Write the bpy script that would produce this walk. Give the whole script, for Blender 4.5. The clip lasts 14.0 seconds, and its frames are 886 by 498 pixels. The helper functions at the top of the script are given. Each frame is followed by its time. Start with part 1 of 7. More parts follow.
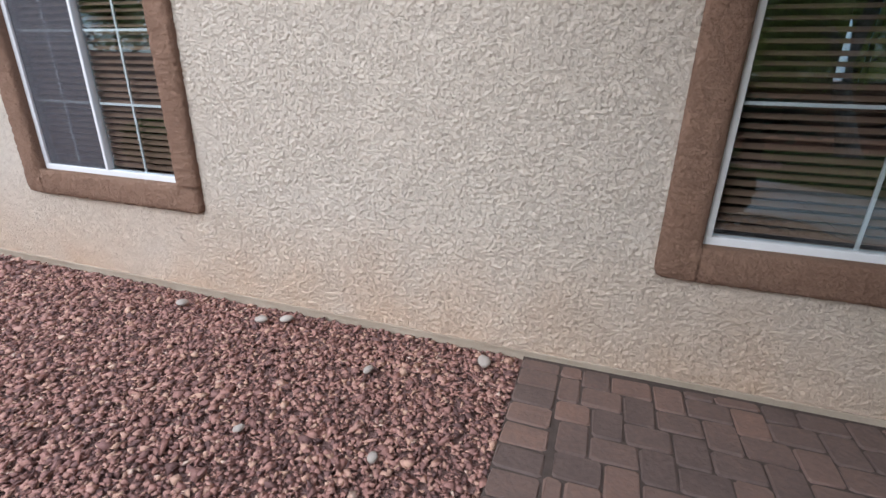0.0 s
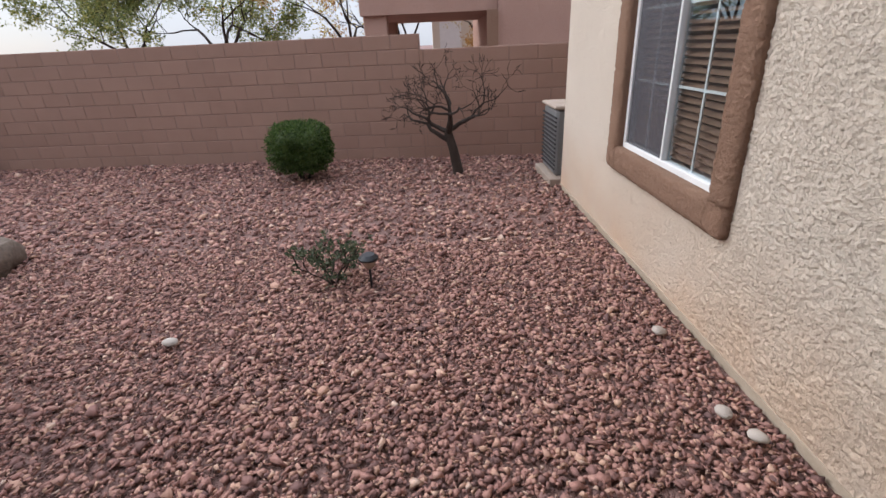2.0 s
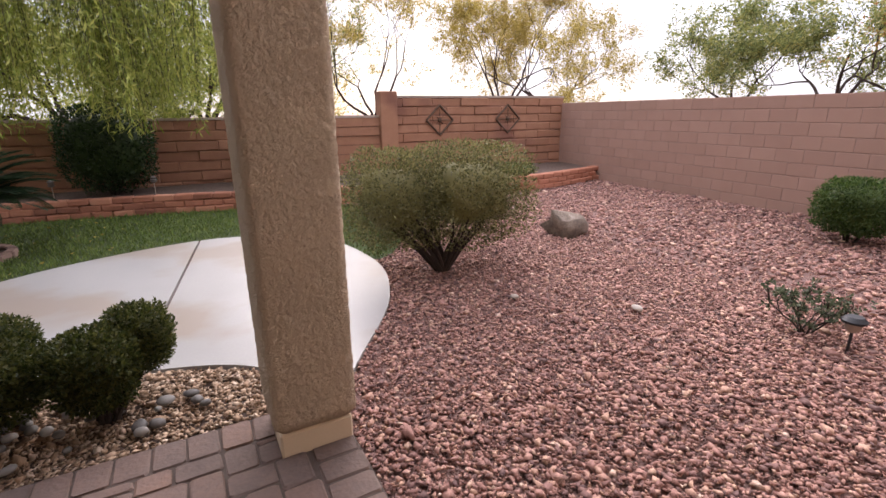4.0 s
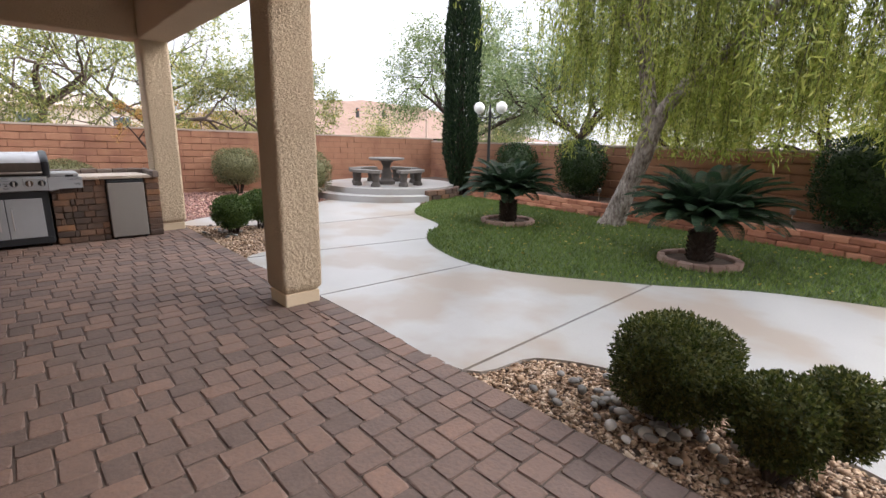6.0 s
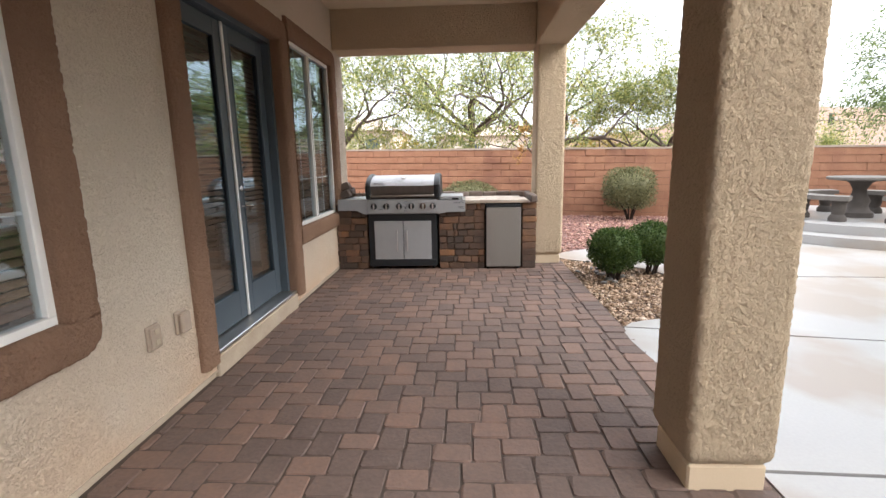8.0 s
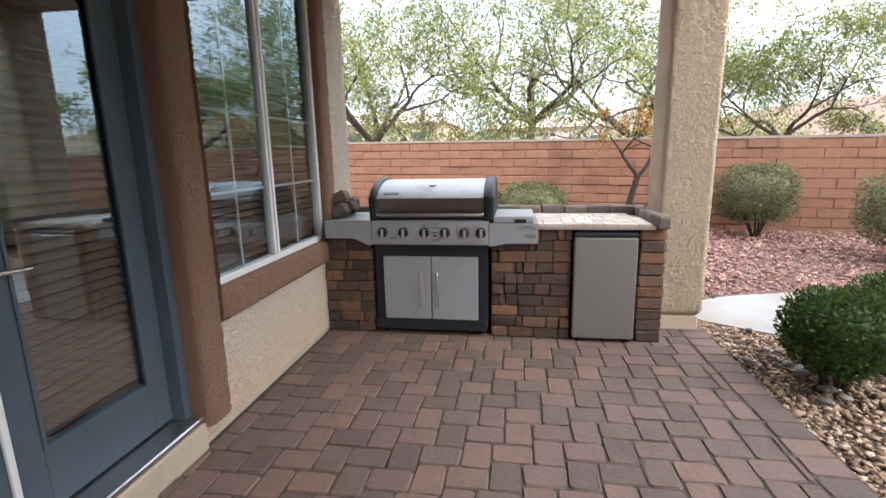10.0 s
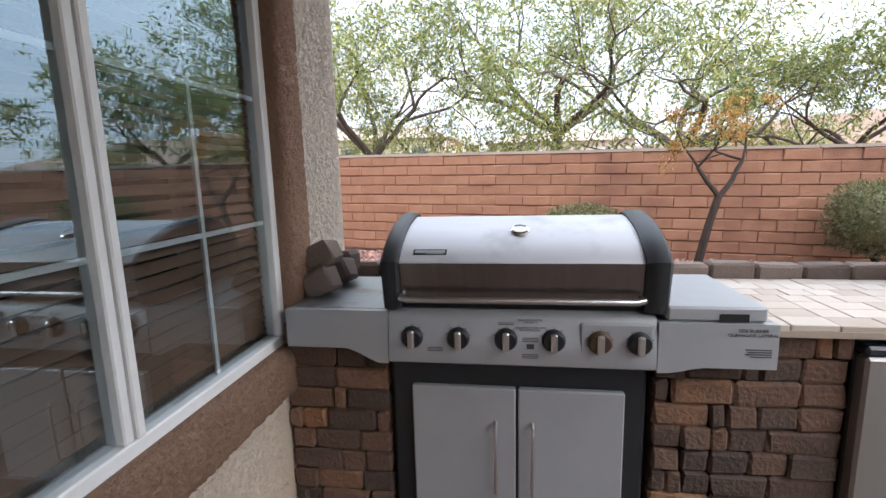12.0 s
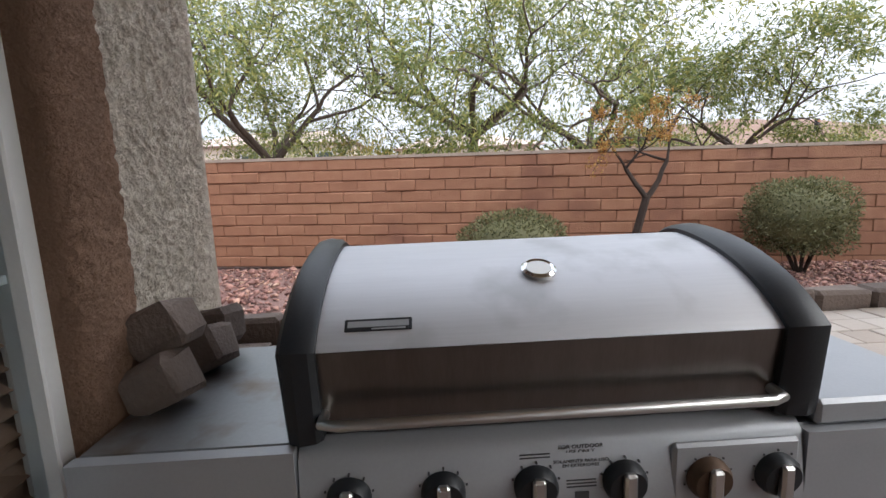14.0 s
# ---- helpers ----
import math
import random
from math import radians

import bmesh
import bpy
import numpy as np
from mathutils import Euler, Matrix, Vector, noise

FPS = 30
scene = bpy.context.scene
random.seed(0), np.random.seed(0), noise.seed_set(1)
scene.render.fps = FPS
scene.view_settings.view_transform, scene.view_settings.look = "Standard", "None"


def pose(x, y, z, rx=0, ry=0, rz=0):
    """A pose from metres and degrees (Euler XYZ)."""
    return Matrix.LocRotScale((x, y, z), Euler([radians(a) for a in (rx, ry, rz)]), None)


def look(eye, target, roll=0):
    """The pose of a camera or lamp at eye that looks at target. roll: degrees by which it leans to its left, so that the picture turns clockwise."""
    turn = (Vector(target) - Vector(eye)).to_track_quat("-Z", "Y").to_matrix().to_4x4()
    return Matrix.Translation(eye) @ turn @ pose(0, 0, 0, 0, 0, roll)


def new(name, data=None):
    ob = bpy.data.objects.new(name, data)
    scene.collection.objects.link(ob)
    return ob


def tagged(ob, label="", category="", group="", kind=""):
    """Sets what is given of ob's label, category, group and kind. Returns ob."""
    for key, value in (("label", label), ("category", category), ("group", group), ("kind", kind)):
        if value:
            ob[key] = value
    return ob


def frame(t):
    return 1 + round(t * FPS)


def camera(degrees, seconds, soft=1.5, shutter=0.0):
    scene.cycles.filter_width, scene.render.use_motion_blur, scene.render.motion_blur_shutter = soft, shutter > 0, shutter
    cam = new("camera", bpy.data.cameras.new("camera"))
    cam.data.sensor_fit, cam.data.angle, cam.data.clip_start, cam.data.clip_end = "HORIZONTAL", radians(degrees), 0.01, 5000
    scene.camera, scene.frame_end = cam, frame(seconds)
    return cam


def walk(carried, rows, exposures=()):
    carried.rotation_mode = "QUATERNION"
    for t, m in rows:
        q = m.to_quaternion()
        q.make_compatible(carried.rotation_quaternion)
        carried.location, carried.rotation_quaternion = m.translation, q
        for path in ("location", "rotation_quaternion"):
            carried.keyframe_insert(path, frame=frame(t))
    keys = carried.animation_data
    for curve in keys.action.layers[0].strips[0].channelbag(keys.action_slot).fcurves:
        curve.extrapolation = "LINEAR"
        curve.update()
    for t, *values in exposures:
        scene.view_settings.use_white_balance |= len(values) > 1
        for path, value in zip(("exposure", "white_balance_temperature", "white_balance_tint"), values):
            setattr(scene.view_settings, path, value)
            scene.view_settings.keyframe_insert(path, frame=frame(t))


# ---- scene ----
cam = camera(86.8, 14.0)
PATH = [
    (0, (-0.152, -0.478, 1.553), (-0.734, 1.298, 0.84), 1.2),
    (0.5, (-0.055, -0.219, 1.588), (-1.007, 1.37, 0.836), -0.4),
    (1, (-0.072, 0.051, 1.622), (-1.477, 1.238, 0.837), -1.4),
    (1.5, (-0.335, 0.243, 1.619), (-2.06, 0.856, 0.814), -1.7),
    (2, (-0.489, 0.458, 1.599), (-2.32, 0.47, 0.795), -2.8),
    (2.2, (-0.501, 0.557, 1.594), (-2.324, 0.33, 0.803), -3.2),
    (4.3, (0.27, 1.138, 1.547), (-0.318, -0.699, 1.017), -0.1),
    (4.5, (0.343, 1.131, 1.562), (0.01, -0.773, 1.051), 0.2),
    (5, (0.383, 1.091, 1.534), (0.736, -0.819, 1.057), 0.8),
    (5.5, (0.253, 1.011, 1.555), (1.235, -0.669, 1.092), 0.6),
    (6, (0.34, 0.871, 1.545), (1.773, -0.45, 1.092), 1.2),
    (6.5, (0.65, 0.629, 1.564), (2.419, -0.202, 1.139), 0.8),
    (7, (1.117, 0.332, 1.518), (3.039, -0.06, 1.126), -0.5),
    (7.5, (1.734, 0.244, 1.515), (3.696, 0.149, 1.138), -0.9),
    (8, (2.418, 0.126, 1.481), (4.38, 0.226, 1.104), -1.1),
    (8.2, (2.713, 0.109, 1.479), (4.672, 0.263, 1.109), -1.4),
    (10.3, (5.4, 0.403, 1.472), (7.335, 0.711, 1.076), -1.2),
    (10.5, (5.632, 0.482, 1.458), (7.569, 0.788, 1.063), -1.2),
    (11, (6.177, 0.646, 1.455), (8.115, 0.951, 1.065), -1.3),
    (11.5, (6.684, 0.783, 1.461), (8.629, 1.081, 1.104), -1.4),
    (12, (7.041, 0.997, 1.468), (8.992, 1.29, 1.138), -1.5),
    (12.5, (7.391, 1.033, 1.476), (9.347, 1.304, 1.16), -1.8),
    (13, (7.658, 1.156, 1.451), (9.617, 1.415, 1.142), -2.0),
    (13.5, (7.828, 1.236, 1.457), (9.799, 1.367, 1.15), -2.0),
    (14, (7.87, 1.207, 1.444), (9.843, 1.122, 1.127), -2.2),
]
EXPOSURES = [(0, 1.1, 5600, 10), (1.3, 0.92, 5700, 11), (2.2, 1.02, 6150, 13), (4.3, 1.58, 6500, 22), (5.3, 1.74, 6450, 15), (6, 1.78, 6350, 13), (8, 2.2, 6380, 10), (10.3, 2.1, 5950, 10), (12, 1.98, 5900, 10), (13, 1.84, 5850, 10), (14, 1.4, 6100, 10)]
walk(cam, [(t, look(eye, target, roll)) for t, eye, target, roll in PATH], EXPOSURES)

# ---- light ----
world = bpy.data.worlds.new("overcast_sky")
scene.world = world
world.use_nodes = True
wn, wl = world.node_tree.nodes, world.node_tree.links
wn.clear()
w_out = wn.new("ShaderNodeOutputWorld")
w_bg = wn.new("ShaderNodeBackground")
w_sky = wn.new("ShaderNodeTexSky")
w_sky.sky_type = "NISHITA"
w_sky.sun_disc = False
w_sky.sun_elevation = radians(29)
w_sky.sun_rotation = radians(205)
w_tc = wn.new("ShaderNodeTexCoord")
w_map = wn.new("ShaderNodeMapping")
w_map.inputs["Scale"].default_value = (1.0, 1.0, 2.6)
w_noise = wn.new("ShaderNodeTexNoise")
w_noise.inputs["Scale"].default_value = 2.2
w_noise.inputs["Detail"].default_value = 5.0
w_ramp = wn.new("ShaderNodeValToRGB")
w_ramp.color_ramp.elements[0].position, w_ramp.color_ramp.elements[1].position = 0.30, 0.62
w_ramp.color_ramp.elements[0].color = (0.55, 0.55, 0.55, 1)
w_ramp.color_ramp.elements[1].color = (0.97, 0.97, 0.97, 1)
w_gain = wn.new("ShaderNodeMix")
w_gain.data_type, w_gain.blend_type = "RGBA", "MULTIPLY"
w_gain.inputs[0].default_value = 1.0
w_gain.inputs[7].default_value = (0.12, 0.12, 0.12, 1)
w_mix = wn.new("ShaderNodeMix")
w_mix.data_type = "RGBA"
w_mix.inputs[7].default_value = (1.03, 1.05, 1.10, 1)
wl.new(w_tc.outputs["Generated"], w_map.inputs["Vector"])
wl.new(w_map.outputs["Vector"], w_noise.inputs["Vector"])
wl.new(w_noise.outputs["Fac"], w_ramp.inputs["Fac"])
wl.new(w_ramp.outputs["Color"], w_mix.inputs[0])
wl.new(w_sky.outputs["Color"], w_gain.inputs[6])
wl.new(w_gain.outputs[2], w_mix.inputs[6])
w_sep, w_up, w_dome = wn.new("ShaderNodeSeparateXYZ"), wn.new("ShaderNodeMapRange"), wn.new("ShaderNodeMix")
w_up.inputs["To Min"].default_value, w_up.inputs["To Max"].default_value = 0.50, 1.42
w_dome.data_type, w_dome.blend_type = "RGBA", "MULTIPLY"
w_dome.inputs[0].default_value = 1.0
wl.new(w_tc.outputs["Generated"], w_sep.inputs["Vector"])
wl.new(w_sep.outputs["Z"], w_up.inputs["Value"])
wl.new(w_mix.outputs[2], w_dome.inputs[6])
wl.new(w_up.outputs["Result"], w_dome.inputs[7])
wl.new(w_dome.outputs[2], w_bg.inputs["Color"])
wl.new(w_bg.outputs["Background"], w_out.inputs["Surface"])
w_bg.inputs["Strength"].default_value = 0.76

sun = new("sun", bpy.data.lights.new("sun", "SUN"))
sun.data.energy, sun.data.angle, sun.data.color = 1.7, radians(55), (1.0, 0.95, 0.88)
sun.matrix_world = look((-9, -19, 11.7), (0, 0, 0))

# ---- materials ----
MATS = {}


def ramp_set(node, stops):
    el = node.color_ramp.elements
    while len(el) > 1:
        el.remove(el[-1])
    el[0].position, el[0].color = stops[0][0], (*stops[0][1], 1)
    for p, c in stops[1:]:
        e = el.new(p)
        e.color = (*c, 1)


def material(name, stops, scale=8.0, fine=80.0, rough=0.8, metal=0.0, bump=0.2, dist=0.004, vary=0.0, stain=None,
             stretch=(1, 1, 1), islands=False, spec=0.4, fine_amount=0.35, bump_scale=None):
    """A procedural surface: a colour ramp over coarse noise, fine grain, relief, optional per-piece colour and stains."""
    m = bpy.data.materials.new(name)
    m.use_nodes = True
    n, l = m.node_tree.nodes, m.node_tree.links
    b = n["Principled BSDF"]
    b.inputs["Roughness"].default_value, b.inputs["Metallic"].default_value = rough, metal
    b.inputs["Specular IOR Level"].default_value = spec
    mp = n.new("ShaderNodeMapping")
    mp.inputs["Scale"].default_value = stretch
    geo = n.new("ShaderNodeNewGeometry")
    l.new(geo.outputs["Position"], mp.inputs["Vector"])
    n1 = n.new("ShaderNodeTexNoise")
    n1.inputs["Scale"].default_value, n1.inputs["Detail"].default_value = scale, 5
    n2 = n.new("ShaderNodeTexNoise")
    n2.inputs["Scale"].default_value, n2.inputs["Detail"].default_value = fine, 4
    l.new(mp.outputs["Vector"], n1.inputs["Vector"])
    l.new(mp.outputs["Vector"], n2.inputs["Vector"])
    mixf = n.new("ShaderNodeMix")
    mixf.inputs[0].default_value = fine_amount
    l.new(n1.outputs["Fac"], mixf.inputs[2])
    l.new(n2.outputs["Fac"], mixf.inputs[3])
    ramp = n.new("ShaderNodeValToRGB")
    ramp_set(ramp, stops)
    fac = mixf.outputs[0]
    if vary:
        src = geo.outputs["Random Per Island"] if islands else n.new("ShaderNodeObjectInfo").outputs["Random"]
        mixv = n.new("ShaderNodeMix")
        mixv.inputs[0].default_value = vary
        l.new(fac, mixv.inputs[2])
        l.new(src, mixv.inputs[3])
        fac = mixv.outputs[0]
    l.new(fac, ramp.inputs["Fac"])
    col = ramp.outputs["Color"]
    if stain:
        colour, sscale, lo, hi = stain
        n3 = n.new("ShaderNodeTexNoise")
        n3.inputs["Scale"].default_value, n3.inputs["Detail"].default_value = sscale, 4
        l.new(geo.outputs["Position"], n3.inputs["Vector"])
        mr = n.new("ShaderNodeMapRange")
        mr.inputs["From Min"].default_value, mr.inputs["From Max"].default_value = lo, hi
        l.new(n3.outputs["Fac"], mr.inputs["Value"])
        ms = n.new("ShaderNodeMix")
        ms.data_type = "RGBA"
        l.new(mr.outputs["Result"], ms.inputs[0])
        l.new(col, ms.inputs[6])
        ms.inputs[7].default_value = (*colour, 1)
        col = ms.outputs[2]
    l.new(col, b.inputs["Base Color"])
    if bump:
        bp = n.new("ShaderNodeBump")
        bp.inputs["Strength"].default_value, bp.inputs["Distance"].default_value = bump, dist
        if bump_scale:
            nb = n.new("ShaderNodeTexNoise")
            nb.inputs["Scale"].default_value, nb.inputs["Detail"].default_value = bump_scale, 3
            l.new(mp.outputs["Vector"], nb.inputs["Vector"])
            l.new(nb.outputs["Fac"], bp.inputs["Height"])
        else:
            l.new(n2.outputs["Fac"], bp.inputs["Height"])
        l.new(bp.outputs["Normal"], b.inputs["Normal"])
    MATS[name] = m
    return m


def stucco(name, c1, c2, stain=None, scale=50.0, depth=0.0088):
    """Lace-textured stucco: flat raised islands with ragged rims over a sandy ground coat."""
    m = material(name, [(0.25, c1), (0.75, c2)], 1.3, 160, 0.92, bump=0, stain=stain, spec=0.2)
    n, l = m.node_tree.nodes, m.node_tree.links
    geo = n.new("ShaderNodeNewGeometry")
    big = n.new("ShaderNodeTexNoise")
    big.inputs["Scale"].default_value, big.inputs["Detail"].default_value = scale, 9.0
    big.inputs["Roughness"].default_value, big.inputs["Distortion"].default_value = 0.66, 0.0
    patch = n.new("ShaderNodeTexNoise")
    patch.inputs["Scale"].default_value, patch.inputs["Detail"].default_value = scale * 0.22, 3.0
    l.new(geo.outputs["Position"], big.inputs["Vector"])
    l.new(geo.outputs["Position"], patch.inputs["Vector"])
    both = n.new("ShaderNodeMath")
    both.operation = "MULTIPLY_ADD"
    both.inputs[1].default_value = 0.30
    l.new(patch.outputs["Fac"], both.inputs[0])
    l.new(big.outputs["Fac"], both.inputs[2])
    plate = n.new("ShaderNodeValToRGB")
    ramp_set(plate, [(0.48, (0, 0, 0)), (0.61, (0.34, 0.34, 0.34)), (0.64, (0.78, 0.78, 0.78)), (0.76, (1, 1, 1))])
    l.new(both.outputs["Value"], plate.inputs["Fac"])
    sand = n.new("ShaderNodeTexNoise")
    sand.inputs["Scale"].default_value, sand.inputs["Detail"].default_value = 170, 5
    sand.inputs["Roughness"].default_value = 0.7
    l.new(geo.outputs["Position"], sand.inputs["Vector"])
    add = n.new("ShaderNodeMath")
    add.operation = "MULTIPLY_ADD"
    add.inputs[1].default_value = 0.85
    l.new(sand.outputs["Fac"], add.inputs[0])
    l.new(plate.outputs["Color"], add.inputs[2])
    bp = n.new("ShaderNodeBump")
    bp.inputs["Strength"].default_value, bp.inputs["Distance"].default_value = 1.0, depth
    l.new(add.outputs["Value"], bp.inputs["Height"])
    l.new(bp.outputs["Normal"], n["Principled BSDF"].inputs["Normal"])
    return m


M_STUCCO = stucco("cream_stucco", (0.645, 0.558, 0.460), (0.72, 0.632, 0.53))
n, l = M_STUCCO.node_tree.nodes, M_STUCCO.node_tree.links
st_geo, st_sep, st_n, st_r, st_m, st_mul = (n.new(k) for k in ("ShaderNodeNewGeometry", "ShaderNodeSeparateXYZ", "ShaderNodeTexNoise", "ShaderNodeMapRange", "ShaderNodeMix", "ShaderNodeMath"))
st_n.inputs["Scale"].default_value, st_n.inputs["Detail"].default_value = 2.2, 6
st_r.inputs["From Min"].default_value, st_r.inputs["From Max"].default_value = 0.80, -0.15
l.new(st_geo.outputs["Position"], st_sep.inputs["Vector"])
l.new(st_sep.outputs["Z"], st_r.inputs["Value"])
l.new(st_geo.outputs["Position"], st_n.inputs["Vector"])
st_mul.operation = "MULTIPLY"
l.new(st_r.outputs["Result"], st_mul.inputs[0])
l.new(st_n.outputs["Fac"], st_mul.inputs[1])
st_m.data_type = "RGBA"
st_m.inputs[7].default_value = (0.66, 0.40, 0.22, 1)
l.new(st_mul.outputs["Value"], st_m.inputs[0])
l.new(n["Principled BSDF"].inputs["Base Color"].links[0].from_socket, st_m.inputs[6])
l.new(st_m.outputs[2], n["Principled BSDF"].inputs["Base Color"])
M_POST = stucco("post_stucco", (0.575, 0.45, 0.315), (0.645, 0.515, 0.365), scale=40, depth=0.013)
M_TRIM = stucco("brown_trim_stucco", (0.235, 0.140, 0.095), (0.31, 0.195, 0.135), scale=60, depth=0.007)
M_CEIL = material("painted_soffit", [(0.2, (0.58, 0.46, 0.32)), (0.8, (0.64, 0.52, 0.37))], 2, 120, 0.9, bump=0.3, dist=0.002)
M_BASE = material("foundation_concrete", [(0.2, (0.34, 0.27, 0.2)), (0.8, (0.5, 0.42, 0.33))], 5, 70, 0.9, bump=0.4)
M_CONC = material("wet_walk_concrete", [(0.25, (0.31, 0.302, 0.292)), (0.75, (0.385, 0.377, 0.366))], 1.1, 55, 0.32, bump=0.12, dist=0.002,
                  stain=((0.30, 0.255, 0.215), 0.7, 0.48, 0.58))
PAVER_STOPS = [(0.14, (0.082, 0.060, 0.053)), (0.40, (0.130, 0.091, 0.077)), (0.62, (0.178, 0.115, 0.092)), (0.88, (0.25, 0.145, 0.105))]
M_PAVER = material("tumbled_paver", PAVER_STOPS,
                   9, 40, 0.75, bump=0.7, dist=0.007, vary=0.36, fine_amount=0.5)
M_PAVER_I = material("tumbled_paver_far", PAVER_STOPS,
                     9, 40, 0.75, bump=0.7, dist=0.007, vary=0.36, fine_amount=0.5, islands=True)
M_SAND = material("joint_sand", [(0.2, (0.050, 0.037, 0.031)), (0.8, (0.11, 0.082, 0.068))], 20, 200, 0.95, bump=0.5)
M_GROUND = material("desert_gravel_bed", [(0.2, (0.11, 0.064, 0.056)), (0.55, (0.245, 0.148, 0.128)), (0.8, (0.40, 0.28, 0.24))], 22, 60, 0.95, bump=1.0,
                    dist=0.02, fine_amount=0.6)
M_RED = material("red_lava_gravel", [(0.06, (0.105, 0.060, 0.056)), (0.26, (0.225, 0.119, 0.103)), (0.52, (0.345, 0.180, 0.146)), (0.74, (0.42, 0.238, 0.19)), (0.88, (0.50, 0.31, 0.22)), (0.97, (0.66, 0.57, 0.50))],
                 30, 160, 0.85, bump=0.6, dist=0.004, vary=0.82, islands=True)
M_TAN = material("tan_gravel", [(0.05, (0.14, 0.085, 0.055)), (0.4, (0.33, 0.215, 0.135)), (0.7, (0.47, 0.335, 0.23)), (0.95, (0.62, 0.5, 0.39))],
                 30, 160, 0.8, bump=0.5, dist=0.003, vary=0.82, islands=True)
M_RIVER = material("river_cobble", [(0.1, (0.09, 0.084, 0.08)), (0.5, (0.24, 0.225, 0.21)), (0.8, (0.41, 0.385, 0.36)), (0.95, (0.62, 0.58, 0.54))],
                   12, 120, 0.6, bump=0.2, vary=0.75)
M_BOULDER = material("desert_boulder", [(0.25, (0.07, 0.052, 0.04)), (0.5, (0.17, 0.13, 0.10)), (0.8, (0.32, 0.27, 0.22))], 9, 40, 0.9, bump=0.8, dist=0.012)
M_SOIL = material("planter_soil", [(0.2, (0.055, 0.036, 0.027)), (0.8, (0.12, 0.08, 0.06))], 12, 90, 0.95, bump=0.8, dist=0.01)
M_TURF = material("lawn_soil", [(0.2, (0.022, 0.036, 0.010)), (0.8, (0.055, 0.085, 0.022))], 6, 90, 0.95, bump=0.8, dist=0.01)
M_GRASS = material("grass_blades", [(0.1, (0.05, 0.09, 0.014)), (0.55, (0.115, 0.175, 0.028)), (0.85, (0.23, 0.255, 0.065)), (1.0, (0.36, 0.32, 0.13))], 2.2, 60, 0.6, bump=0,
                   vary=0.45, islands=True)
M_CMU = material("brown_block", [(0.2, (0.285, 0.172, 0.130)), (0.8, (0.36, 0.225, 0.172))], 3, 110, 0.92, bump=0.5, dist=0.003, vary=0.25)
M_MORTAR = material("wall_mortar", [(0.2, (0.24, 0.155, 0.122)), (0.8, (0.33, 0.22, 0.178))], 6, 120, 0.95, bump=0.4)
M_SLUMP = material("red_slump_block", [(0.15, (0.235, 0.112, 0.068)), (0.5, (0.30, 0.148, 0.088)), (0.85, (0.375, 0.20, 0.12))], 5, 45, 0.9, bump=0.8, dist=0.012, vary=0.2,
                   stain=((0.20, 0.092, 0.062), 0.8, 0.55, 0.7))
M_SLUMP_M = material("slump_mortar", [(0.2, (0.17, 0.082, 0.055)), (0.8, (0.24, 0.122, 0.082))], 6, 120, 0.95, bump=0.4)
M_CAP = material("wall_cap", [(0.2, (0.30, 0.235, 0.19)), (0.8, (0.42, 0.345, 0.28))], 5, 90, 0.9, bump=0.4)
M_RETAIN = material("red_retaining_block", [(0.1, (0.17, 0.07, 0.045)), (0.5, (0.37, 0.15, 0.09)), (0.85, (0.47, 0.225, 0.14))], 10, 70, 0.9, bump=0.7, dist=0.008, vary=0.6)
M_PALE = material("pale_field_stone", [(0.1, (0.28, 0.235, 0.20)), (0.8, (0.46, 0.41, 0.36))], 14, 90, 0.8, bump=0.3, vary=0.4)
M_EDGING = material("weathered_edging_block", [(0.1, (0.20, 0.13, 0.105)), (0.5, (0.31, 0.205, 0.165)), (0.85, (0.42, 0.30, 0.25))], 10, 70, 0.9, bump=0.6, dist=0.006, vary=0.6)
M_ISLAND = material("tumbled_wall_block", [(0.12, (0.038, 0.030, 0.027)), (0.45, (0.088, 0.056, 0.042)), (0.66, (0.155, 0.086, 0.055)), (0.9, (0.32, 0.155, 0.07))],
                    11, 60, 0.85, bump=0.9, dist=0.010, vary=0.52, fine_amount=0.45)
M_CURB = material("counter_curb_block", [(0.1, (0.12, 0.092, 0.08)), (0.6, (0.21, 0.165, 0.14)), (0.9, (0.30, 0.245, 0.21))], 12, 90, 0.9, bump=0.7, dist=0.006, vary=0.5)
M_TILE = material("pale_counter_tile", [(0.1, (0.36, 0.29, 0.235)), (0.45, (0.46, 0.39, 0.33)), (0.85, (0.55, 0.49, 0.43))], 8, 90, 0.6, bump=0.3, vary=0.6)
# near-black colour that stands in for the shade inside openings
M_DARK = material("painted_opening_shade", [(0.2, (0.012, 0.011, 0.010)), (0.8, (0.022, 0.02, 0.018))], 5, 80, 0.9, bump=0)
M_ROOM = material("room_paint", [(0.2, (0.30, 0.27, 0.235)), (0.8, (0.36, 0.33, 0.29))], 3, 90, 0.9, bump=0.05)
M_VINYL = material("white_vinyl_frame", [(0.2, (0.66, 0.66, 0.66)), (0.8, (0.75, 0.75, 0.745))], 6, 120, 0.45, bump=0.05)
M_BLIND = material("wood_blind", [(0.2, (0.24, 0.155, 0.11)), (0.8, (0.32, 0.215, 0.155))], 5, 90, 0.55, bump=0.15, stretch=(0.3, 3, 3))
M_DOOR = material("slate_blue_paint", [(0.2, (0.058, 0.078, 0.098)), (0.8, (0.078, 0.10, 0.122))], 4, 120, 0.5, bump=0.08)
M_STEEL = material("brushed_stainless", [(0.2, (0.55, 0.54, 0.53)), (0.8, (0.66, 0.655, 0.65))], 6, 60, 0.34, metal=1.0, bump=0.06, dist=0.001, stretch=(1, 0.06, 4))
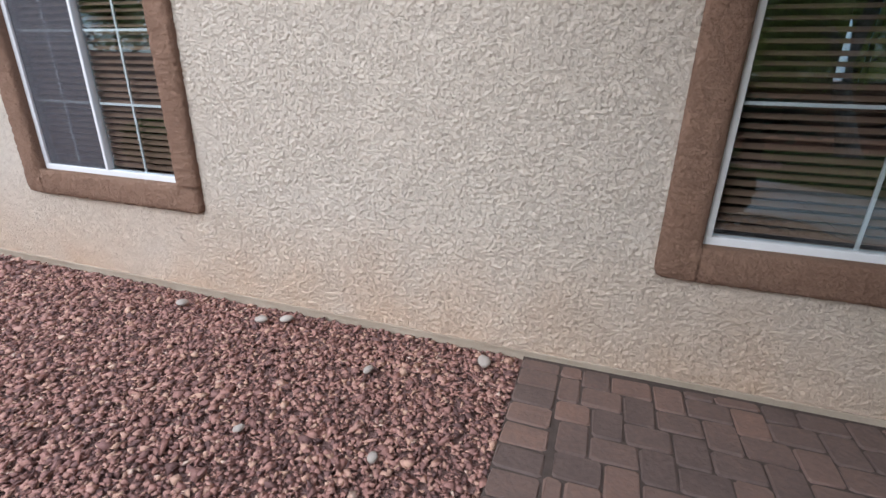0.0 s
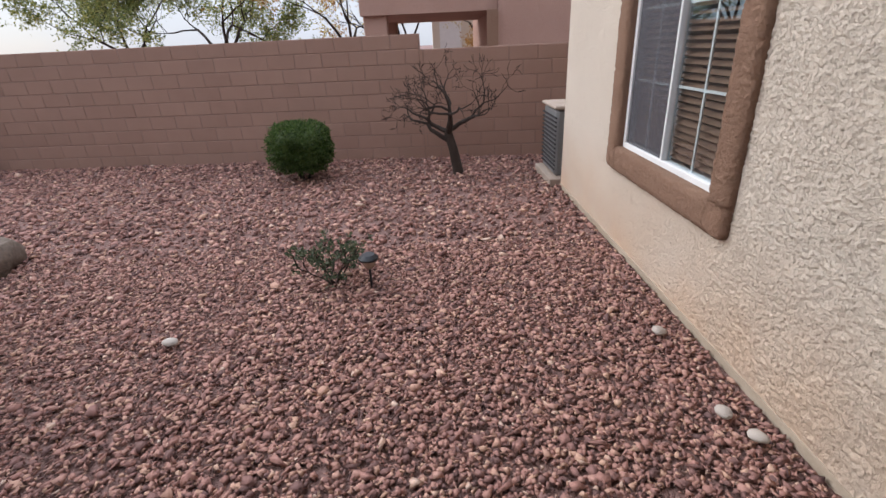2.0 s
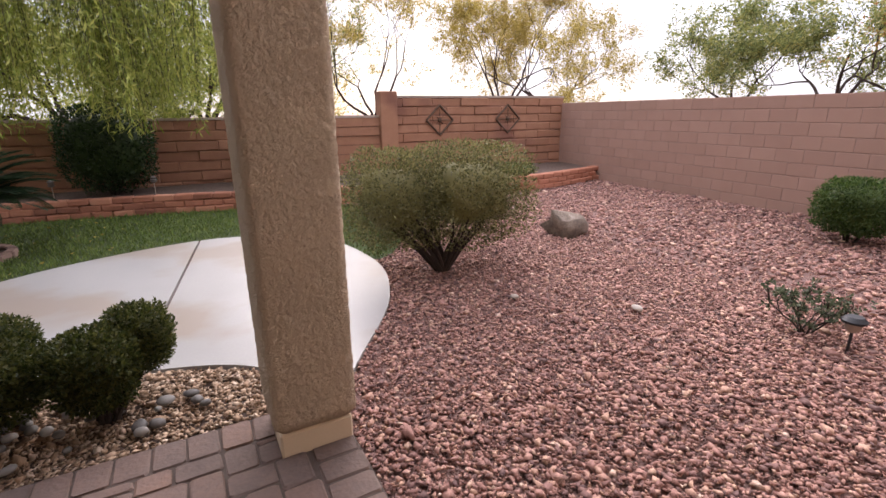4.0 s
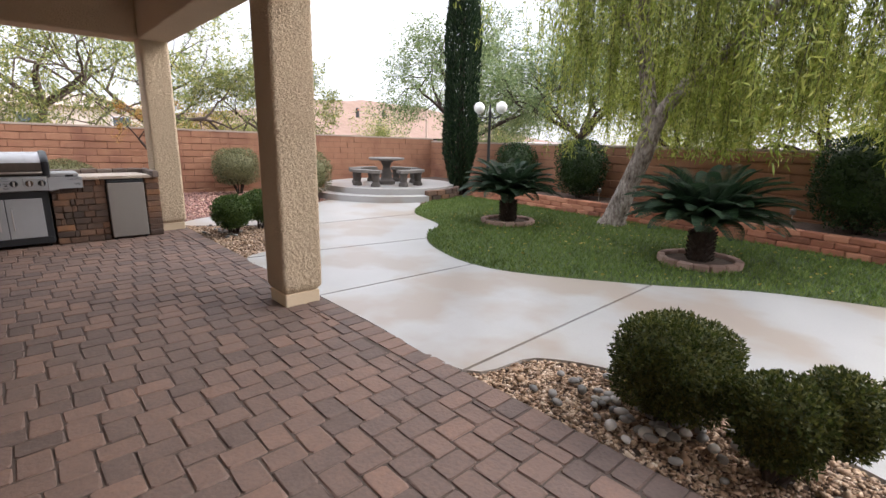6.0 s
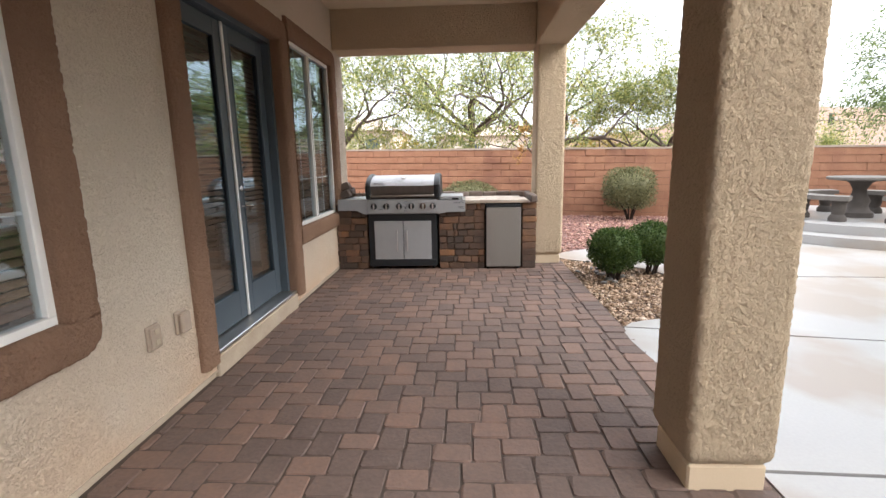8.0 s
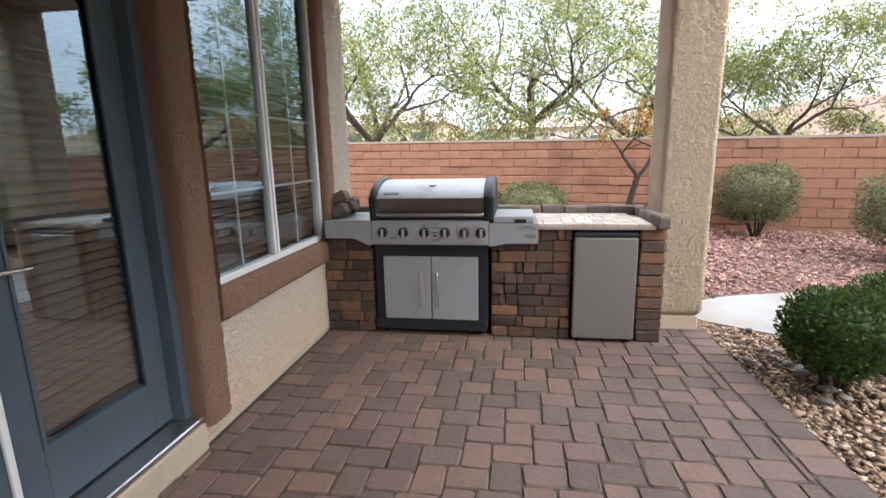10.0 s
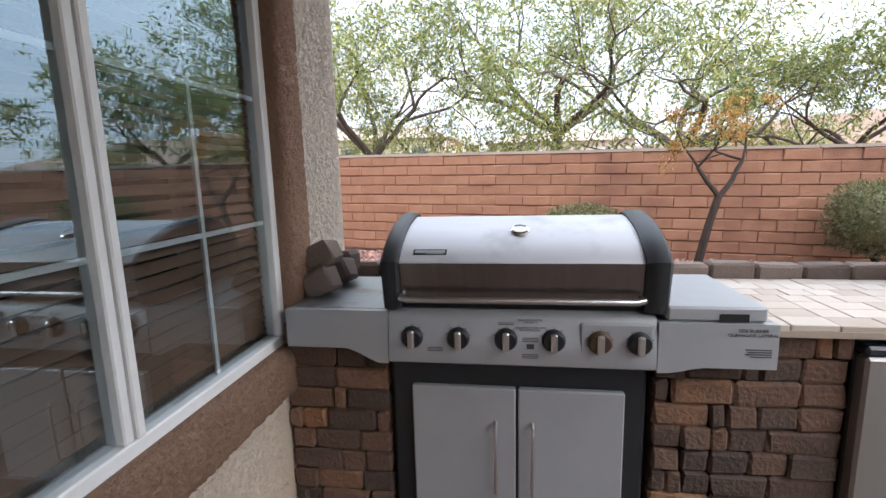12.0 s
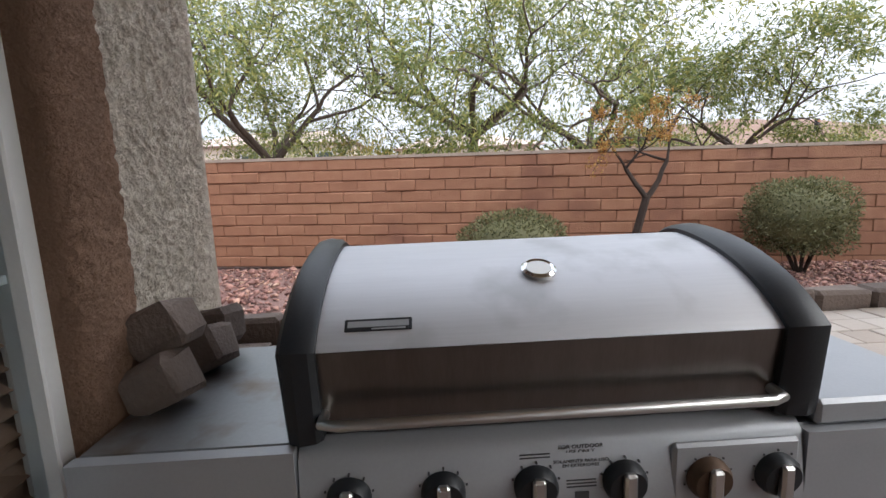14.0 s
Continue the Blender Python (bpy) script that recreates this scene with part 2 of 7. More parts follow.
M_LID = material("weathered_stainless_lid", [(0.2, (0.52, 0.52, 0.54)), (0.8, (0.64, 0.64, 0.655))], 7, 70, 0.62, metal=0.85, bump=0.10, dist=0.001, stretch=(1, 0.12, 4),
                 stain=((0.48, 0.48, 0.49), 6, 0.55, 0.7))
M_SILVER = material("silver_paint", [(0.2, (0.33, 0.34, 0.36)), (0.8, (0.40, 0.41, 0.43))], 6, 150, 0.42, metal=0.35, bump=0.04)
M_BLACK = material("black_enamel", [(0.2, (0.012, 0.013, 0.016)), (0.8, (0.021, 0.024, 0.028))], 8, 150, 0.42, bump=0.06)
M_CHROME = material("chrome", [(0.2, (0.70, 0.70, 0.70)), (0.8, (0.78, 0.78, 0.78))], 8, 90, 0.14, metal=1.0, bump=0)
M_FRIDGE = material("grey_fridge_door", [(0.2, (0.24, 0.22, 0.205)), (0.8, (0.29, 0.27, 0.25))], 4, 140, 0.42, metal=0.5, bump=0.04, stretch=(1, 1, 0.1))
M_PRINT = material("dark_print", [(0.2, (0.05, 0.05, 0.055)), (0.8, (0.07, 0.07, 0.075))], 8, 90, 0.7, bump=0)
M_BRONZE = material("bronze_metal", [(0.2, (0.08, 0.05, 0.035)), (0.8, (0.14, 0.09, 0.06))], 9, 90, 0.6, metal=0.6, bump=0.2)
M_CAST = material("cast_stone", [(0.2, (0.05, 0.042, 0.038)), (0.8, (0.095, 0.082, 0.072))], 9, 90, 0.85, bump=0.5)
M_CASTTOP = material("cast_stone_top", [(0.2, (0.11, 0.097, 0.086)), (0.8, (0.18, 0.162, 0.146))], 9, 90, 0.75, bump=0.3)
M_IRON = material("black_iron", [(0.2, (0.016, 0.017, 0.018)), (0.8, (0.03, 0.031, 0.033))], 9, 90, 0.5, bump=0.2)
M_GLOBE = material("white_globe", [(0.2, (0.76, 0.76, 0.74)), (0.8, (0.82, 0.82, 0.8))], 5, 90, 0.25, bump=0)
M_BARK = material("grey_bark", [(0.32, (0.05, 0.037, 0.03)), (0.44, (0.18, 0.145, 0.122)), (0.60, (0.38, 0.33, 0.29))], 9, 26, 0.95, bump=1.0, dist=0.06, stretch=(1, 1, 0.4), fine_amount=0.55)
M_DBARK = material("dark_bark", [(0.2, (0.020, 0.014, 0.011)), (0.8, (0.060, 0.042, 0.033))], 12, 70, 0.95, bump=0.8, dist=0.01, stretch=(1, 1, 0.4))
M_ABARK = material("brown_grey_bark", [(0.2, (0.055, 0.040, 0.032)), (0.8, (0.14, 0.105, 0.085))], 12, 70, 0.95, bump=0.8, dist=0.01, stretch=(1, 1, 0.4))
# lid front steel; the dark reflection of the shaded patio is put into its colour
M_LIDFRONT = material("reflection_darkened_stainless", [(0.2, (0.19, 0.18, 0.17)), (0.8, (0.27, 0.26, 0.25))], 6, 60, 0.30, metal=1.0, bump=0.05, dist=0.001, stretch=(4, 4, 0.1))
M_SHELFTOP = material("stained_shelf_steel", [(0.2, (0.24, 0.25, 0.26)), (0.8, (0.33, 0.335, 0.34))], 5, 90, 0.42, metal=0.8, bump=0.06, stain=((0.20, 0.165, 0.14), 7, 0.5, 0.66))
M_NEIGH = stucco("neighbour_stucco", (0.40, 0.25, 0.20), (0.46, 0.30, 0.24), scale=18, depth=0.008)
M_FAR = material("far_house_stucco", [(0.2, (0.56, 0.49, 0.41)), (0.8, (0.64, 0.57, 0.48))], 1, 30, 0.9, bump=0.1)
M_ROOF = material("clay_roof", [(0.2, (0.44, 0.34, 0.29)), (0.8, (0.55, 0.45, 0.39))], 2, 30, 0.9, bump=0.3, vary=0.4)
M_HILL = material("bare_desert_hill", [(0.2, (0.18, 0.115, 0.088)), (0.5, (0.235, 0.152, 0.115)), (0.8, (0.29, 0.20, 0.155))], 0.02, 0.25, 0.95, bump=0.5, dist=1.5)
M_ACMETAL = material("grey_unit_metal", [(0.2, (0.20, 0.205, 0.21)), (0.8, (0.27, 0.275, 0.28))], 6, 120, 0.5, metal=0.4, bump=0.05)


def leaf_mat(name, dark, mid, light, vary=0.7, scale=1.6, rough=0.5):
    m = material(name, [(0.1, dark), (0.5, mid), (0.9, light)], scale, 40, rough, bump=0, vary=vary, islands=True, spec=0.35)
    n, l = m.node_tree.nodes, m.node_tree.links
    b = n["Principled BSDF"]
    tr = n.new("ShaderNodeBsdfTranslucent")
    mx = n.new("ShaderNodeMixShader")
    mx.inputs["Fac"].default_value = 0.42
    l.new(b.inputs["Base Color"].links[0].from_socket, tr.inputs["Color"])
    l.new(b.outputs["BSDF"], mx.inputs[1])
    l.new(tr.outputs["BSDF"], mx.inputs[2])
    l.new(mx.outputs["Shader"], n["Material Output"].inputs["Surface"])
    return m


M_BOX = leaf_mat("boxwood_leaf", (0.019, 0.031, 0.007), (0.054, 0.070, 0.016), (0.135, 0.135, 0.036))
M_BOXW = leaf_mat("bright_boxwood_leaf", (0.022, 0.048, 0.010), (0.055, 0.10, 0.022), (0.12, 0.165, 0.045))
M_PRIVET = leaf_mat("privet_leaf", (0.008, 0.020, 0.007), (0.020, 0.044, 0.012), (0.055, 0.088, 0.028), rough=0.45)
M_OLIVE = leaf_mat("olive_bush_leaf", (0.05, 0.054, 0.018), (0.14, 0.135, 0.048), (0.30, 0.275, 0.11))
M_GREYB = leaf_mat("grey_green_bush_leaf", (0.055, 0.06, 0.026), (0.15, 0.15, 0.07), (0.28, 0.27, 0.14))
M_PEPPER = leaf_mat("weeping_leaf", (0.11, 0.15, 0.024), (0.26, 0.31, 0.055), (0.46, 0.455, 0.115), scale=0.8)
M_ACACIA = leaf_mat("acacia_leaf", (0.10, 0.135, 0.045), (0.22, 0.26, 0.088), (0.46, 0.42, 0.12), scale=0.7)
M_YELLOW = leaf_mat("yellow_leaf", (0.28, 0.22, 0.05), (0.42, 0.33, 0.08), (0.55, 0.45, 0.14))
M_ORANGE = leaf_mat("orange_leaf", (0.28, 0.13, 0.035), (0.42, 0.22, 0.06), (0.5, 0.33, 0.10))
M_CYPRESS = leaf_mat("cypress_leaf", (0.006, 0.016, 0.008), (0.018, 0.038, 0.016), (0.04, 0.066, 0.026))
M_PALM = leaf_mat("sago_leaf", (0.008, 0.020, 0.010), (0.020, 0.042, 0.020), (0.05, 0.08, 0.04), rough=0.55)
M_ROSE = leaf_mat("rose_leaf", (0.035, 0.05, 0.03), (0.085, 0.11, 0.06), (0.16, 0.18, 0.11))
M_MESQ = leaf_mat("mesquite_leaf", (0.075, 0.12, 0.045), (0.16, 0.22, 0.085), (0.30, 0.36, 0.15), scale=0.8)

M_GLASS = bpy.data.materials.new("window_glass")
M_GLASS.use_nodes = True
gn, gl = M_GLASS.node_tree.nodes, M_GLASS.node_tree.links
g_b = gn["Principled BSDF"]
gn.remove(g_b)
g_tr = gn.new("ShaderNodeBsdfTransparent")
g_tr.inputs["Color"].default_value = (0.86, 0.90, 0.91, 1)
g_gl = gn.new("ShaderNodeBsdfGlossy")
g_gl.inputs["Roughness"].default_value = 0.0
g_gl.inputs["Color"].default_value = (0.72, 0.90, 1.0, 1)
g_fr = gn.new("ShaderNodeFresnel")
g_fr.inputs["IOR"].default_value = 2.9
g_mx = gn.new("ShaderNodeMixShader")
gl.new(g_fr.outputs["Fac"], g_mx.inputs["Fac"])
gl.new(g_tr.outputs["BSDF"], g_mx.inputs[1])
gl.new(g_gl.outputs["BSDF"], g_mx.inputs[2])
gl.new(g_mx.outputs["Shader"], gn["Material Output"].inputs["Surface"])
M_SCREEN = bpy.data.materials.new("insect_screen")
M_SCREEN.use_nodes = True
sn, sl = M_SCREEN.node_tree.nodes, M_SCREEN.node_tree.links
s_b = sn["Principled BSDF"]
s_b.inputs["Base Color"].default_value = (0.055, 0.052, 0.062, 1)
s_b.inputs["Roughness"].default_value = 0.8
s_t = sn.new("ShaderNodeBsdfTransparent")
s_m = sn.new("ShaderNodeMixShader")
s_m.inputs["Fac"].default_value = 0.55
sl.new(s_t.outputs["BSDF"], s_m.inputs[1])
sl.new(s_b.outputs["BSDF"], s_m.inputs[2])
sl.new(s_m.outputs["Shader"], sn["Material Output"].inputs["Surface"])

# ---- mesh kit ----
rng = np.random.default_rng(7)


class Kit:
    """Collects vertices and faces of one mesh."""

    def __init__(self):
        self.v, self.f = [], []

    def add(self, verts, faces):
        o = len(self.v)
        self.v.extend([tuple(p) for p in verts])
        self.f.extend([tuple(i + o for i in f) for f in faces])
        return self

    def box(self, a, b, c=0.0, turn=0.0, jitter=0.0):
        """A box from corner a to corner b with its edges cut by c, turned about its middle by degrees."""
        a, b = np.minimum(a, b).astype(float), np.maximum(a, b).astype(float)
        mid, h = (a + b) / 2, (b - a) / 2
        vs, fs = [], []
        if c <= 0:
            for i in (-1, 1):
                for j in (-1, 1):
                    for k in (-1, 1):
                        vs.append((i * h[0], j * h[1], k * h[2]))
            fs = [(0, 1, 3, 2), (4, 6, 7, 5), (0, 4, 5, 1), (2, 3, 7, 6), (0, 2, 6, 4), (1, 5, 7, 3)]
        else:
            c = min(c, 0.45 * min(h) * 2)
            idx = {}
            for i in (0, 1):
                for j in (0, 1):
                    for k in (0, 1):
                        s = np.array((i, j, k)) * 2 - 1
                        for ax in range(3):
                            p = s * (h - c)
                            p[ax] = s[ax] * h[ax]
                            idx[i, j, k, ax] = len(vs)
                            vs.append(tuple(p))
            for ax in range(3):
                o1, o2 = [q for q in range(3) if q != ax]
                for sd in (0, 1):
                    ring = []
                    for u, w in ((0, 0), (1, 0), (1, 1), (0, 1)):
                        key = [0, 0, 0]
                        key[ax], key[o1], key[o2] = sd, u, w
                        ring.append(idx[(*key, ax)])
                    fs.append(tuple(ring))
                for u in (0, 1):
                    for w in (0, 1):
                        k0, k1 = [0, 0, 0], [0, 0, 0]
                        k0[o1] = k1[o1] = u
                        k0[o2] = k1[o2] = w
                        k1[ax] = 1
                        fs.append((idx[(*k0, o1)], idx[(*k1, o1)], idx[(*k1, o2)], idx[(*k0, o2)]))
            for i in (0, 1):
                for j in (0, 1):
                    for k in (0, 1):
                        fs.append((idx[i, j, k, 0], idx[i, j, k, 1], idx[i, j, k, 2]))
        vs = np.array(vs)
        if jitter:
            vs = vs + rng.uniform(-jitter, jitter, vs.shape)
        out = []
        for f in fs:
            p = vs[list(f)]
            nrm = np.cross(p[1] - p[0], p[2] - p[0])
            out.append(f if np.dot(nrm, p.mean(0)) > 0 else tuple(reversed(f)))
        if turn:
            t = radians(turn)
            vs = np.stack([vs[:, 0] * math.cos(t) - vs[:, 1] * math.sin(t), vs[:, 0] * math.sin(t) + vs[:, 1] * math.cos(t), vs[:, 2]], 1)
        return self.add(vs + mid, out)

    def paver(self, x0, y0, x1, y1, top, c=0.012, edge=0.0075, jitter=0.0045):
        """A tumbled paver: cut corners and a worn upper edge."""
        def ring(g, z):
            a, b, p, q, k = x0 + g, y0 + g, x1 - g, y1 - g, c
            r = np.array([(a + k, b, z), (p - k, b, z), (p, b + k, z), (p, q - k, z), (p - k, q, z), (a + k, q, z), (a, q - k, z), (a, b + k, z)])
            return r + rng.uniform(-jitter, jitter, r.shape) * np.array((1, 1, 0.5))
        vs = np.concatenate([ring(edge, top), ring(0.002, top - 0.008), ring(0.0, top - 0.05)])
        fs = [tuple(range(8))] + [(r * 8 + 8 + k, r * 8 + 8 + (k + 1) % 8, r * 8 + (k + 1) % 8, r * 8 + k) for r in (0, 1) for k in range(8)]
        return self.add(vs, fs)

    def tube(self, pts, radii, n=10, cap=True):
        """A round tube along points with a radius at each."""
        pts = [Vector(p) for p in pts]
        if np.isscalar(radii):
            radii = [radii] * len(pts)
        vs, fs = [], []
        ref = None
        for i, p in enumerate(pts):
            d = (pts[min(i + 1, len(pts) - 1)] - pts[max(i - 1, 0)]).normalized()
            if ref is None:
                ref = d.orthogonal().normalized()
            u = (ref - d * ref.dot(d)).normalized()
            ref = u
            w = d.cross(u)
            for k in range(n):
                a = 2 * math.pi * k / n
                vs.append(p + (u * math.cos(a) + w * math.sin(a)) * radii[i])
        for i in range(len(pts) - 1):
            for k in range(n):
                q = (k + 1) % n
                fs.append((i * n + k, i * n + q, (i + 1) * n + q, (i + 1) * n + k))
        if cap:
            fs.append(tuple(reversed(range(n))))
            fs.append(tuple((len(pts) - 1) * n + k for k in range(n)))
        return self.add(vs, fs)

    def lathe(self, prof, centre=(0, 0, 0), n=24, squash=1.0):
        """A turned shape from (radius, height) pairs."""
        vs, fs = [], []
        for r, z in prof:
            for k in range(n):
                a = 2 * math.pi * k / n
                vs.append((centre[0] + r * math.cos(a), centre[1] + r * math.sin(a) * squash, centre[2] + z))
        for i in range(len(prof) - 1):
            for k in range(n):
                q = (k + 1) % n
                fs.append((i * n + k, i * n + q, (i + 1) * n + q, (i + 1) * n + k))
        fs.append(tuple(reversed(range(n))))
        fs.append(tuple((len(prof) - 1) * n + k for k in range(n)))
        return self.add(vs, fs)

    def prism(self, ring, z0, z1):
        """An upright prism over a ring of (x, y), anticlockwise."""
        n = len(ring)
        vs = [(x, y, z0) for x, y in ring] + [(x, y, z1) for x, y in ring]
        fs = [tuple(reversed(range(n))), tuple(range(n, 2 * n))]
        fs += [(k, (k + 1) % n, n + (k + 1) % n, n + k) for k in range(n)]
        return self.add(vs, fs)

    def extrude_y(self, prof, y0, y1):
        """A profile of (x, z) drawn along y."""
        n = len(prof)
        vs = [(x, y0, z) for x, z in prof] + [(x, y1, z) for x, z in prof]
        fs = [tuple(range(n)), tuple(reversed(range(n, 2 * n)))]
        fs += [((k + 1) % n, k, n + k, n + (k + 1) % n) for k in range(n)]
        return self.add(vs, fs)

    def extrude_x(self, prof, x0, x1):
        """A profile of (y, z) drawn along x."""
        n = len(prof)
        vs = [(x0, y, z) for y, z in prof] + [(x1, y, z) for y, z in prof]
        fs = [tuple(range(n)), tuple(reversed(range(n, 2 * n)))]
        fs += [((k + 1) % n, k, n + k, n + (k + 1) % n) for k in range(n)]
        return self.add(vs, fs)

    def mesh(self, name, mat, smooth=False, fix=False, crease=42):
        me = bpy.data.meshes.new(name)
        me.from_pydata(self.v, [], self.f)
        me.materials.append(mat)
        if fix:
            bm = bmesh.new()
            bm.from_mesh(me)
            bmesh.ops.recalc_face_normals(bm, faces=bm.faces)
            bm.to_mesh(me)
            bm.free()
        if smooth:
            me.polygons.foreach_set("use_smooth", [True] * len(me.polygons))
            if smooth != "all":
                me.set_sharp_from_angle(angle=radians(smooth if smooth is not True else crease))
        me.update()
        return me


def part(name, kit, mat, parent=None, label="", smooth=False, fix=True):
    """Links a kit (or a ready mesh) as one mesh object under a thing or a part."""
    me = kit.mesh(name, mat, smooth, fix) if isinstance(kit, Kit) else kit
    ob = new(name, me)
    if parent is not None:
        ob.parent = parent
        ob.matrix_parent_inverse = parent.matrix_basis.inverted() if parent.data is None else Matrix()
    if label:
        tagged(ob, label)
    return ob


def thing(name, at, label, category, group="", kind=""):
    """An Empty at the base of a thing, to parent its parts."""
    ob = new(name)
    ob.matrix_basis = Matrix.Translation(at)
    ob.empty_display_size = 0.1
    return tagged(ob, label, category, group, kind)


def solid(name, kit, mat, label, category, kind="", group="", smooth=False, fix=True):
    """A thing of one mesh."""
    return tagged(part(name, kit, mat, None, smooth=smooth, fix=fix), label, category, group, kind)


def smooth_ring(pts, steps=5, closed=True):
    """A soft curve through a few control points."""
    out, n = [], len(pts)
    for i in range(n if closed else n - 1):
        p = [np.array(pts[(i + k) % n] if closed else pts[min(max(i + k, 0), n - 1)], float) for k in (-1, 0, 1, 2)]
        for s in range(steps):
            t = s / steps
            q = 0.5 * (2 * p[1] + (p[2] - p[0]) * t + (2 * p[0] - 5 * p[1] + 4 * p[2] - p[3]) * t * t + (3 * p[1] - p[0] - 3 * p[2] + p[3]) * t ** 3)
            out.append(tuple(q))
    if not closed:
        out.append(tuple(map(float, pts[-1])))
    return out


def inside(px, py, ring):
    """Which points lie in a ring."""
    r = np.array([(p[0], p[1]) for p in ring])
    x0, y0 = r[:, 0], r[:, 1]
    x1, y1 = np.roll(x0, -1), np.roll(y0, -1)
    res = np.zeros(len(px), bool)
    for a, b, c, d in zip(x0, y0, x1, y1):
        hit = ((b > py) != (d > py)) & (px < (c - a) * (py - b) / (d - b + 1e-12) + a)
        res ^= hit
    return res


def sheet(name, verts, faces, mat, smooth=False):
    """One mesh from numpy arrays with faces of one size."""
    me = bpy.data.meshes.new(name)
    nv, nf, k = len(verts), len(faces), faces.shape[1]
    me.vertices.add(nv)
    me.vertices.foreach_set("co", np.asarray(verts, np.float32).ravel())
    me.loops.add(nf * k)
    me.loops.foreach_set("vertex_index", faces.astype(np.int32).ravel())
    me.polygons.add(nf)
    me.polygons.foreach_set("loop_start", np.arange(0, nf * k, k, dtype=np.int32))
    me.update(calc_edges=True)
    me.validate()
    me.materials.append(mat)
    if smooth:
        me.polygons.foreach_set("use_smooth", [True] * nf)
    return me


def ico(level=1):
    bm = bmesh.new()
    bmesh.ops.create_icosphere(bm, subdivisions=level, radius=1)
    v = np.array([p.co[:] for p in bm.verts])
    f = np.array([[q.index for q in p.verts] for p in bm.faces])
    bm.free()
    return v, f


ICO2, ICOF2 = ico(2)


OCTA = np.array([(1, 0, 0), (-0.5, 0.87, 0.25), (-0.5, -0.87, -0.2), (0.3, 0.5, 0.9), (-0.7, 0.1, 0.8), (0.1, -0.4, -0.9)], float)
OCTAF = np.array([(0, 1, 3), (1, 4, 3), (0, 3, 2), (3, 4, 2), (1, 2, 4), (0, 5, 1), (1, 5, 2), (2, 5, 0)])
CUBE = np.array([(i, j, k) for i in (-1, 1) for j in (-1, 1) for k in (-1, 1)], float) * 0.72
CUBEF = np.array([(0, 1, 3), (0, 3, 2), (4, 6, 7), (4, 7, 5), (0, 4, 5), (0, 5, 1), (2, 3, 7), (2, 7, 6), (0, 2, 6), (0, 6, 4), (1, 5, 7), (1, 7, 3)])


def pebbles(pts, size, flat=0.7, rough=0.42, base=CUBE, faces=CUBEF):
    """Loose stones as one set of arrays: points (n, 3), size (n,)."""
    n, k = len(pts), len(base)
    b = base[None] * (1 + rng.uniform(-rough, rough, (n, k, 1)))
    b = b * np.stack([size * rng.uniform(0.8, 1.35, n), size * rng.uniform(0.6, 1.0, n), size * flat * rng.uniform(0.7, 1.2, n)], 1)[:, None, :]
    tilt = rng.uniform(-1.0, 1.0, n)
    y, z = b[..., 1] * np.cos(tilt)[:, None] - b[..., 2] * np.sin(tilt)[:, None], b[..., 1] * np.sin(tilt)[:, None] + b[..., 2] * np.cos(tilt)[:, None]
    a = rng.uniform(0, 6.283, n)[:, None]
    x2, y2 = b[..., 0] * np.cos(a) - y * np.sin(a), b[..., 0] * np.sin(a) + y * np.cos(a)
    v = np.stack([x2, y2, z], 2) + np.asarray(pts)[:, None, :]
    f = faces[None] + (np.arange(n) * k)[:, None, None]
    return v.reshape(-1, 3), f.reshape(-1, 3)


def leaves(centres, dirs, length, width):
    """Small pointed leaves (four corners, folded) at points, along directions."""
    c, d = np.asarray(centres), np.asarray(dirs)
    n = len(c)
    d = d / (np.linalg.norm(d, axis=1, keepdims=True) + 1e-9)
    r = rng.normal(size=(n, 3))
    s = np.cross(d, r)
    s /= np.linalg.norm(s, axis=1, keepdims=True) + 1e-9
    L = (length * rng.uniform(0.7, 1.3, n))[:, None]
    W = (width * rng.uniform(0.7, 1.3, n))[:, None]
    up = np.cross(s, d) * W * 0.3
    v = np.stack([c, c + d * L * 0.5 + s * W * 0.5 + up, c + d * L, c + d * L * 0.5 - s * W * 0.5 + up], 1)
    f = np.arange(n * 4).reshape(n, 4)
    return v.reshape(-1, 3), f


def merge(chunks):
    """Joins (vertices, faces) arrays."""
    vs, fs, o = [], [], 0
    for v, f in chunks:
        vs.append(v)
        fs.append(f + o)
        o += len(v)
    return np.concatenate(vs), np.concatenate(fs)


PERM = np.random.default_rng(11).permutation(256)
PERM = np.r_[PERM, PERM]
GRAD = np.array([(1, 1, 0), (-1, 1, 0), (1, -1, 0), (-1, -1, 0), (1, 0, 1), (-1, 0, 1), (1, 0, -1), (-1, 0, -1), (0, 1, 1), (0, -1, 1), (0, 1, -1), (0, -1, -1)], float)


def perlin(p):
    """Gradient noise at many points (n, 3), about -1 to 1."""
    i = np.floor(p).astype(int)
    f = p - i
    i &= 255
    u = f * f * f * (f * (f * 6 - 15) + 10)
    out = np.zeros(len(p))
    for a in (0, 1):
        for b in (0, 1):
            for c in (0, 1):
                h = PERM[PERM[PERM[(i[:, 0] + a) & 255] + ((i[:, 1] + b) & 255)] + ((i[:, 2] + c) & 255)] % 12
                w = (u[:, 0] if a else 1 - u[:, 0]) * (u[:, 1] if b else 1 - u[:, 1]) * (u[:, 2] if c else 1 - u[:, 2])
                out += w * (GRAD[h] * (f - np.array((a, b, c)))).sum(1)
    return out


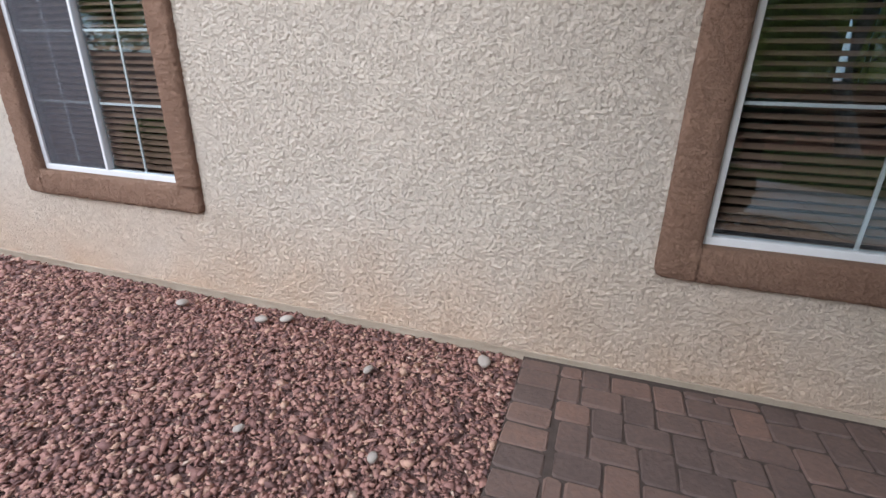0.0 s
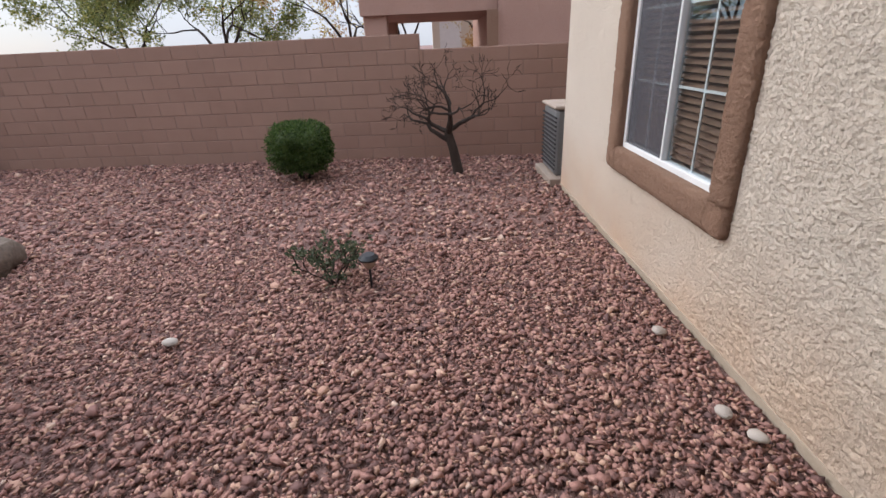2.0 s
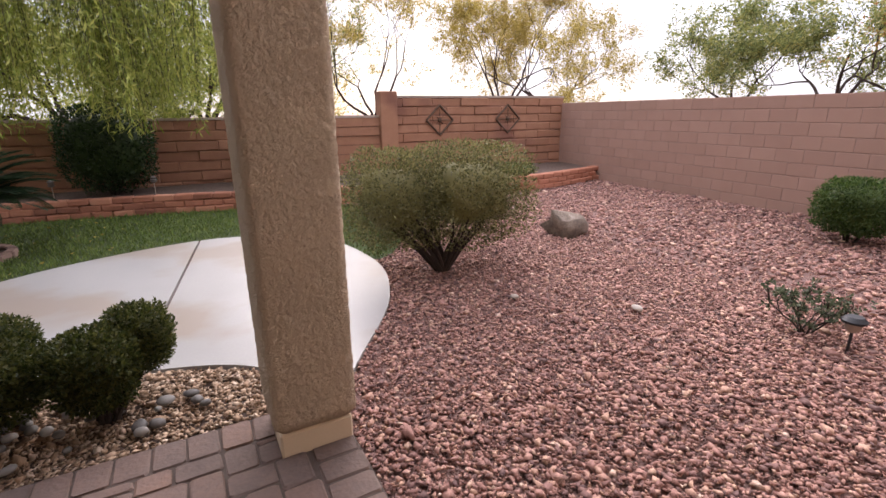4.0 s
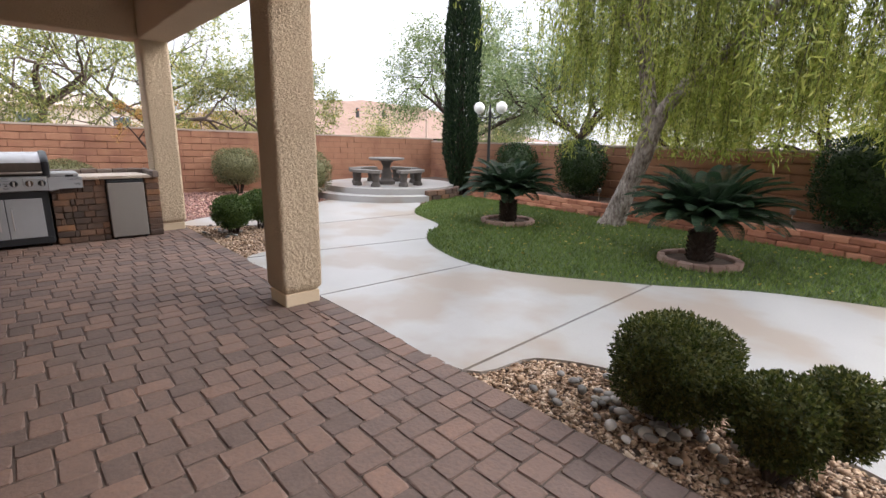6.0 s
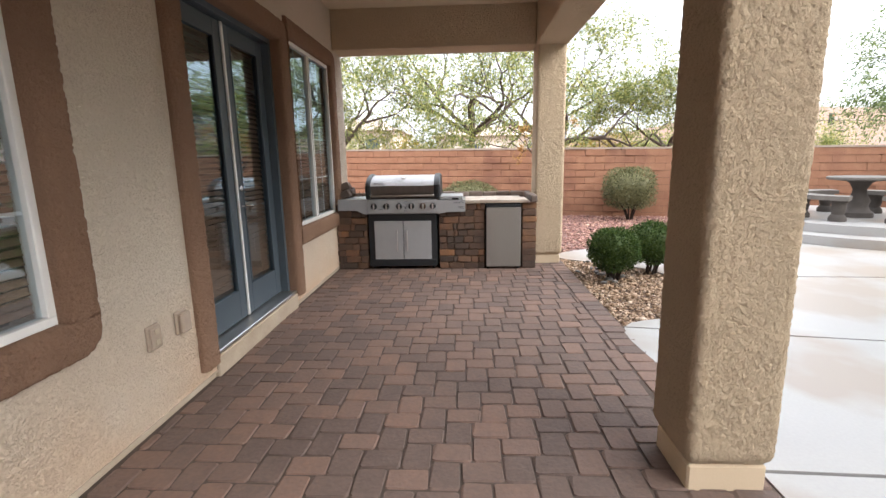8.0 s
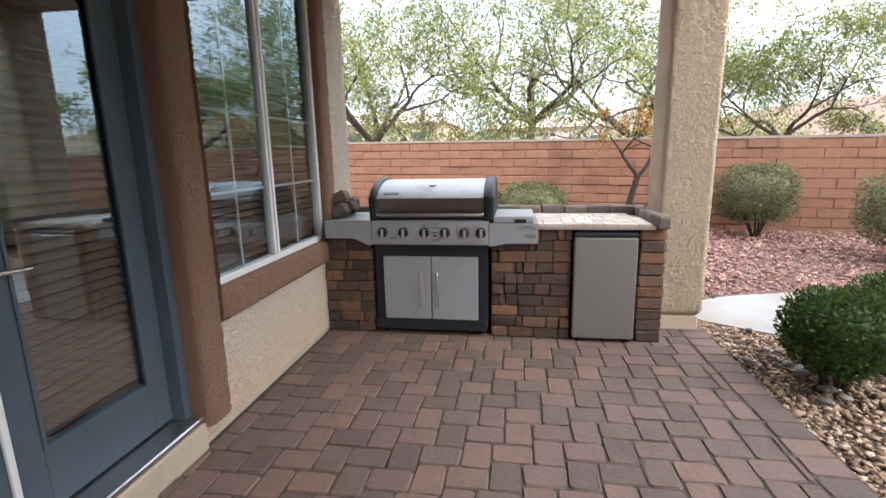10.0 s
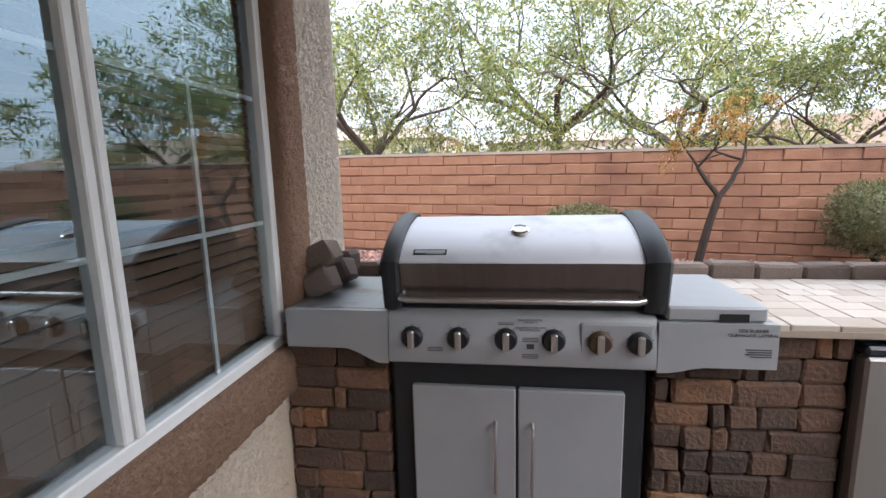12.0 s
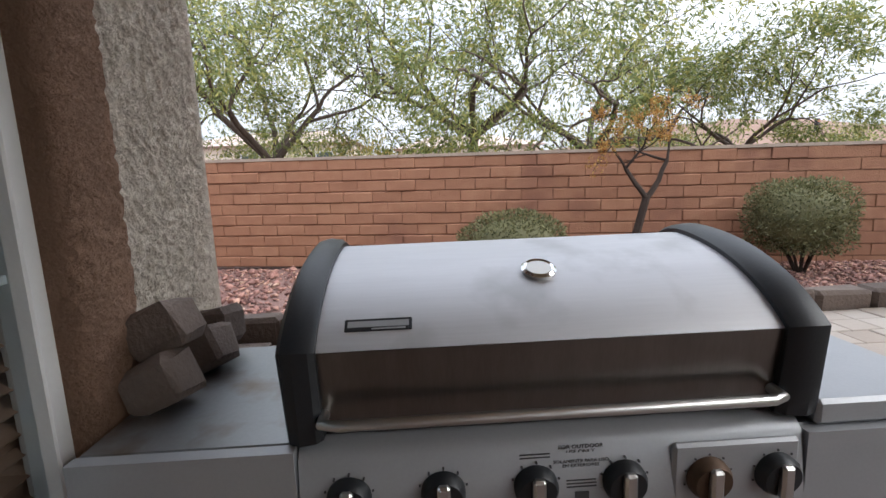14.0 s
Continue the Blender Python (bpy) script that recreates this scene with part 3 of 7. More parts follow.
def lace(p, freq, cover=0.0, sparse=0.0):
    """Height 0 to 1 of trowelled lace stucco: ragged flat islands with steep rims."""
    warp = np.stack([perlin(p * freq * 0.45 + 7.3), perlin(p * freq * 0.45 + 31.7), perlin(p * freq * 0.45 + 57.1)], 1)
    q = p * freq + warp * 0.9
    h = perlin(q) + 0.55 * perlin(q * 2.1 + 11.0) + 0.28 * perlin(q * 4.3 + 23.0)
    if sparse:
        h = h - sparse * (0.6 - 1.6 * perlin(p * freq * 0.16 + 3.0))
    t = np.clip((h + cover) / 0.30, 0, 1)
    return t * t * (3 - 2 * t) * (0.75 + 0.35 * np.clip(h + 0.2, 0, 1)) + 0.10 * perlin(p * freq * 5.0)


# ---- ground ----
WALL_Y = 1.90
EAST = lambda y: 15.1 + 0.17 * y
SOUTH = lambda x: -8.45 - 0.09 * (x + 8.55)
WEST = lambda y: -7.83 + 0.085 * y
WALK = smooth_ring([(-0.42, -1.24), (-0.73, -1.63), (-1.28, -2.48), (-1.55, -3.55), (-1.25, -4.8), (-0.1, -5.5), (1.4, -5.1), (2.6, -4.2), (4.1, -3.38), (5.45, -3.63),
                    (6.35, -4.3), (6.8, -4.95), (8.2, -5.5), (9.6, -6.75), (10.9, -6.2), (11.1, -5.2), (10.55, -4.0), (10.2, -2.5), (9.9, -1.6), (9.35, -1.24), (8.6, -2.25), (7.5, -2.4),
                    (6.75, -1.95), (6.42, -1.26), (5.4, -1.255), (3.6, -1.255), (2.42, -1.255), (2.2, -1.8), (1.63, -2.1), (0.9, -2.16), (0.13, -1.95), (-0.25, -1.6)], 5)
LAWN = smooth_ring([(-1.6, -3.6), (-1.28, -4.8), (-0.1, -5.52), (1.4, -5.12), (2.6, -4.22), (4.1, -3.4), (5.45, -3.65), (6.35, -4.32), (6.8, -4.97), (8.2, -5.52), (9.4, -6.9), (9.75, -8.0),
                    (9.6, -8.75), (7.2, -8.5), (4.8, -8.3), (2.4, -8.08), (0.8, -7.8), (-0.6, -7.45), (-2.2, -6.9), (-2.9, -5.9), (-2.4, -4.6)], 5)
RETAIN = smooth_ring([(9.9, -8.78), (7.2, -8.52), (4.8, -8.32), (2.4, -8.1), (0.8, -7.82), (-1.1, -7.35), (-3.5, -6.75), (-6.0, -6.42), (-8.3, -6.85)], 14, False)
BED_W = [(2.42, -1.25)] + smooth_ring([(2.42, -1.26), (2.2, -1.8), (1.63, -2.1), (0.9, -2.16), (0.13, -1.95), (-0.25, -1.6), (-0.44, -1.28)], 5, False)
BED_E = smooth_ring([(9.35, -1.26), (8.6, -2.25), (7.5, -2.4), (6.75, -1.95), (6.42, -1.26)], 6, False)

ground = solid("ground", Kit().add([(-600, -600, -0.035), (600, -600, -0.035), (600, 600, -0.035), (-600, 600, -0.035)], [(0, 1, 2, 3)]), M_GROUND,
               "reddish desert gravel ground around the house", "ground", "structure")

# concrete walk in panels parted by joints
walk_thing = thing("walk_pavement", (3, -3, 0), "pale damp concrete walk with tooled joints", "pavement", kind="structure")
JOINTS = [((2.41, -1.2), (2.48, -5.0)), ((4.47, -1.2), (4.36, -3.6)), ((6.42, -1.2), (5.9, -4.3)), ((0.62, -2.0), (0.08, -5.7)), ((8.3, -1.2), (8.0, -6.0))]


def walk_panel(lo, hi):
    bm = bmesh.new()
    ring = [bm.verts.new((x, y, 0.0)) for x, y in WALK]
    bm.faces.new(ring)
    for line, side in ((lo, 1), (hi, -1)):
        if line is None:
            continue
        (ax, ay), (bx, by) = line
        nrm = Vector((-(by - ay), bx - ax, 0)).normalized()
        if nrm.x < 0:
            nrm = -nrm
        geom = bm.verts[:] + bm.edges[:] + bm.faces[:]
        bmesh.ops.bisect_plane(bm, geom=geom, plane_co=Vector((ax, ay, 0)) + nrm * 0.013 * side, plane_no=nrm, clear_inner=side > 0, clear_outer=side < 0)
    top = bm.faces[:]
    ext = bmesh.ops.extrude_face_region(bm, geom=top)
    bmesh.ops.translate(bm, verts=[g for g in ext["geom"] if isinstance(g, bmesh.types.BMVert)], vec=(0, 0, -0.09))
    bmesh.ops.recalc_face_normals(bm, faces=bm.faces)
    bmesh.ops.triangulate(bm, faces=[f for f in bm.faces if len(f.verts) > 4])
    me = bpy.data.meshes.new("slab")
    bm.to_mesh(me)
    bm.free()
    me.materials.append(M_CONC)
    return me


lines = [None, JOINTS[3], JOINTS[0], JOINTS[1], JOINTS[2], JOINTS[4], None]
for lo_line, hi_line in zip(lines[:-1], lines[1:]):
    part("slab", walk_panel(lo_line, hi_line), M_CONC, walk_thing)

# lawn
bm = bmesh.new()
bm.faces.new([bm.verts.new((x, y, -0.012)) for x, y in LAWN])
bmesh.ops.triangulate(bm, faces=bm.faces[:])
me = bpy.data.meshes.new("lawn")
bm.to_mesh(me)
bm.free()
me.materials.append(M_TURF)
tagged(new("lawn", me), "green lawn with a few fallen leaves beside the walk", "lawn", kind="structure")

# raised round patio with a step
CX, CY = 11.55, -7.3


def disc(r, a0, a1, n=40):
    return [(CX + r * math.cos(radians(a0 + (a1 - a0) * k / n)), CY + r * math.sin(radians(a0 + (a1 - a0) * k / n))) for k in range(n + 1)]


round_patio = thing("round_patio", (CX, CY, 0), "round raised concrete patio with one curved step", "patio", kind="structure")
part("platform", Kit().prism(disc(1.86, 0, 351), -0.02, 0.30), M_CONC, round_patio, smooth=True)
part("step", Kit().prism(disc(2.24, 60, 170) + disc(1.80, 170, 60), -0.02, 0.15), M_CONC, round_patio, "curved concrete step", smooth=True)

for tier in (0, 1):
    for q in range(13):
        a = 172 + 9.4 * q + 4.7 * tier
        ob = part("edging_block", Kit().box((-0.075, -0.15, 0.0), (0.075, 0.15, 0.132), 0.014, jitter=0.007), M_ISLAND, round_patio, fix=False)
        ob.matrix_basis = pose(CX + 1.95 * math.cos(radians(a)), CY + 1.95 * math.sin(radians(a)), 0.134 * tier - 0.01, 0, 0, a)

# ---- block walls round the yard ----


def block_wall(name, label, p, q, z_top, block_h, block_l, mat, mortar, cap=None, face=1, z0=-0.06, part_xs=(0, 0), proud=0.012, shear=0.0, thick=0.18, vgap=0.005, hgap=0.005, rough=0.0):
    """A wall of coursed blocks from p to q; blocks stand proud of the mortar core on the yard side."""
    d = Vector((q[0] - p[0], q[1] - p[1], 0))
    length = d.length
    d.normalize()
    nrm = Vector((-d.y, d.x, 0)) * face
    w = thing(name, (p[0], p[1], z0), label, "wall", kind="structure")

    def place(s, off, z):
        return (p[0] + d.x * s + nrm.x * off, p[1] + d.y * s + nrm.y * off, z + shear * (s - length / 2))

    core = Kit()
    core.add([place(s, o, z) for s in (0, length) for o in (-thick, 0) for z in (z0, z_top)], [(0, 1, 3, 2), (4, 6, 7, 5), (0, 4, 5, 1), (2, 3, 7, 6), (0, 2, 6, 4), (1, 5, 7, 3)])
    part("core", core, mortar, w)
    rest, shared = Kit(), {}
    rows = max(1, round((z_top - z0) / block_h))
    h = (z_top - z0) / rows
    ang = math.degrees(math.atan2(d.y, d.x))
    for r in range(rows):
        s = -block_l / 2 if r % 2 else 0.0
        while s < length:
            a, b = max(s, 0) + vgap, min(s + block_l, length) - vgap
            s += block_l
            if b - a < 0.03:
                continue
            za, zb = z0 + r * h + hgap, z0 + (r + 1) * h - hgap
            pr = proud * rng.uniform(0.75 - rough * 0.4, 1.25 + rough * 0.4)
            key = (round(b - a, 2), int(rng.integers(6)) if rough else 0)
            if part_xs[0] <= (a + b) / 2 <= part_xs[1]:
                if key not in shared:
                    shared[key] = Kit().box((-(b - a) / 2, -0.03, -(zb - za) / 2), ((b - a) / 2, proud, (zb - za) / 2), 0.006 + 0.006 * rough, jitter=0.007 * rough).mesh("block", mat)
                ob = part("block", shared[key], mat, w)
                m = Matrix.Translation(place((a + b) / 2, pr - proud, (za + zb) / 2)) @ pose(0, 0, 0, 0, 0, ang + (0 if face > 0 else 180))
                if shear:
                    m = m @ pose(0, 0, 0, 0, -math.degrees(math.atan(shear)) * face, 0)
                ob.matrix_basis = m
            else:
                corners = [place(u, o, z) for u in (a, b) for o in (-0.02, pr) for z in (za, zb)]
                rest.add(corners, [(0, 1, 3, 2), (4, 6, 7, 5), (0, 4, 5, 1), (2, 3, 7, 6), (0, 2, 6, 4), (1, 5, 7, 3)])
    if rest.v:
        tagged(part("far_blocks", rest, mat, w, fix=False), kind="stuff")
    if cap is not None:
        k = Kit()
        s = 0.0
        while s < length:
            e = min(s + 0.41, length)
            corners = [place(u, o, z) for u in (s + 0.003, e - 0.003) for o in (-thick - 0.012, 0.03) for z in (z_top + 0.001, z_top + 0.045)]
            k.add(corners, [(0, 1, 3, 2), (4, 6, 7, 5), (0, 4, 5, 1), (2, 3, 7, 6), (0, 2, 6, 4), (1, 5, 7, 3)])
            s = e
        part("cap", k, cap, w, "weathered concrete cap course", fix=False)
    return w


block_wall("wall_east", "red slump-block garden wall with a pale cap", (EAST(8.0), 8.0), (EAST(-10.5), -10.5), 1.68, 0.174, 0.47, M_SLUMP, M_SLUMP_M, M_CAP, face=-1,
           part_xs=(3.4, 12.4), shear=-0.014, proud=0.02, vgap=0.003, hgap=0.006, rough=0.7)
block_wall("wall_south", "red slump-block garden wall behind the planter", (13.5, SOUTH(13.5)), (-3.9, SOUTH(-3.9)), 1.46, 0.19, 0.72, M_SLUMP, M_SLUMP_M, M_CAP, face=-1,
           part_xs=(6.5, 15.2), proud=0.026, vgap=0.001, hgap=0.009, rough=1.4)
block_wall("wall_southwest", "taller red slump-block garden wall", (-3.9, SOUTH(-3.9)), (-8.6, SOUTH(-8.6)), 1.87, 0.19, 0.72, M_SLUMP, M_SLUMP_M, M_CAP, face=-1, part_xs=(0, 5), proud=0.026, vgap=0.001, hgap=0.009, rough=1.4)
solid("wall_pilaster", Kit().box((-4.12, SOUTH(-4) - 0.16, -0.05), (-3.72, SOUTH(-4) + 0.12, 2.0), 0.015), M_SLUMP, "red block pilaster where the wall steps up", "pilaster", "structure")
block_wall("wall_west", "plain brown concrete-block garden wall", (WEST(0.3), 0.3), (WEST(-8.6), -8.6), 1.74, 0.203, 0.41, M_CMU, M_MORTAR, None, face=1, part_xs=(0, 9), proud=0.006)
block_wall("wall_northwest", "lower brown concrete-block garden wall", (WEST(7.5), 7.5), (WEST(0.3), 0.3), 1.53, 0.203, 0.41, M_CMU, M_MORTAR, None, face=1, part_xs=(3, 7.2), proud=0.006)
solid("wall_northeast", Kit().box((9.4, 7.9, -0.05), (16.5, 8.1, 1.7)), M_SLUMP, "plain garden wall closing the side yard", "wall", "structure")
solid("wall_north", Kit().box((-7.3, 7.4, -0.05), (-5.7, 7.6, 1.5)), M_CMU, "plain block wall closing the side yard", "wall", "structure")

# low retaining wall of the planter
retaining = thing("retaining_wall", (2, -8.1, 0), "low curved retaining wall of red split-face blocks", "retaining wall", kind="structure")
path = np.array(RETAIN)
seg = np.r_[0, np.cumsum(np.hypot(*np.diff(path, axis=0).T))]
far = Kit()
for r in range(3):
    s = 0.15 * (r % 2)
    while s < seg[-1] - 0.1:
        bl = 0.30
        x, y = np.interp(s + bl / 2, seg, path[:, 0]), np.interp(s + bl / 2, seg, path[:, 1])
        x2, y2 = np.interp(s + bl / 2 + 0.05, seg, path[:, 0]), np.interp(s + bl / 2 + 0.05, seg, path[:, 1])
        ang = math.degrees(math.atan2(y2 - y, x2 - x))
        out = rng.uniform(-0.012, 0.012) - 0.018 * r
        k = Kit().box((-bl / 2 + 0.004, -0.09, 0), (bl / 2 - 0.004, 0.09, 0.10), 0.016, jitter=0.006)
        m = pose(x, y - 0.09 + out, 0.103 * r - 0.015, 0, 0, ang)
        if s < 13.0:
            ob = part("block", k, M_RETAIN, retaining, fix=False)
            ob.matrix_basis = m
        else:
            far.add([m @ Vector(v) for v in k.v], k.f)
        s += bl
tagged(part("far_blocks", far, M_RETAIN, retaining, fix=False), kind="stuff")
soil_ring = [(x, y - 0.12) for x, y in RETAIN] + [(-8.6, SOUTH(-8.6)), (13.0, SOUTH(13.0)), (12.9, -9.2)]
bm = bmesh.new()
bm.faces.new([bm.verts.new((x, y, 0.265)) for x, y in soil_ring])
bmesh.ops.triangulate(bm, faces=bm.faces[:])
me = bpy.data.meshes.new("planter_soil")
bm.to_mesh(me)
bm.free()
me.materials.append(M_SOIL)
tagged(new("planter_soil", me), "bare dark soil of the raised planter", "soil", kind="structure")

# ---- house ----
WIN = {"window_1": (-4.10, -2.80, 0.80, 2.70), "window_2": (0.36, 1.60, 0.80, 2.70), "window_3": (2.45, 4.29, 0.80, 2.70), "window_4": (7.24, 8.76, 0.79, 2.70)}
DOOR = (5.44, 7.04, 0.17, 2.62)
holes = sorted([(a, b, c, d) for a, b, c, d in WIN.values()] + [(DOOR[0], DOOR[1], 0.0, DOOR[3])])
HX0, HX1, HY1, HTOP = -5.76, 9.45, 8.0, 3.9
house = thing("house", (0, WALL_Y, 0), "single-storey house with cream lace-textured stucco walls", "house", kind="structure")
TH = 0.24
xs = sorted({HX0, HX1} | {v for h_ in holes for v in h_[:2]})
zs = sorted({0.035, HTOP} | {max(v, 0.035) for h_ in holes for v in h_[2:]})


def opening(i, k_):
    """Whether a cell of the wall's grid is outside it or lies in an opening."""
    if not (0 <= i < len(xs) - 1 and 0 <= k_ < len(zs) - 1):
        return True
    mx, mz = (xs[i] + xs[i + 1]) / 2, (zs[k_] + zs[k_ + 1]) / 2
    return any(p < mx < q and r < mz < t for p, q, r, t in holes)


bm = bmesh.new()
wv = {(i, k_, e): bm.verts.new((x, WALL_Y + e * TH, z)) for i, x in enumerate(xs) for k_, z in enumerate(zs) for e in (0, 1)}
for i in range(len(xs) - 1):
    for k_ in range(len(zs) - 1):
        if opening(i, k_):
            continue
        bm.faces.new([wv[i, k_, 0], wv[i + 1, k_, 0], wv[i + 1, k_ + 1, 0], wv[i, k_ + 1, 0]])
        bm.faces.new([wv[i, k_, 1], wv[i, k_ + 1, 1], wv[i + 1, k_ + 1, 1], wv[i + 1, k_, 1]])
        for di, dk, c0, c1 in ((-1, 0, (0, 0), (0, 1)), (1, 0, (1, 1), (1, 0)), (0, -1, (1, 0), (0, 0)), (0, 1, (0, 1), (1, 1))):
            if opening(i + di, k_ + dk):
                bm.faces.new([wv[i + c0[0], k_ + c0[1], 0], wv[i + c1[0], k_ + c1[1], 0], wv[i + c1[0], k_ + c1[1], 1], wv[i + c0[0], k_ + c0[1], 1]])
bmesh.ops.delete(bm, geom=[v for v in bm.verts if not v.link_faces], context="VERTS")
bmesh.ops.recalc_face_normals(bm, faces=bm.faces)
me = bpy.data.meshes.new("wall_front")
bm.to_mesh(me)
bm.free()
me.materials.append(M_STUCCO)
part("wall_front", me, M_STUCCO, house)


def stucco_coat(x0, x1, z0, z1, step, freq, depth, cover=0.0, sparse=0.0, stretch=(1, 1, 1)):
    """The relief of the stucco on a stretch of the front wall; its rim dips behind the wall's face."""
    gx, gz = np.arange(x0, x1 + step / 2, step), np.arange(z0, z1 + step / 2, step)
    X, Z = np.meshgrid(gx, gz)
    p = np.stack([X.ravel(), np.full(X.size, WALL_Y), Z.ravel()], 1)
    hgt = lace(p * np.array(stretch), freq, cover, sparse)
    rim = np.clip(np.minimum.reduce([p[:, 0] - x0, x1 - p[:, 0], z1 - p[:, 2]]) / 0.03, 0, 1)
    p[:, 1] += 0.0005 - (0.0018 + depth * hgt) * rim
    idx = np.arange(X.size).reshape(X.shape)
    f = np.stack([idx[:-1, :-1], idx[:-1, 1:], idx[1:, 1:], idx[1:, :-1]], 2).reshape(-1, 4)
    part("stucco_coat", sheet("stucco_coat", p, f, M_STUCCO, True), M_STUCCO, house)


stucco_coat(-2.75, 0.30, 0.036, 2.12, 0.0066, 44, 0.0056, 0.02, stretch=(0.75, 1, 1.15))
stucco_coat(0.20, 2.0, 0.036, 0.72, 0.008, 44, 0.0056, 0.02, stretch=(0.75, 1, 1.15))
stucco_coat(4.36, 5.36, 0.036, 2.75, 0.010, 26, 0.0040, -0.05, 0.55)
stucco_coat(2.25, 4.40, 0.036, 0.72, 0.012, 26, 0.0040, -0.05, 0.55)
stucco_coat(7.10, 9.0, 0.036, 0.72, 0.009, 26, 0.0040, -0.05, 0.35)
stucco_coat(8.86, HX1 - 0.004, 0.90, 2.92, 0.0052, 38, 0.0075, 0.0, stretch=(1.1, 1, 0.8))
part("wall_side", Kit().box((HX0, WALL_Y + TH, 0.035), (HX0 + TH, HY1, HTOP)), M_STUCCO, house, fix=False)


def holed_wall(axis, at, thick, u0, u1, z0, z1, hole):
    """An upright slab across one axis with one rectangular opening through it."""
    k = Kit()
    rect = lambda a_, b_, c_, d_: [(a_, c_), (b_, c_), (b_, d_), (a_, d_)]
    vs = []
    for e in (at, at + thick):
        for u, z in rect(u0, u1, z0, z1) + rect(*hole):
            vs.append((e, u, z) if axis == "x" else (u, e, z))
    fs = []
    for q in range(4):
        p = (q + 1) % 4
        fs += [(q, p, 4 + p, 4 + q), (8 + q, 12 + q, 12 + p, 8 + p), (q, 8 + q, 8 + p, p), (4 + q, 4 + p, 12 + p, 12 + q)]
    return k.add(vs, fs)


END_HOLE, BACK_HOLE = (2.72, 4.25, 0.84, 2.50), (2.45, 4.0, 1.3, 2.7)
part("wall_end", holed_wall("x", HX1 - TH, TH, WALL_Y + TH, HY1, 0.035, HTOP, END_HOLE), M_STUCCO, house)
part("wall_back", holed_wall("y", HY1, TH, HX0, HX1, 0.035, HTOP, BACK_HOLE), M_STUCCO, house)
part("foundation", Kit().box((HX0 + 0.012, WALL_Y + 0.012, -0.08), (HX1 - 0.012, HY1, 0.035)), M_BASE, house, "exposed concrete foundation edge", fix=False)
part("weep_screed", Kit().box((HX0 - 0.006, WALL_Y - 0.008, 0.03), (DOOR[0], WALL_Y + 0.004, 0.042)).box((DOOR[1], WALL_Y - 0.008, 0.03), (HX1 + 0.006, WALL_Y + 0.004, 0.042)), M_BASE, house, fix=False)
part("room_floor", Kit().box((HX0 + TH, WALL_Y + TH, 0.06), (HX1 - TH, HY1, 0.12)), M_ROOM, house, fix=False)
part("room_ceiling", Kit().box((HX0 + TH, WALL_Y + TH, 3.0), (HX1 - TH, HY1, 3.1)), M_ROOM, house, fix=False)
part("room_wall", holed_wall("y", 5.6, 0.1, HX0 + TH, HX1 - TH, 0.12, 3.0, (2.0, 2.5, 1.52, 2.3)), M_ROOM, house)
part("room_wall", Kit().box((-1.3, WALL_Y + TH, 0.12), (-1.2, 5.6, 3.0)).box((4.9, WALL_Y + TH, 0.12), (5.0, 5.6, 3.0)), M_ROOM, house, fix=False)
part("roof", Kit().box((HX0 - 0.4, 1.55, HTOP), (HX1 + 0.4, HY1 + 0.6, HTOP + 0.2)), M_ROOF, house, "clay-coloured roof edge", fix=False)


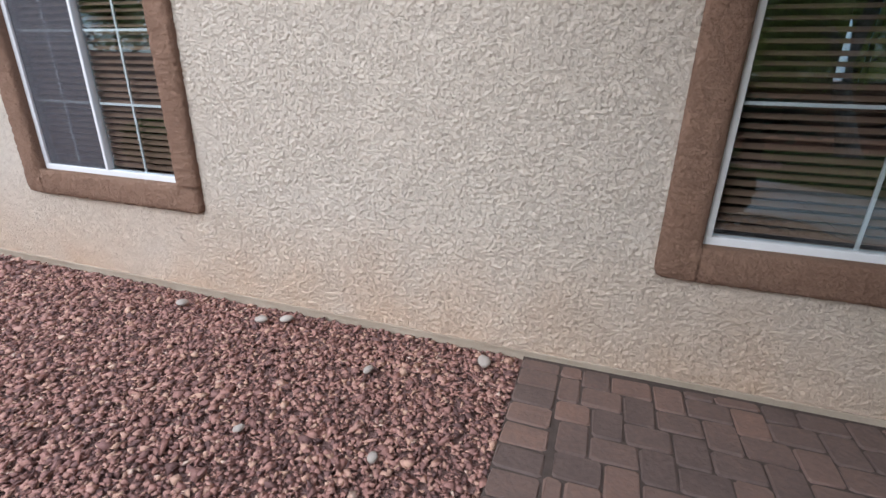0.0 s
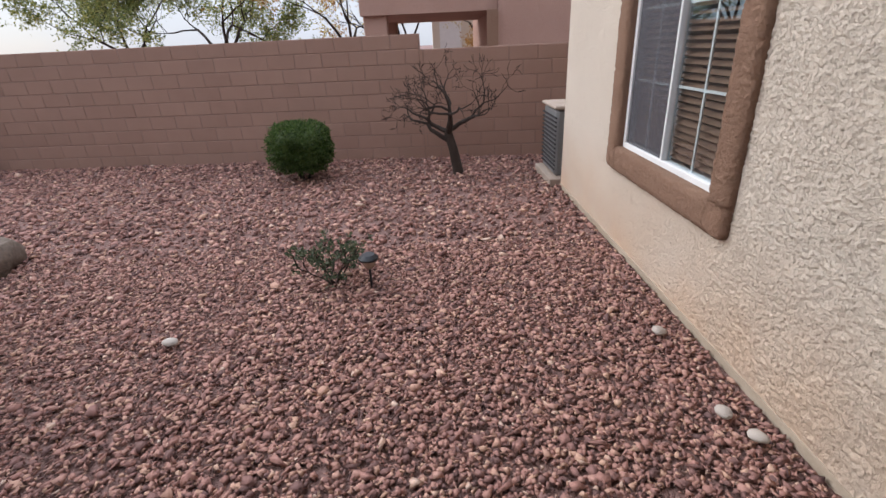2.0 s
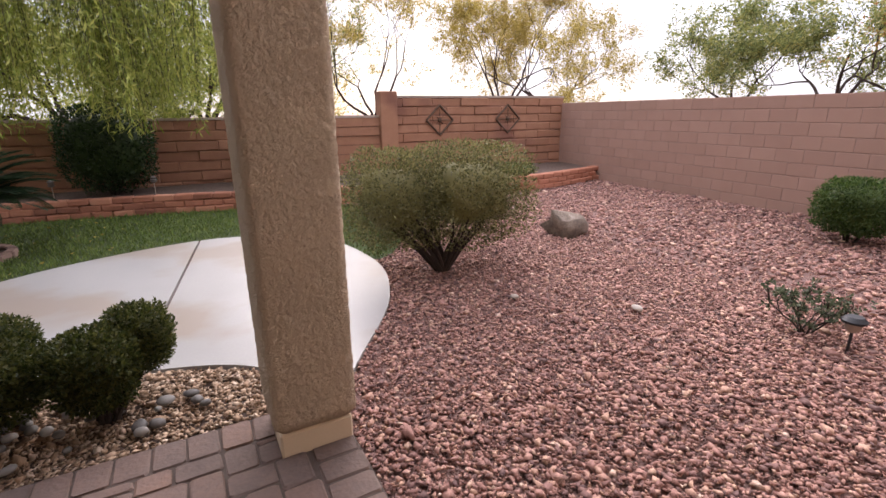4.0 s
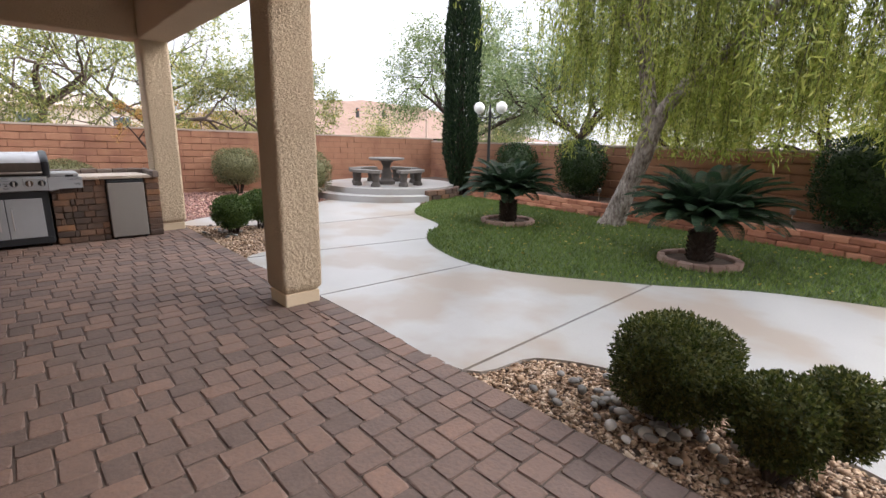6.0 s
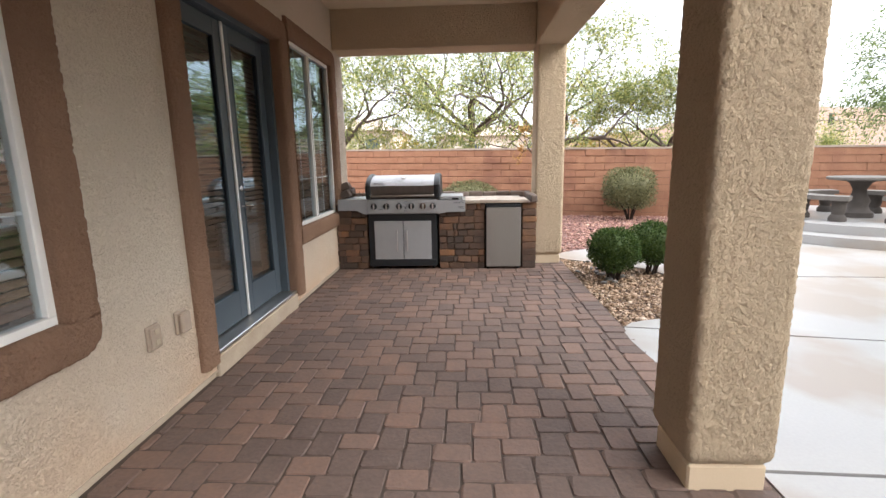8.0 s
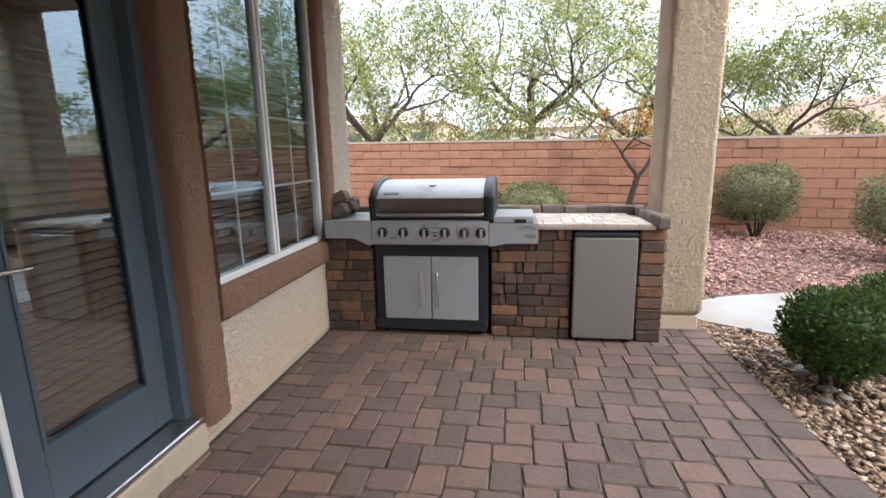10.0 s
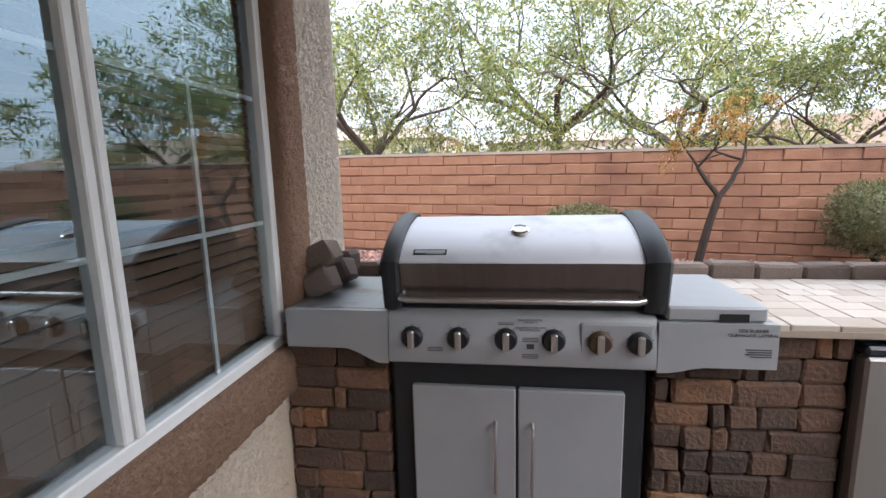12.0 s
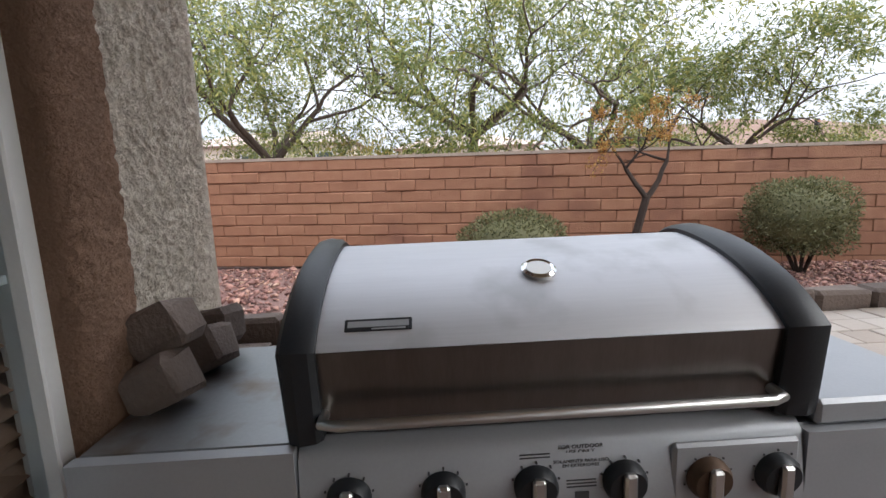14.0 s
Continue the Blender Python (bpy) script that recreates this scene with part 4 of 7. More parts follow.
def trim_frame(parent, a, b, c, d, w=0.185, bottom=True, left=True, low=7.0, step=0.011):
    """A plump stucco band swept round an opening; low sets how square its lower corners are."""
    m = 22
    th = np.linspace(0, math.pi, m)
    su = 0.5 - 0.5 * np.sign(np.cos(th)) * np.abs(np.cos(th)) ** 0.55
    prof = [(-0.004, 0.06), *[(-0.004 + (w + 0.004) * u, 0.004 - 0.056 * v ** 0.55) for u, v in zip(su, np.sin(th).clip(0))], (w, 0.02)]
    path_ = []

    def run(p, q, n):
        k_ = max(2, int(math.dist(p, q) / step))
        path_.extend([(p[0] + (q[0] - p[0]) * t / k_, p[1] + (q[1] - p[1]) * t / k_, *n) for t in range(k_)])

    def turn(p, a0, power):
        for t in range(17):
            g = radians(a0 + 90 * t / 16)
            cx, cz = math.cos(g), math.sin(g)
            r = (abs(cx) ** power + abs(cz) ** power) ** (-1 / power)
            path_.append((p[0], p[1], cx * r, cz * r))

    if bottom:
        run((a, c), (b, c), (0, -1))
        turn((b, c), -90, low)
        run((b, c), (b, d), (1, 0))
    else:
        run((b, 0.11), (b, d), (1, 0))
    turn((b, d), 0, 3.0)
    run((b, d), (a, d), (0, 1))
    turn((a, d), 90, 3.0)
    if bottom:
        run((a, d), (a, c), (-1, 0))
        turn((a, c), 180, low)
    else:
        run((a, d), (a, 0.11), (-1, 0))
        path_.append((a, 0.11, -1, 0))
    P = np.array(path_)
    S, Y = np.array([q[0] for q in prof]), np.array([q[1] for q in prof])
    nx = np.where((P[:, 2] < 0) & (not left), P[:, 2] * 0.015, P[:, 2])
    X = P[:, None, 0] + nx[:, None] * S[None]
    Z = P[:, None, 1] + P[:, None, 3] * S[None]
    V = np.stack([X, np.broadcast_to(WALL_Y + Y[None], X.shape), Z], 2)
    proud = np.clip(-Y / 0.03, 0, 1)
    hgt = (lace(V.reshape(-1, 3), 46, 0.1).reshape(X.shape) - 0.5) * 0.0065 + perlin(V.reshape(-1, 3) * 6).reshape(X.shape) * 0.003
    V[..., 1] -= hgt * proud
    V[..., 0] += P[:, None, 2] * (hgt * proud * 0.25 * (S / w) ** 2)
    V[..., 2] += P[:, None, 3] * (hgt * proud * 0.25 * (S / w) ** 2)
    n, k_ = len(P), len(prof)
    idx = np.arange(n * k_).reshape(n, k_)
    nxt = np.roll(idx, -1, 0) if bottom else idx[1:]
    cur = idx if bottom else idx[:-1]
    f = np.stack([cur[:, :-1], nxt[:, :-1], nxt[:, 1:], cur[:, 1:]], 2).reshape(-1, 4)
    part("surround", sheet("surround", V.reshape(-1, 3), f, M_TRIM, True), M_TRIM, parent, "brown plump stucco surround")
    if not bottom:
        for sx, x0 in ((1, b), (-1, a)):
            part("surround_foot", Kit().add([(x0 + sx * q[0], WALL_Y + q[1], 0.112) for q in prof], [tuple(range(len(prof)))]), M_TRIM, parent)


def blinds(parent, a, b, c, d, y, tilt=28, gap=0.043):
    z, q = d - 0.06, 0
    me = Kit().box((-(b - a) / 2, -0.024, -0.0015), ((b - a) / 2, 0.024, 0.0015)).mesh("slat", M_BLIND)
    while z > c + 0.05:
        ob = part("slat", me, M_BLIND, parent)
        ob.matrix_basis = pose((a + b) / 2, y, z + rng.uniform(-0.002, 0.002), tilt + rng.uniform(-3, 3), rng.uniform(-0.15, 0.15), 0)
        z -= gap
    part("head_rail", Kit().box((a, y - 0.03, d - 0.05), (b, y + 0.03, d - 0.005), 0.004), M_BLIND, parent)


def window(name, screen_side, label, tilt=28, left=True, sliding=True, rows=4, low=9.0):
    a, b, c, d = WIN[name]
    win = thing(name, ((a + b) / 2, WALL_Y, c), label, "window", kind="structure")
    y0 = WALL_Y + 0.012
    f = 0.042
    part("window_frame", Kit().box((a, y0, c), (b, y0 + 0.07, c + f), 0.004).box((a, y0, d - f), (b, y0 + 0.07, d), 0.004).box((a, y0, c + f), (a + f, y0 + 0.07, d - f), 0.004)
         .box((b - f, y0, c + f), (b, y0 + 0.07, d - f), 0.004), M_VINYL, win, fix=False)
    m = a + (b - a) * 0.485
    wide = 0.0 if name == "window_1" else 0.012
    if not sliding:
        m = b + 1.0
    if sliding:
        part("mullion", Kit().box((m - 0.016 - wide, y0 + 0.004, c + f), (m + 0.002, y0 + 0.06, d - f), 0.004).box((m + 0.004, y0 - 0.004, c + f), (m + 0.020 + wide, y0 + 0.05, d - f), 0.004), M_VINYL, win, fix=False)
    for u, v in ((a + f, m - 0.028), (m + 0.03, b - f)) if sliding else ((a + f, b - f),):
        g = part("pane", Kit().add([(u, y0 + 0.03, c + f), (v, y0 + 0.03, c + f), (v, y0 + 0.03, d - f), (u, y0 + 0.03, d - f)], [(0, 1, 2, 3)]), M_GLASS, win, fix=False)
        g.visible_shadow = False
        bars = Kit()
        for r in range(1, rows):
            z = c + f + (d - c - 2 * f) * r / rows
            bars.box((u, y0 + 0.034, z - 0.008), (v, y0 + 0.042, z + 0.008))
        bars.box(((u + v) / 2 - 0.008, y0 + 0.0335, c + f), ((u + v) / 2 + 0.008, y0 + 0.0425, d - f))
        part("muntin_grid", bars, M_VINYL, win, fix=False)
    u, v = (a + f, m - 0.03) if screen_side == 1 else (m + 0.034, b - f)
    if sliding and screen_side:
        sc = part("insect_screen", Kit().box((u, y0 + 0.015, c + f), (v, y0 + 0.016, d - f)), M_SCREEN, win, fix=False)
        sc.visible_shadow = False
    trim_frame(win, a, b, c, d, left=left, low=low)
    bl = thing("window_blind", ((a + b) / 2, y0 + 0.08, c), "brown wooden slat blind hanging inside the window", "blind")
    blinds(bl, a + 0.01, b - 0.01, c, d, y0 + 0.08, tilt)
    return win


window("window_1", 1, "sliding window with white grid and brown stucco surround")
window("window_2", 0, "white gridded window with brown stucco surround", 24, sliding=False, rows=3)
window("window_3", 0, "wide white gridded window under the porch with brown surround", 30, low=3.0)
window("window_4", 0, "sliding window beside the grill with brown surround", 30, left=False)

for name_, lab, (u0, u1, z0, z1), side in (("window_5", "white gridded window in the end wall of the house", END_HOLE, "x"), ("window_6", "white gridded window in the back wall of the house", BACK_HOLE, "y")):
    at = HX1 - 0.09 if side == "x" else HY1 + 0.10
    put = (lambda a_, b_, c_, d_, t: ((at, a_, c_), (at + t, b_, d_))) if side == "x" else (lambda a_, b_, c_, d_, t: ((a_, at, c_), (b_, at + t, d_)))
    wo = thing(name_, (at, u0, z0) if side == "x" else (u0, at, z0), lab, "window", kind="structure")
    fk, um = Kit(), (u0 + u1) / 2
    for a_, b_, c_, d_ in ((u0, u1, z0, z0 + 0.05), (u0, u1, z1 - 0.05, z1), (u0, u0 + 0.05, z0 + 0.05, z1 - 0.05), (u1 - 0.05, u1, z0 + 0.05, z1 - 0.05), (um - 0.03, um + 0.03, z0 + 0.05, z1 - 0.05)):
        fk.box(*put(a_, b_, c_, d_, 0.06))
    part("window_frame", fk, M_VINYL, wo, fix=False)
    for a_, b_ in ((u0 + 0.05, um - 0.03), (um + 0.03, u1 - 0.05)):
        pn = part("pane", Kit().box(*put(a_, b_, z0 + 0.05, z1 - 0.05, 0.006)), M_GLASS, wo, fix=False)
        pn.visible_shadow = False

# French doors
a, b, c, d = DOOR
door = thing("door_1", ((a + b) / 2, 2.04, c), "closed slate-blue French doors with blinds behind glass", "door", kind="structure")
yd = 2.03
part("door_frame", Kit().box((a, WALL_Y + 0.06, c), (a + 0.05, 2.13, d), 0.003).box((b - 0.05, WALL_Y + 0.06, c), (b, 2.13, d), 0.003).box((a + 0.05, WALL_Y + 0.06, d - 0.05), (b - 0.05, 2.13, d), 0.003), M_DOOR, door, fix=False)
part("threshold", Kit().box((a, WALL_Y - 0.01, c - 0.03), (b, 2.13, c), 0.006), M_STEEL, door, "worn aluminium threshold", fix=False)
part("stoop", Kit().box((a - 0.0, WALL_Y - 0.02, -0.05), (b, 2.13, c - 0.032), 0.008), M_BASE, door, "painted concrete stoop edge", fix=False)
mid = (a + b) / 2
for u, v, swing in ((a + 0.052, mid - 0.004, 1), (mid + 0.004, b - 0.052, -1)):
    leaf = Kit()
    st = 0.115
    leaf.box((u, yd, c + 0.01), (u + st, yd + 0.045, d - 0.055), 0.003).box((v - st, yd, c + 0.01), (v, yd + 0.045, d - 0.055), 0.003)
    leaf.box((u + st, yd, c + 0.01), (v - st, yd + 0.045, c + 0.26), 0.003).box((u + st, yd, d - 0.055 - 0.13), (v - st, yd + 0.045, d - 0.055), 0.003)
    lf = part("door_leaf", leaf, M_DOOR, door, fix=False)
    pane = part("pane", Kit().add([(u + st, yd + 0.02, c + 0.26), (v - st, yd + 0.02, c + 0.26), (v - st, yd + 0.02, d - 0.185), (u + st, yd + 0.02, d - 0.185)], [(0, 1, 2, 3)]), M_GLASS, lf, fix=False)
    pane.visible_shadow = False
    bead = Kit()
    for p0, p1 in (((u + st, c + 0.26), (u + st + 0.014, d - 0.185)), ((v - st - 0.014, c + 0.26), (v - st, d - 0.185))):
        bead.box((p0[0], yd - 0.006, p0[1]), (p1[0], yd + 0.01, p1[1]), 0.002)
    part("glazing_bead", bead, M_DOOR, lf, fix=False)
    bl = thing("door_blind", ((u + v) / 2, yd + 0.065, c + 0.2), "slat blind hung behind the French door glass", "blind", "blinds of the French doors")
    blinds(bl, u + st - 0.01, v - st + 0.01, c + 0.22, d - 0.15, yd + 0.065, 32)
part("astragal", Kit().box((mid - 0.012, yd - 0.018, c + 0.01), (mid + 0.012, yd - 0.001, d - 0.055), 0.003), M_VINYL, door, "pale weather strip between the leaves", fix=False)
hd = part("door_handle", Kit().tube([(mid + 0.06, yd - 0.005, 1.12), (mid + 0.06, yd - 0.05, 1.12), (mid + 0.16, yd - 0.055, 1.115)], [0.012, 0.010, 0.008]), M_CHROME, door, "chrome lever handle", smooth=True)
part("deadbolt", Kit().tube([(mid + 0.06, yd - 0.002, 1.27), (mid + 0.06, yd - 0.02, 1.27)], 0.026, 14), M_CHROME, door, smooth=True)
trim_frame(door, a, b, c, d, 0.195, bottom=False)

# outlets
for ox, open_ in ((4.83, True), (5.09, False)):
    o = thing("wall_outlet", (ox, WALL_Y, 0.52), "weathered outlet with a flip cover on the stucco wall" if open_ else "beige outlet box with its cover shut", "outlet", "outlets by the door")
    part("box", Kit().box((ox - 0.055, WALL_Y - 0.022, 0.455), (ox + 0.055, WALL_Y + 0.002, 0.60), 0.008), M_CAP, o, fix=False)
    part("cover", Kit().box((ox - 0.045, WALL_Y - 0.055 if not open_ else WALL_Y - 0.034, 0.465), (ox + 0.045, WALL_Y - 0.023, 0.59), 0.010), M_CAP, o, fix=False)
    if open_:
        part("socket", Kit().box((ox - 0.018, WALL_Y - 0.040, 0.545), (ox + 0.018, WALL_Y - 0.0345, 0.578), 0.002).box((ox - 0.018, WALL_Y - 0.040, 0.485), (ox + 0.018, WALL_Y - 0.0345, 0.518), 0.002), M_BASE, o, fix=False)

# ---- porch ----
PY0, PY1 = -1.235, -0.815
porch = thing("porch_roof", (4.5, -1.0, 2.92), "stucco porch roof with a soffit and dropped beams", "porch", kind="structure")
part("beam", Kit().box((-0.45, PY0, 2.93), (9.40, PY1, 3.62), 0.012), M_POST, porch, "long stucco beam over the posts", fix=False)
part("beam", Kit().box((8.98, PY1 + 0.002, 2.93), (9.40, WALL_Y - 0.002, 3.62), 0.012), M_POST, porch, "cross beam at the porch end", fix=False)
part("beam", Kit().box((-0.45, PY1 + 0.002, 2.93), (-0.03, WALL_Y - 0.002, 3.62), 0.012), M_POST, porch, "cross beam at the porch end", fix=False)
solid("ceiling", Kit().box((-0.03, PY1, 3.44), (8.98, WALL_Y, 3.50)), M_CEIL, "smooth tan porch ceiling", "ceiling", "structure", fix=False)
part("roof_deck", Kit().box((-0.75, -1.55, 3.624), (9.6, 1.54, 3.80)), M_ROOF, porch, fix=False)
can = thing("ceiling_light", (7.4, 0.6, 3.44), "small round white light set in the porch ceiling", "ceiling light")
part("ring", Kit().lathe([(0.09, -0.004), (0.095, -0.014), (0.07, -0.02), (0.06, -0.002)], (7.4, 0.6, 3.44)), M_VINYL, can)
part("lens", Kit().lathe([(0.06, -0.004), (0.03, -0.014), (0.005, -0.016)], (7.4, 0.6, 3.44)), M_GLOBE, can)


def post(x, step):
    p = thing("porch_post", (x, -1.025, 0), "square porch post of tan lace-textured stucco", "post", "posts of the porch", "structure")
    h, ch = 0.196, 0.04
    loop = []
    for sx, sy, a0 in ((1, 1, 0), (-1, 1, 90), (-1, -1, 180), (1, -1, 270)):
        for t in np.linspace(0, 1, 8):
            g = radians(a0 + 90 * t)
            loop.append((sx * (h - ch) + ch * math.cos(g), sy * (h - ch) + ch * math.sin(g)))
        e = (sx * (h - ch), sy * (h - ch))
        k_ = int(2 * (h - ch) / step)
        ux, uy = math.cos(radians(a0 + 90)), math.sin(radians(a0 + 90))
        nx, ny = -uy, ux
        loop += [(e[0] + ux * ch + nx * 2 * (h - ch) * t / k_, e[1] + uy * ch + ny * 2 * (h - ch) * t / k_) for t in range(1, k_)]
    L2 = np.array(loop)
    zs_ = np.r_[0.115, 0.125, 0.14, 0.155, np.arange(0.17, 2.92, step), 2.929]
    inset = np.interp(zs_, [0.115, 0.13, 0.155, 0.18], [0.040, 0.022, 0.006, 0.0])
    scale_ = 1 - inset / h
    V = np.concatenate([np.einsum("i,jk->ijk", scale_, L2), np.broadcast_to(zs_[:, None, None], (len(zs_), len(L2), 1))], 2)
    nrm = V.copy()
    nrm[..., 2] = 0
    nrm = np.sign(nrm) * np.abs(nrm) ** 5
    nrm /= np.linalg.norm(nrm, axis=2, keepdims=True) + 1e-12
    flat = V.reshape(-1, 3) + np.array((x, -1.025, 0))
    hgt = lace(flat * np.array((1, 1, 0.85)), 44, 0.0) * 0.0036
    flat = flat + nrm.reshape(-1, 3) * hgt[:, None]
    idx = np.arange(len(flat)).reshape(len(zs_), len(L2))
    nxt = np.roll(idx, -1, 1)
    f = np.stack([idx[:-1], nxt[:-1], nxt[1:], idx[1:]], 2).reshape(-1, 4)
    part("shaft", sheet("shaft", flat, f, M_POST, True), M_POST, p)
    part("plinth", Kit().box((x - 0.172, -1.197, -0.05), (x + 0.172, -0.853, 0.118), 0.01), M_CEIL, p, "smooth painted plinth", fix=False)
    return p


for px, fine_step in ((-0.245, 0.0085), (4.51, 0.009), (9.19, 0.014)):
    post(px, fine_step)

# ---- outdoor kitchen ----
FX = 8.70
island = thing("grill_island", (9.05, 0.5, 0), "outdoor kitchen island of tumbled brown and charcoal blocks", "kitchen island")
part("core", Kit().box((FX + 0.09, 1.47, -0.05), (9.42, 1.895, 0.89)).box((9.26, 0.5, -0.05), (9.42, 1.47, 0.89)).box((FX + 0.09, -0.12, -0.05), (9.42, 0.49, 0.89))
     .box((9.2, -0.62, -0.05), (9.42, -0.12, 0.89)).box((FX + 0.09, -0.72, -0.05), (9.42, -0.63, 0.89)), M_SOIL, island, fix=False)


def courses(y0, y1, rows=10, top=0.895, face_x=FX):
    """Random-length blocks in courses on a front face running along y."""
    h = top / rows
    for r in range(rows):
        y = y0
        while y > y1 + 0.02:
            bl = float(rng.choice([0.055, 0.10, 0.13, 0.19, 0.19, 0.21]))
            if y - bl < y1 + 0.05 or y0 - y1 < 0.25:
                bl = y - y1
            off = rng.uniform(-0.005, 0.005)
            ob = part("block", Kit().box((face_x + off, y - bl + 0.0015, r * h + 0.0015), (face_x + 0.095, y - 0.0015, (r + 1) * h - 0.0015), 0.010, jitter=0.0055), M_ISLAND, island, fix=False)
            y -= bl


courses(1.895, 1.475)
courses(0.495, -0.125)
courses(-0.625, -0.815)
for r in range(10):
    h = 0.895 / 10
    x = FX + 0.10
    while x < 9.40:
        bl = float(rng.choice([0.15, 0.2, 0.23]))
        bl = min(bl, 9.43 - x)
        if bl > 0.04:
            part("block", Kit().box((x + 0.003, -0.815 + rng.uniform(-0.006, 0.006), r * h + 0.003), (x + bl - 0.003, -0.725, (r + 1) * h - 0.003), 0.013, jitter=0.004), M_ISLAND, island, fix=False)
        x += bl
worktop = thing("counter_top", (9.0, -0.2, 0.9), "pale tumbled-tile counter top with block curb", "counter top")
part("bed", Kit().box((8.66, -0.72, 0.897), (9.34, 0.49, 0.918)).box((9.27, 0.49, 0.897), (9.34, 1.89, 0.918)).box((8.74, 1.48, 0.897), (9.27, 1.89, 0.918)), M_CAP, worktop, fix=False)
tile_shapes = [Kit().box((-w / 2, -w2 / 2, 0), (w / 2, w2 / 2, 0.022), 0.0025).mesh("tile", M_TILE) for w, w2 in ((0.094, 0.094), (0.094, 0.144))]
x = 8.665
row = 0
while x < 9.30:
    y = 0.485
    while y > -0.70:
        q = int(rng.random() < 0.45)
        w2 = 0.098 if q == 0 else 0.148
        if y - w2 < -0.722:
            q, w2 = 0, 0.098
        if y - w2 < -0.724:
            break
        ob = part("tile", tile_shapes[q], M_TILE, worktop)
        ob.matrix_basis = pose(x + 0.047, y - w2 / 2, 0.916 + rng.uniform(-0.001, 0.002))
        y -= w2
    x += 0.0965
y = 1.88
while y > -0.70:
    bl = 0.2
    part("curb_block", Kit().box((9.345, y - bl + 0.003, 0.90), (9.435, y - 0.003, 1.005 + rng.uniform(-0.005, 0.005)), 0.012, jitter=0.003), M_CURB, worktop, fix=False)
    y -= bl
x = 9.435
while x > 8.70:
    part("curb_block", Kit().box((x - 0.197, -0.815, 0.90), (x - 0.003, -0.728, 0.995 + rng.uniform(-0.004, 0.006)), 0.012, jitter=0.003), M_CURB, worktop, fix=False)
    x -= 0.2
for x, y, z, tip, lean, spin in ((8.86, 1.785, 1.026, -22, 5, -8), (9.05, 1.775, 1.022, -26, 4, -14), (8.905, 1.795, 1.126, -24, 6, -6), (9.165, 1.80, 1.045, -10, 4, -18)):
    k = Kit().box((-0.05, -0.068, -0.05), (0.05, 0.068, 0.05), 0.014, jitter=0.007)
    st = solid("loose_block", k, M_CURB, "spare tumbled grey-brown block stacked in the counter corner", "block", group="stack of spare blocks", fix=False)
    st.matrix_basis = pose(x, y, z, tip, lean, spin)
part("corner_support", Kit().box((8.80, 1.70, 0.918), (9.32, 1.885, 0.937), 0.004), M_CURB, worktop, fix=False)

# gas grill
grill = thing("gas_grill", (8.95, 0.98, 0.0), "six-knob stainless gas grill with side burner, lid closed", "gas grill")
part("cabinet", Kit().box((8.705, 0.52, 0.055), (9.24, 1.46, 0.765), 0.012), M_BLACK, grill, "black enamel cabinet", fix=False)
part("cart_rail", Kit().box((8.675, 0.53, 0.045), (8.71, 1.46, 0.135), 0.008), M_BLACK, grill, fix=False)
for y in (0.58, 1.40):
    part("caster", Kit().tube([(8.74, y - 0.012, 0.024), (8.74, y + 0.012, 0.024)], 0.024, 16), M_BLACK, grill, smooth=True)
for y0, y1, hy in ((0.985, 1.375, 1.06), (0.60, 0.977, 0.925)):
    dr = part("cabinet_door", Kit().box((8.672, y0, 0.14), (8.704, y1, 0.668), 0.005), M_SILVER, grill, "silver painted cabinet door", fix=False)
    part("handle", Kit().tube([(8.672, hy, 0.535), (8.645, hy, 0.53), (8.640, hy, 0.50), (8.640, hy, 0.29), (8.645, hy, 0.26), (8.672, hy, 0.255)], 0.007, 10), M_STEEL, dr, "brushed steel bar handle", smooth=True)
prof = [(8.70, 0.762), (8.662, 0.765), (8.636, 0.778), (8.632, 0.80), (8.652, 0.945), (8.672, 0.962), (8.74, 0.966), (8.74, 0.762)]
panel = part("control_panel", Kit().extrude_y(prof, 0.512, 1.448), M_SILVER, grill, "silver control panel", smooth=True)


def panel_x(z):
    return 8.632 + (z - 0.80) / 0.145 * 0.02


def shelf(name, y0, y1, z_hi, z_lo_in, z_lo_out, flip):
    """A side shelf whose apron swoops up away from the panel."""
    n = 10
    ys = [y0 + (y1 - y0) * i / n for i in range(n + 1)]
    bot = []
    for i in range(n + 1):
        t = i / n
        e = min(1.0, max(0.0, (t - 0.05) / 0.38))
        bot.append(z_lo_in + (z_lo_out - z_lo_in) * (3 * e * e - 2 * e ** 3))
    k = Kit()
    ring = [(ys[i], bot[i]) for i in range(n + 1)] + [(ys[n], z_hi), (ys[0], z_hi)]
    k.extrude_x(ring, 8.640, 8.668)
    sh = part(name, k, M_SILVER, grill, "silver side shelf with a swooping apron", smooth=True)
    part("shelf_top", Kit().box((8.669, min(y0, y1), z_hi - 0.035), (9.20, max(y0, y1), z_hi), 0.006), M_SHELFTOP, sh, "stained steel shelf top", fix=False)
    return sh


shelf("side_shelf", 1.452, 1.845, 0.968, 0.766, 0.822, 1)
burner = shelf("side_burner_shelf", 0.508, 0.135, 0.945, 0.766, 0.79, -1)
part("burner_lid", Kit().box((8.655, 0.165, 0.947), (9.16, 0.480, 0.998), 0.008), M_SILVER, burner, "pale side burner lid", fix=False)
# thin dark plate on the lid's front paints the shade of its slot
part("lid_slot", Kit().box((8.652, 0.225, 0.948), (8.6545, 0.315, 0.975), 0.0), M_DARK, burner, fix=False)
KN = (1.36, 1.19, 1.02, 0.855, 0.70, 0.57)
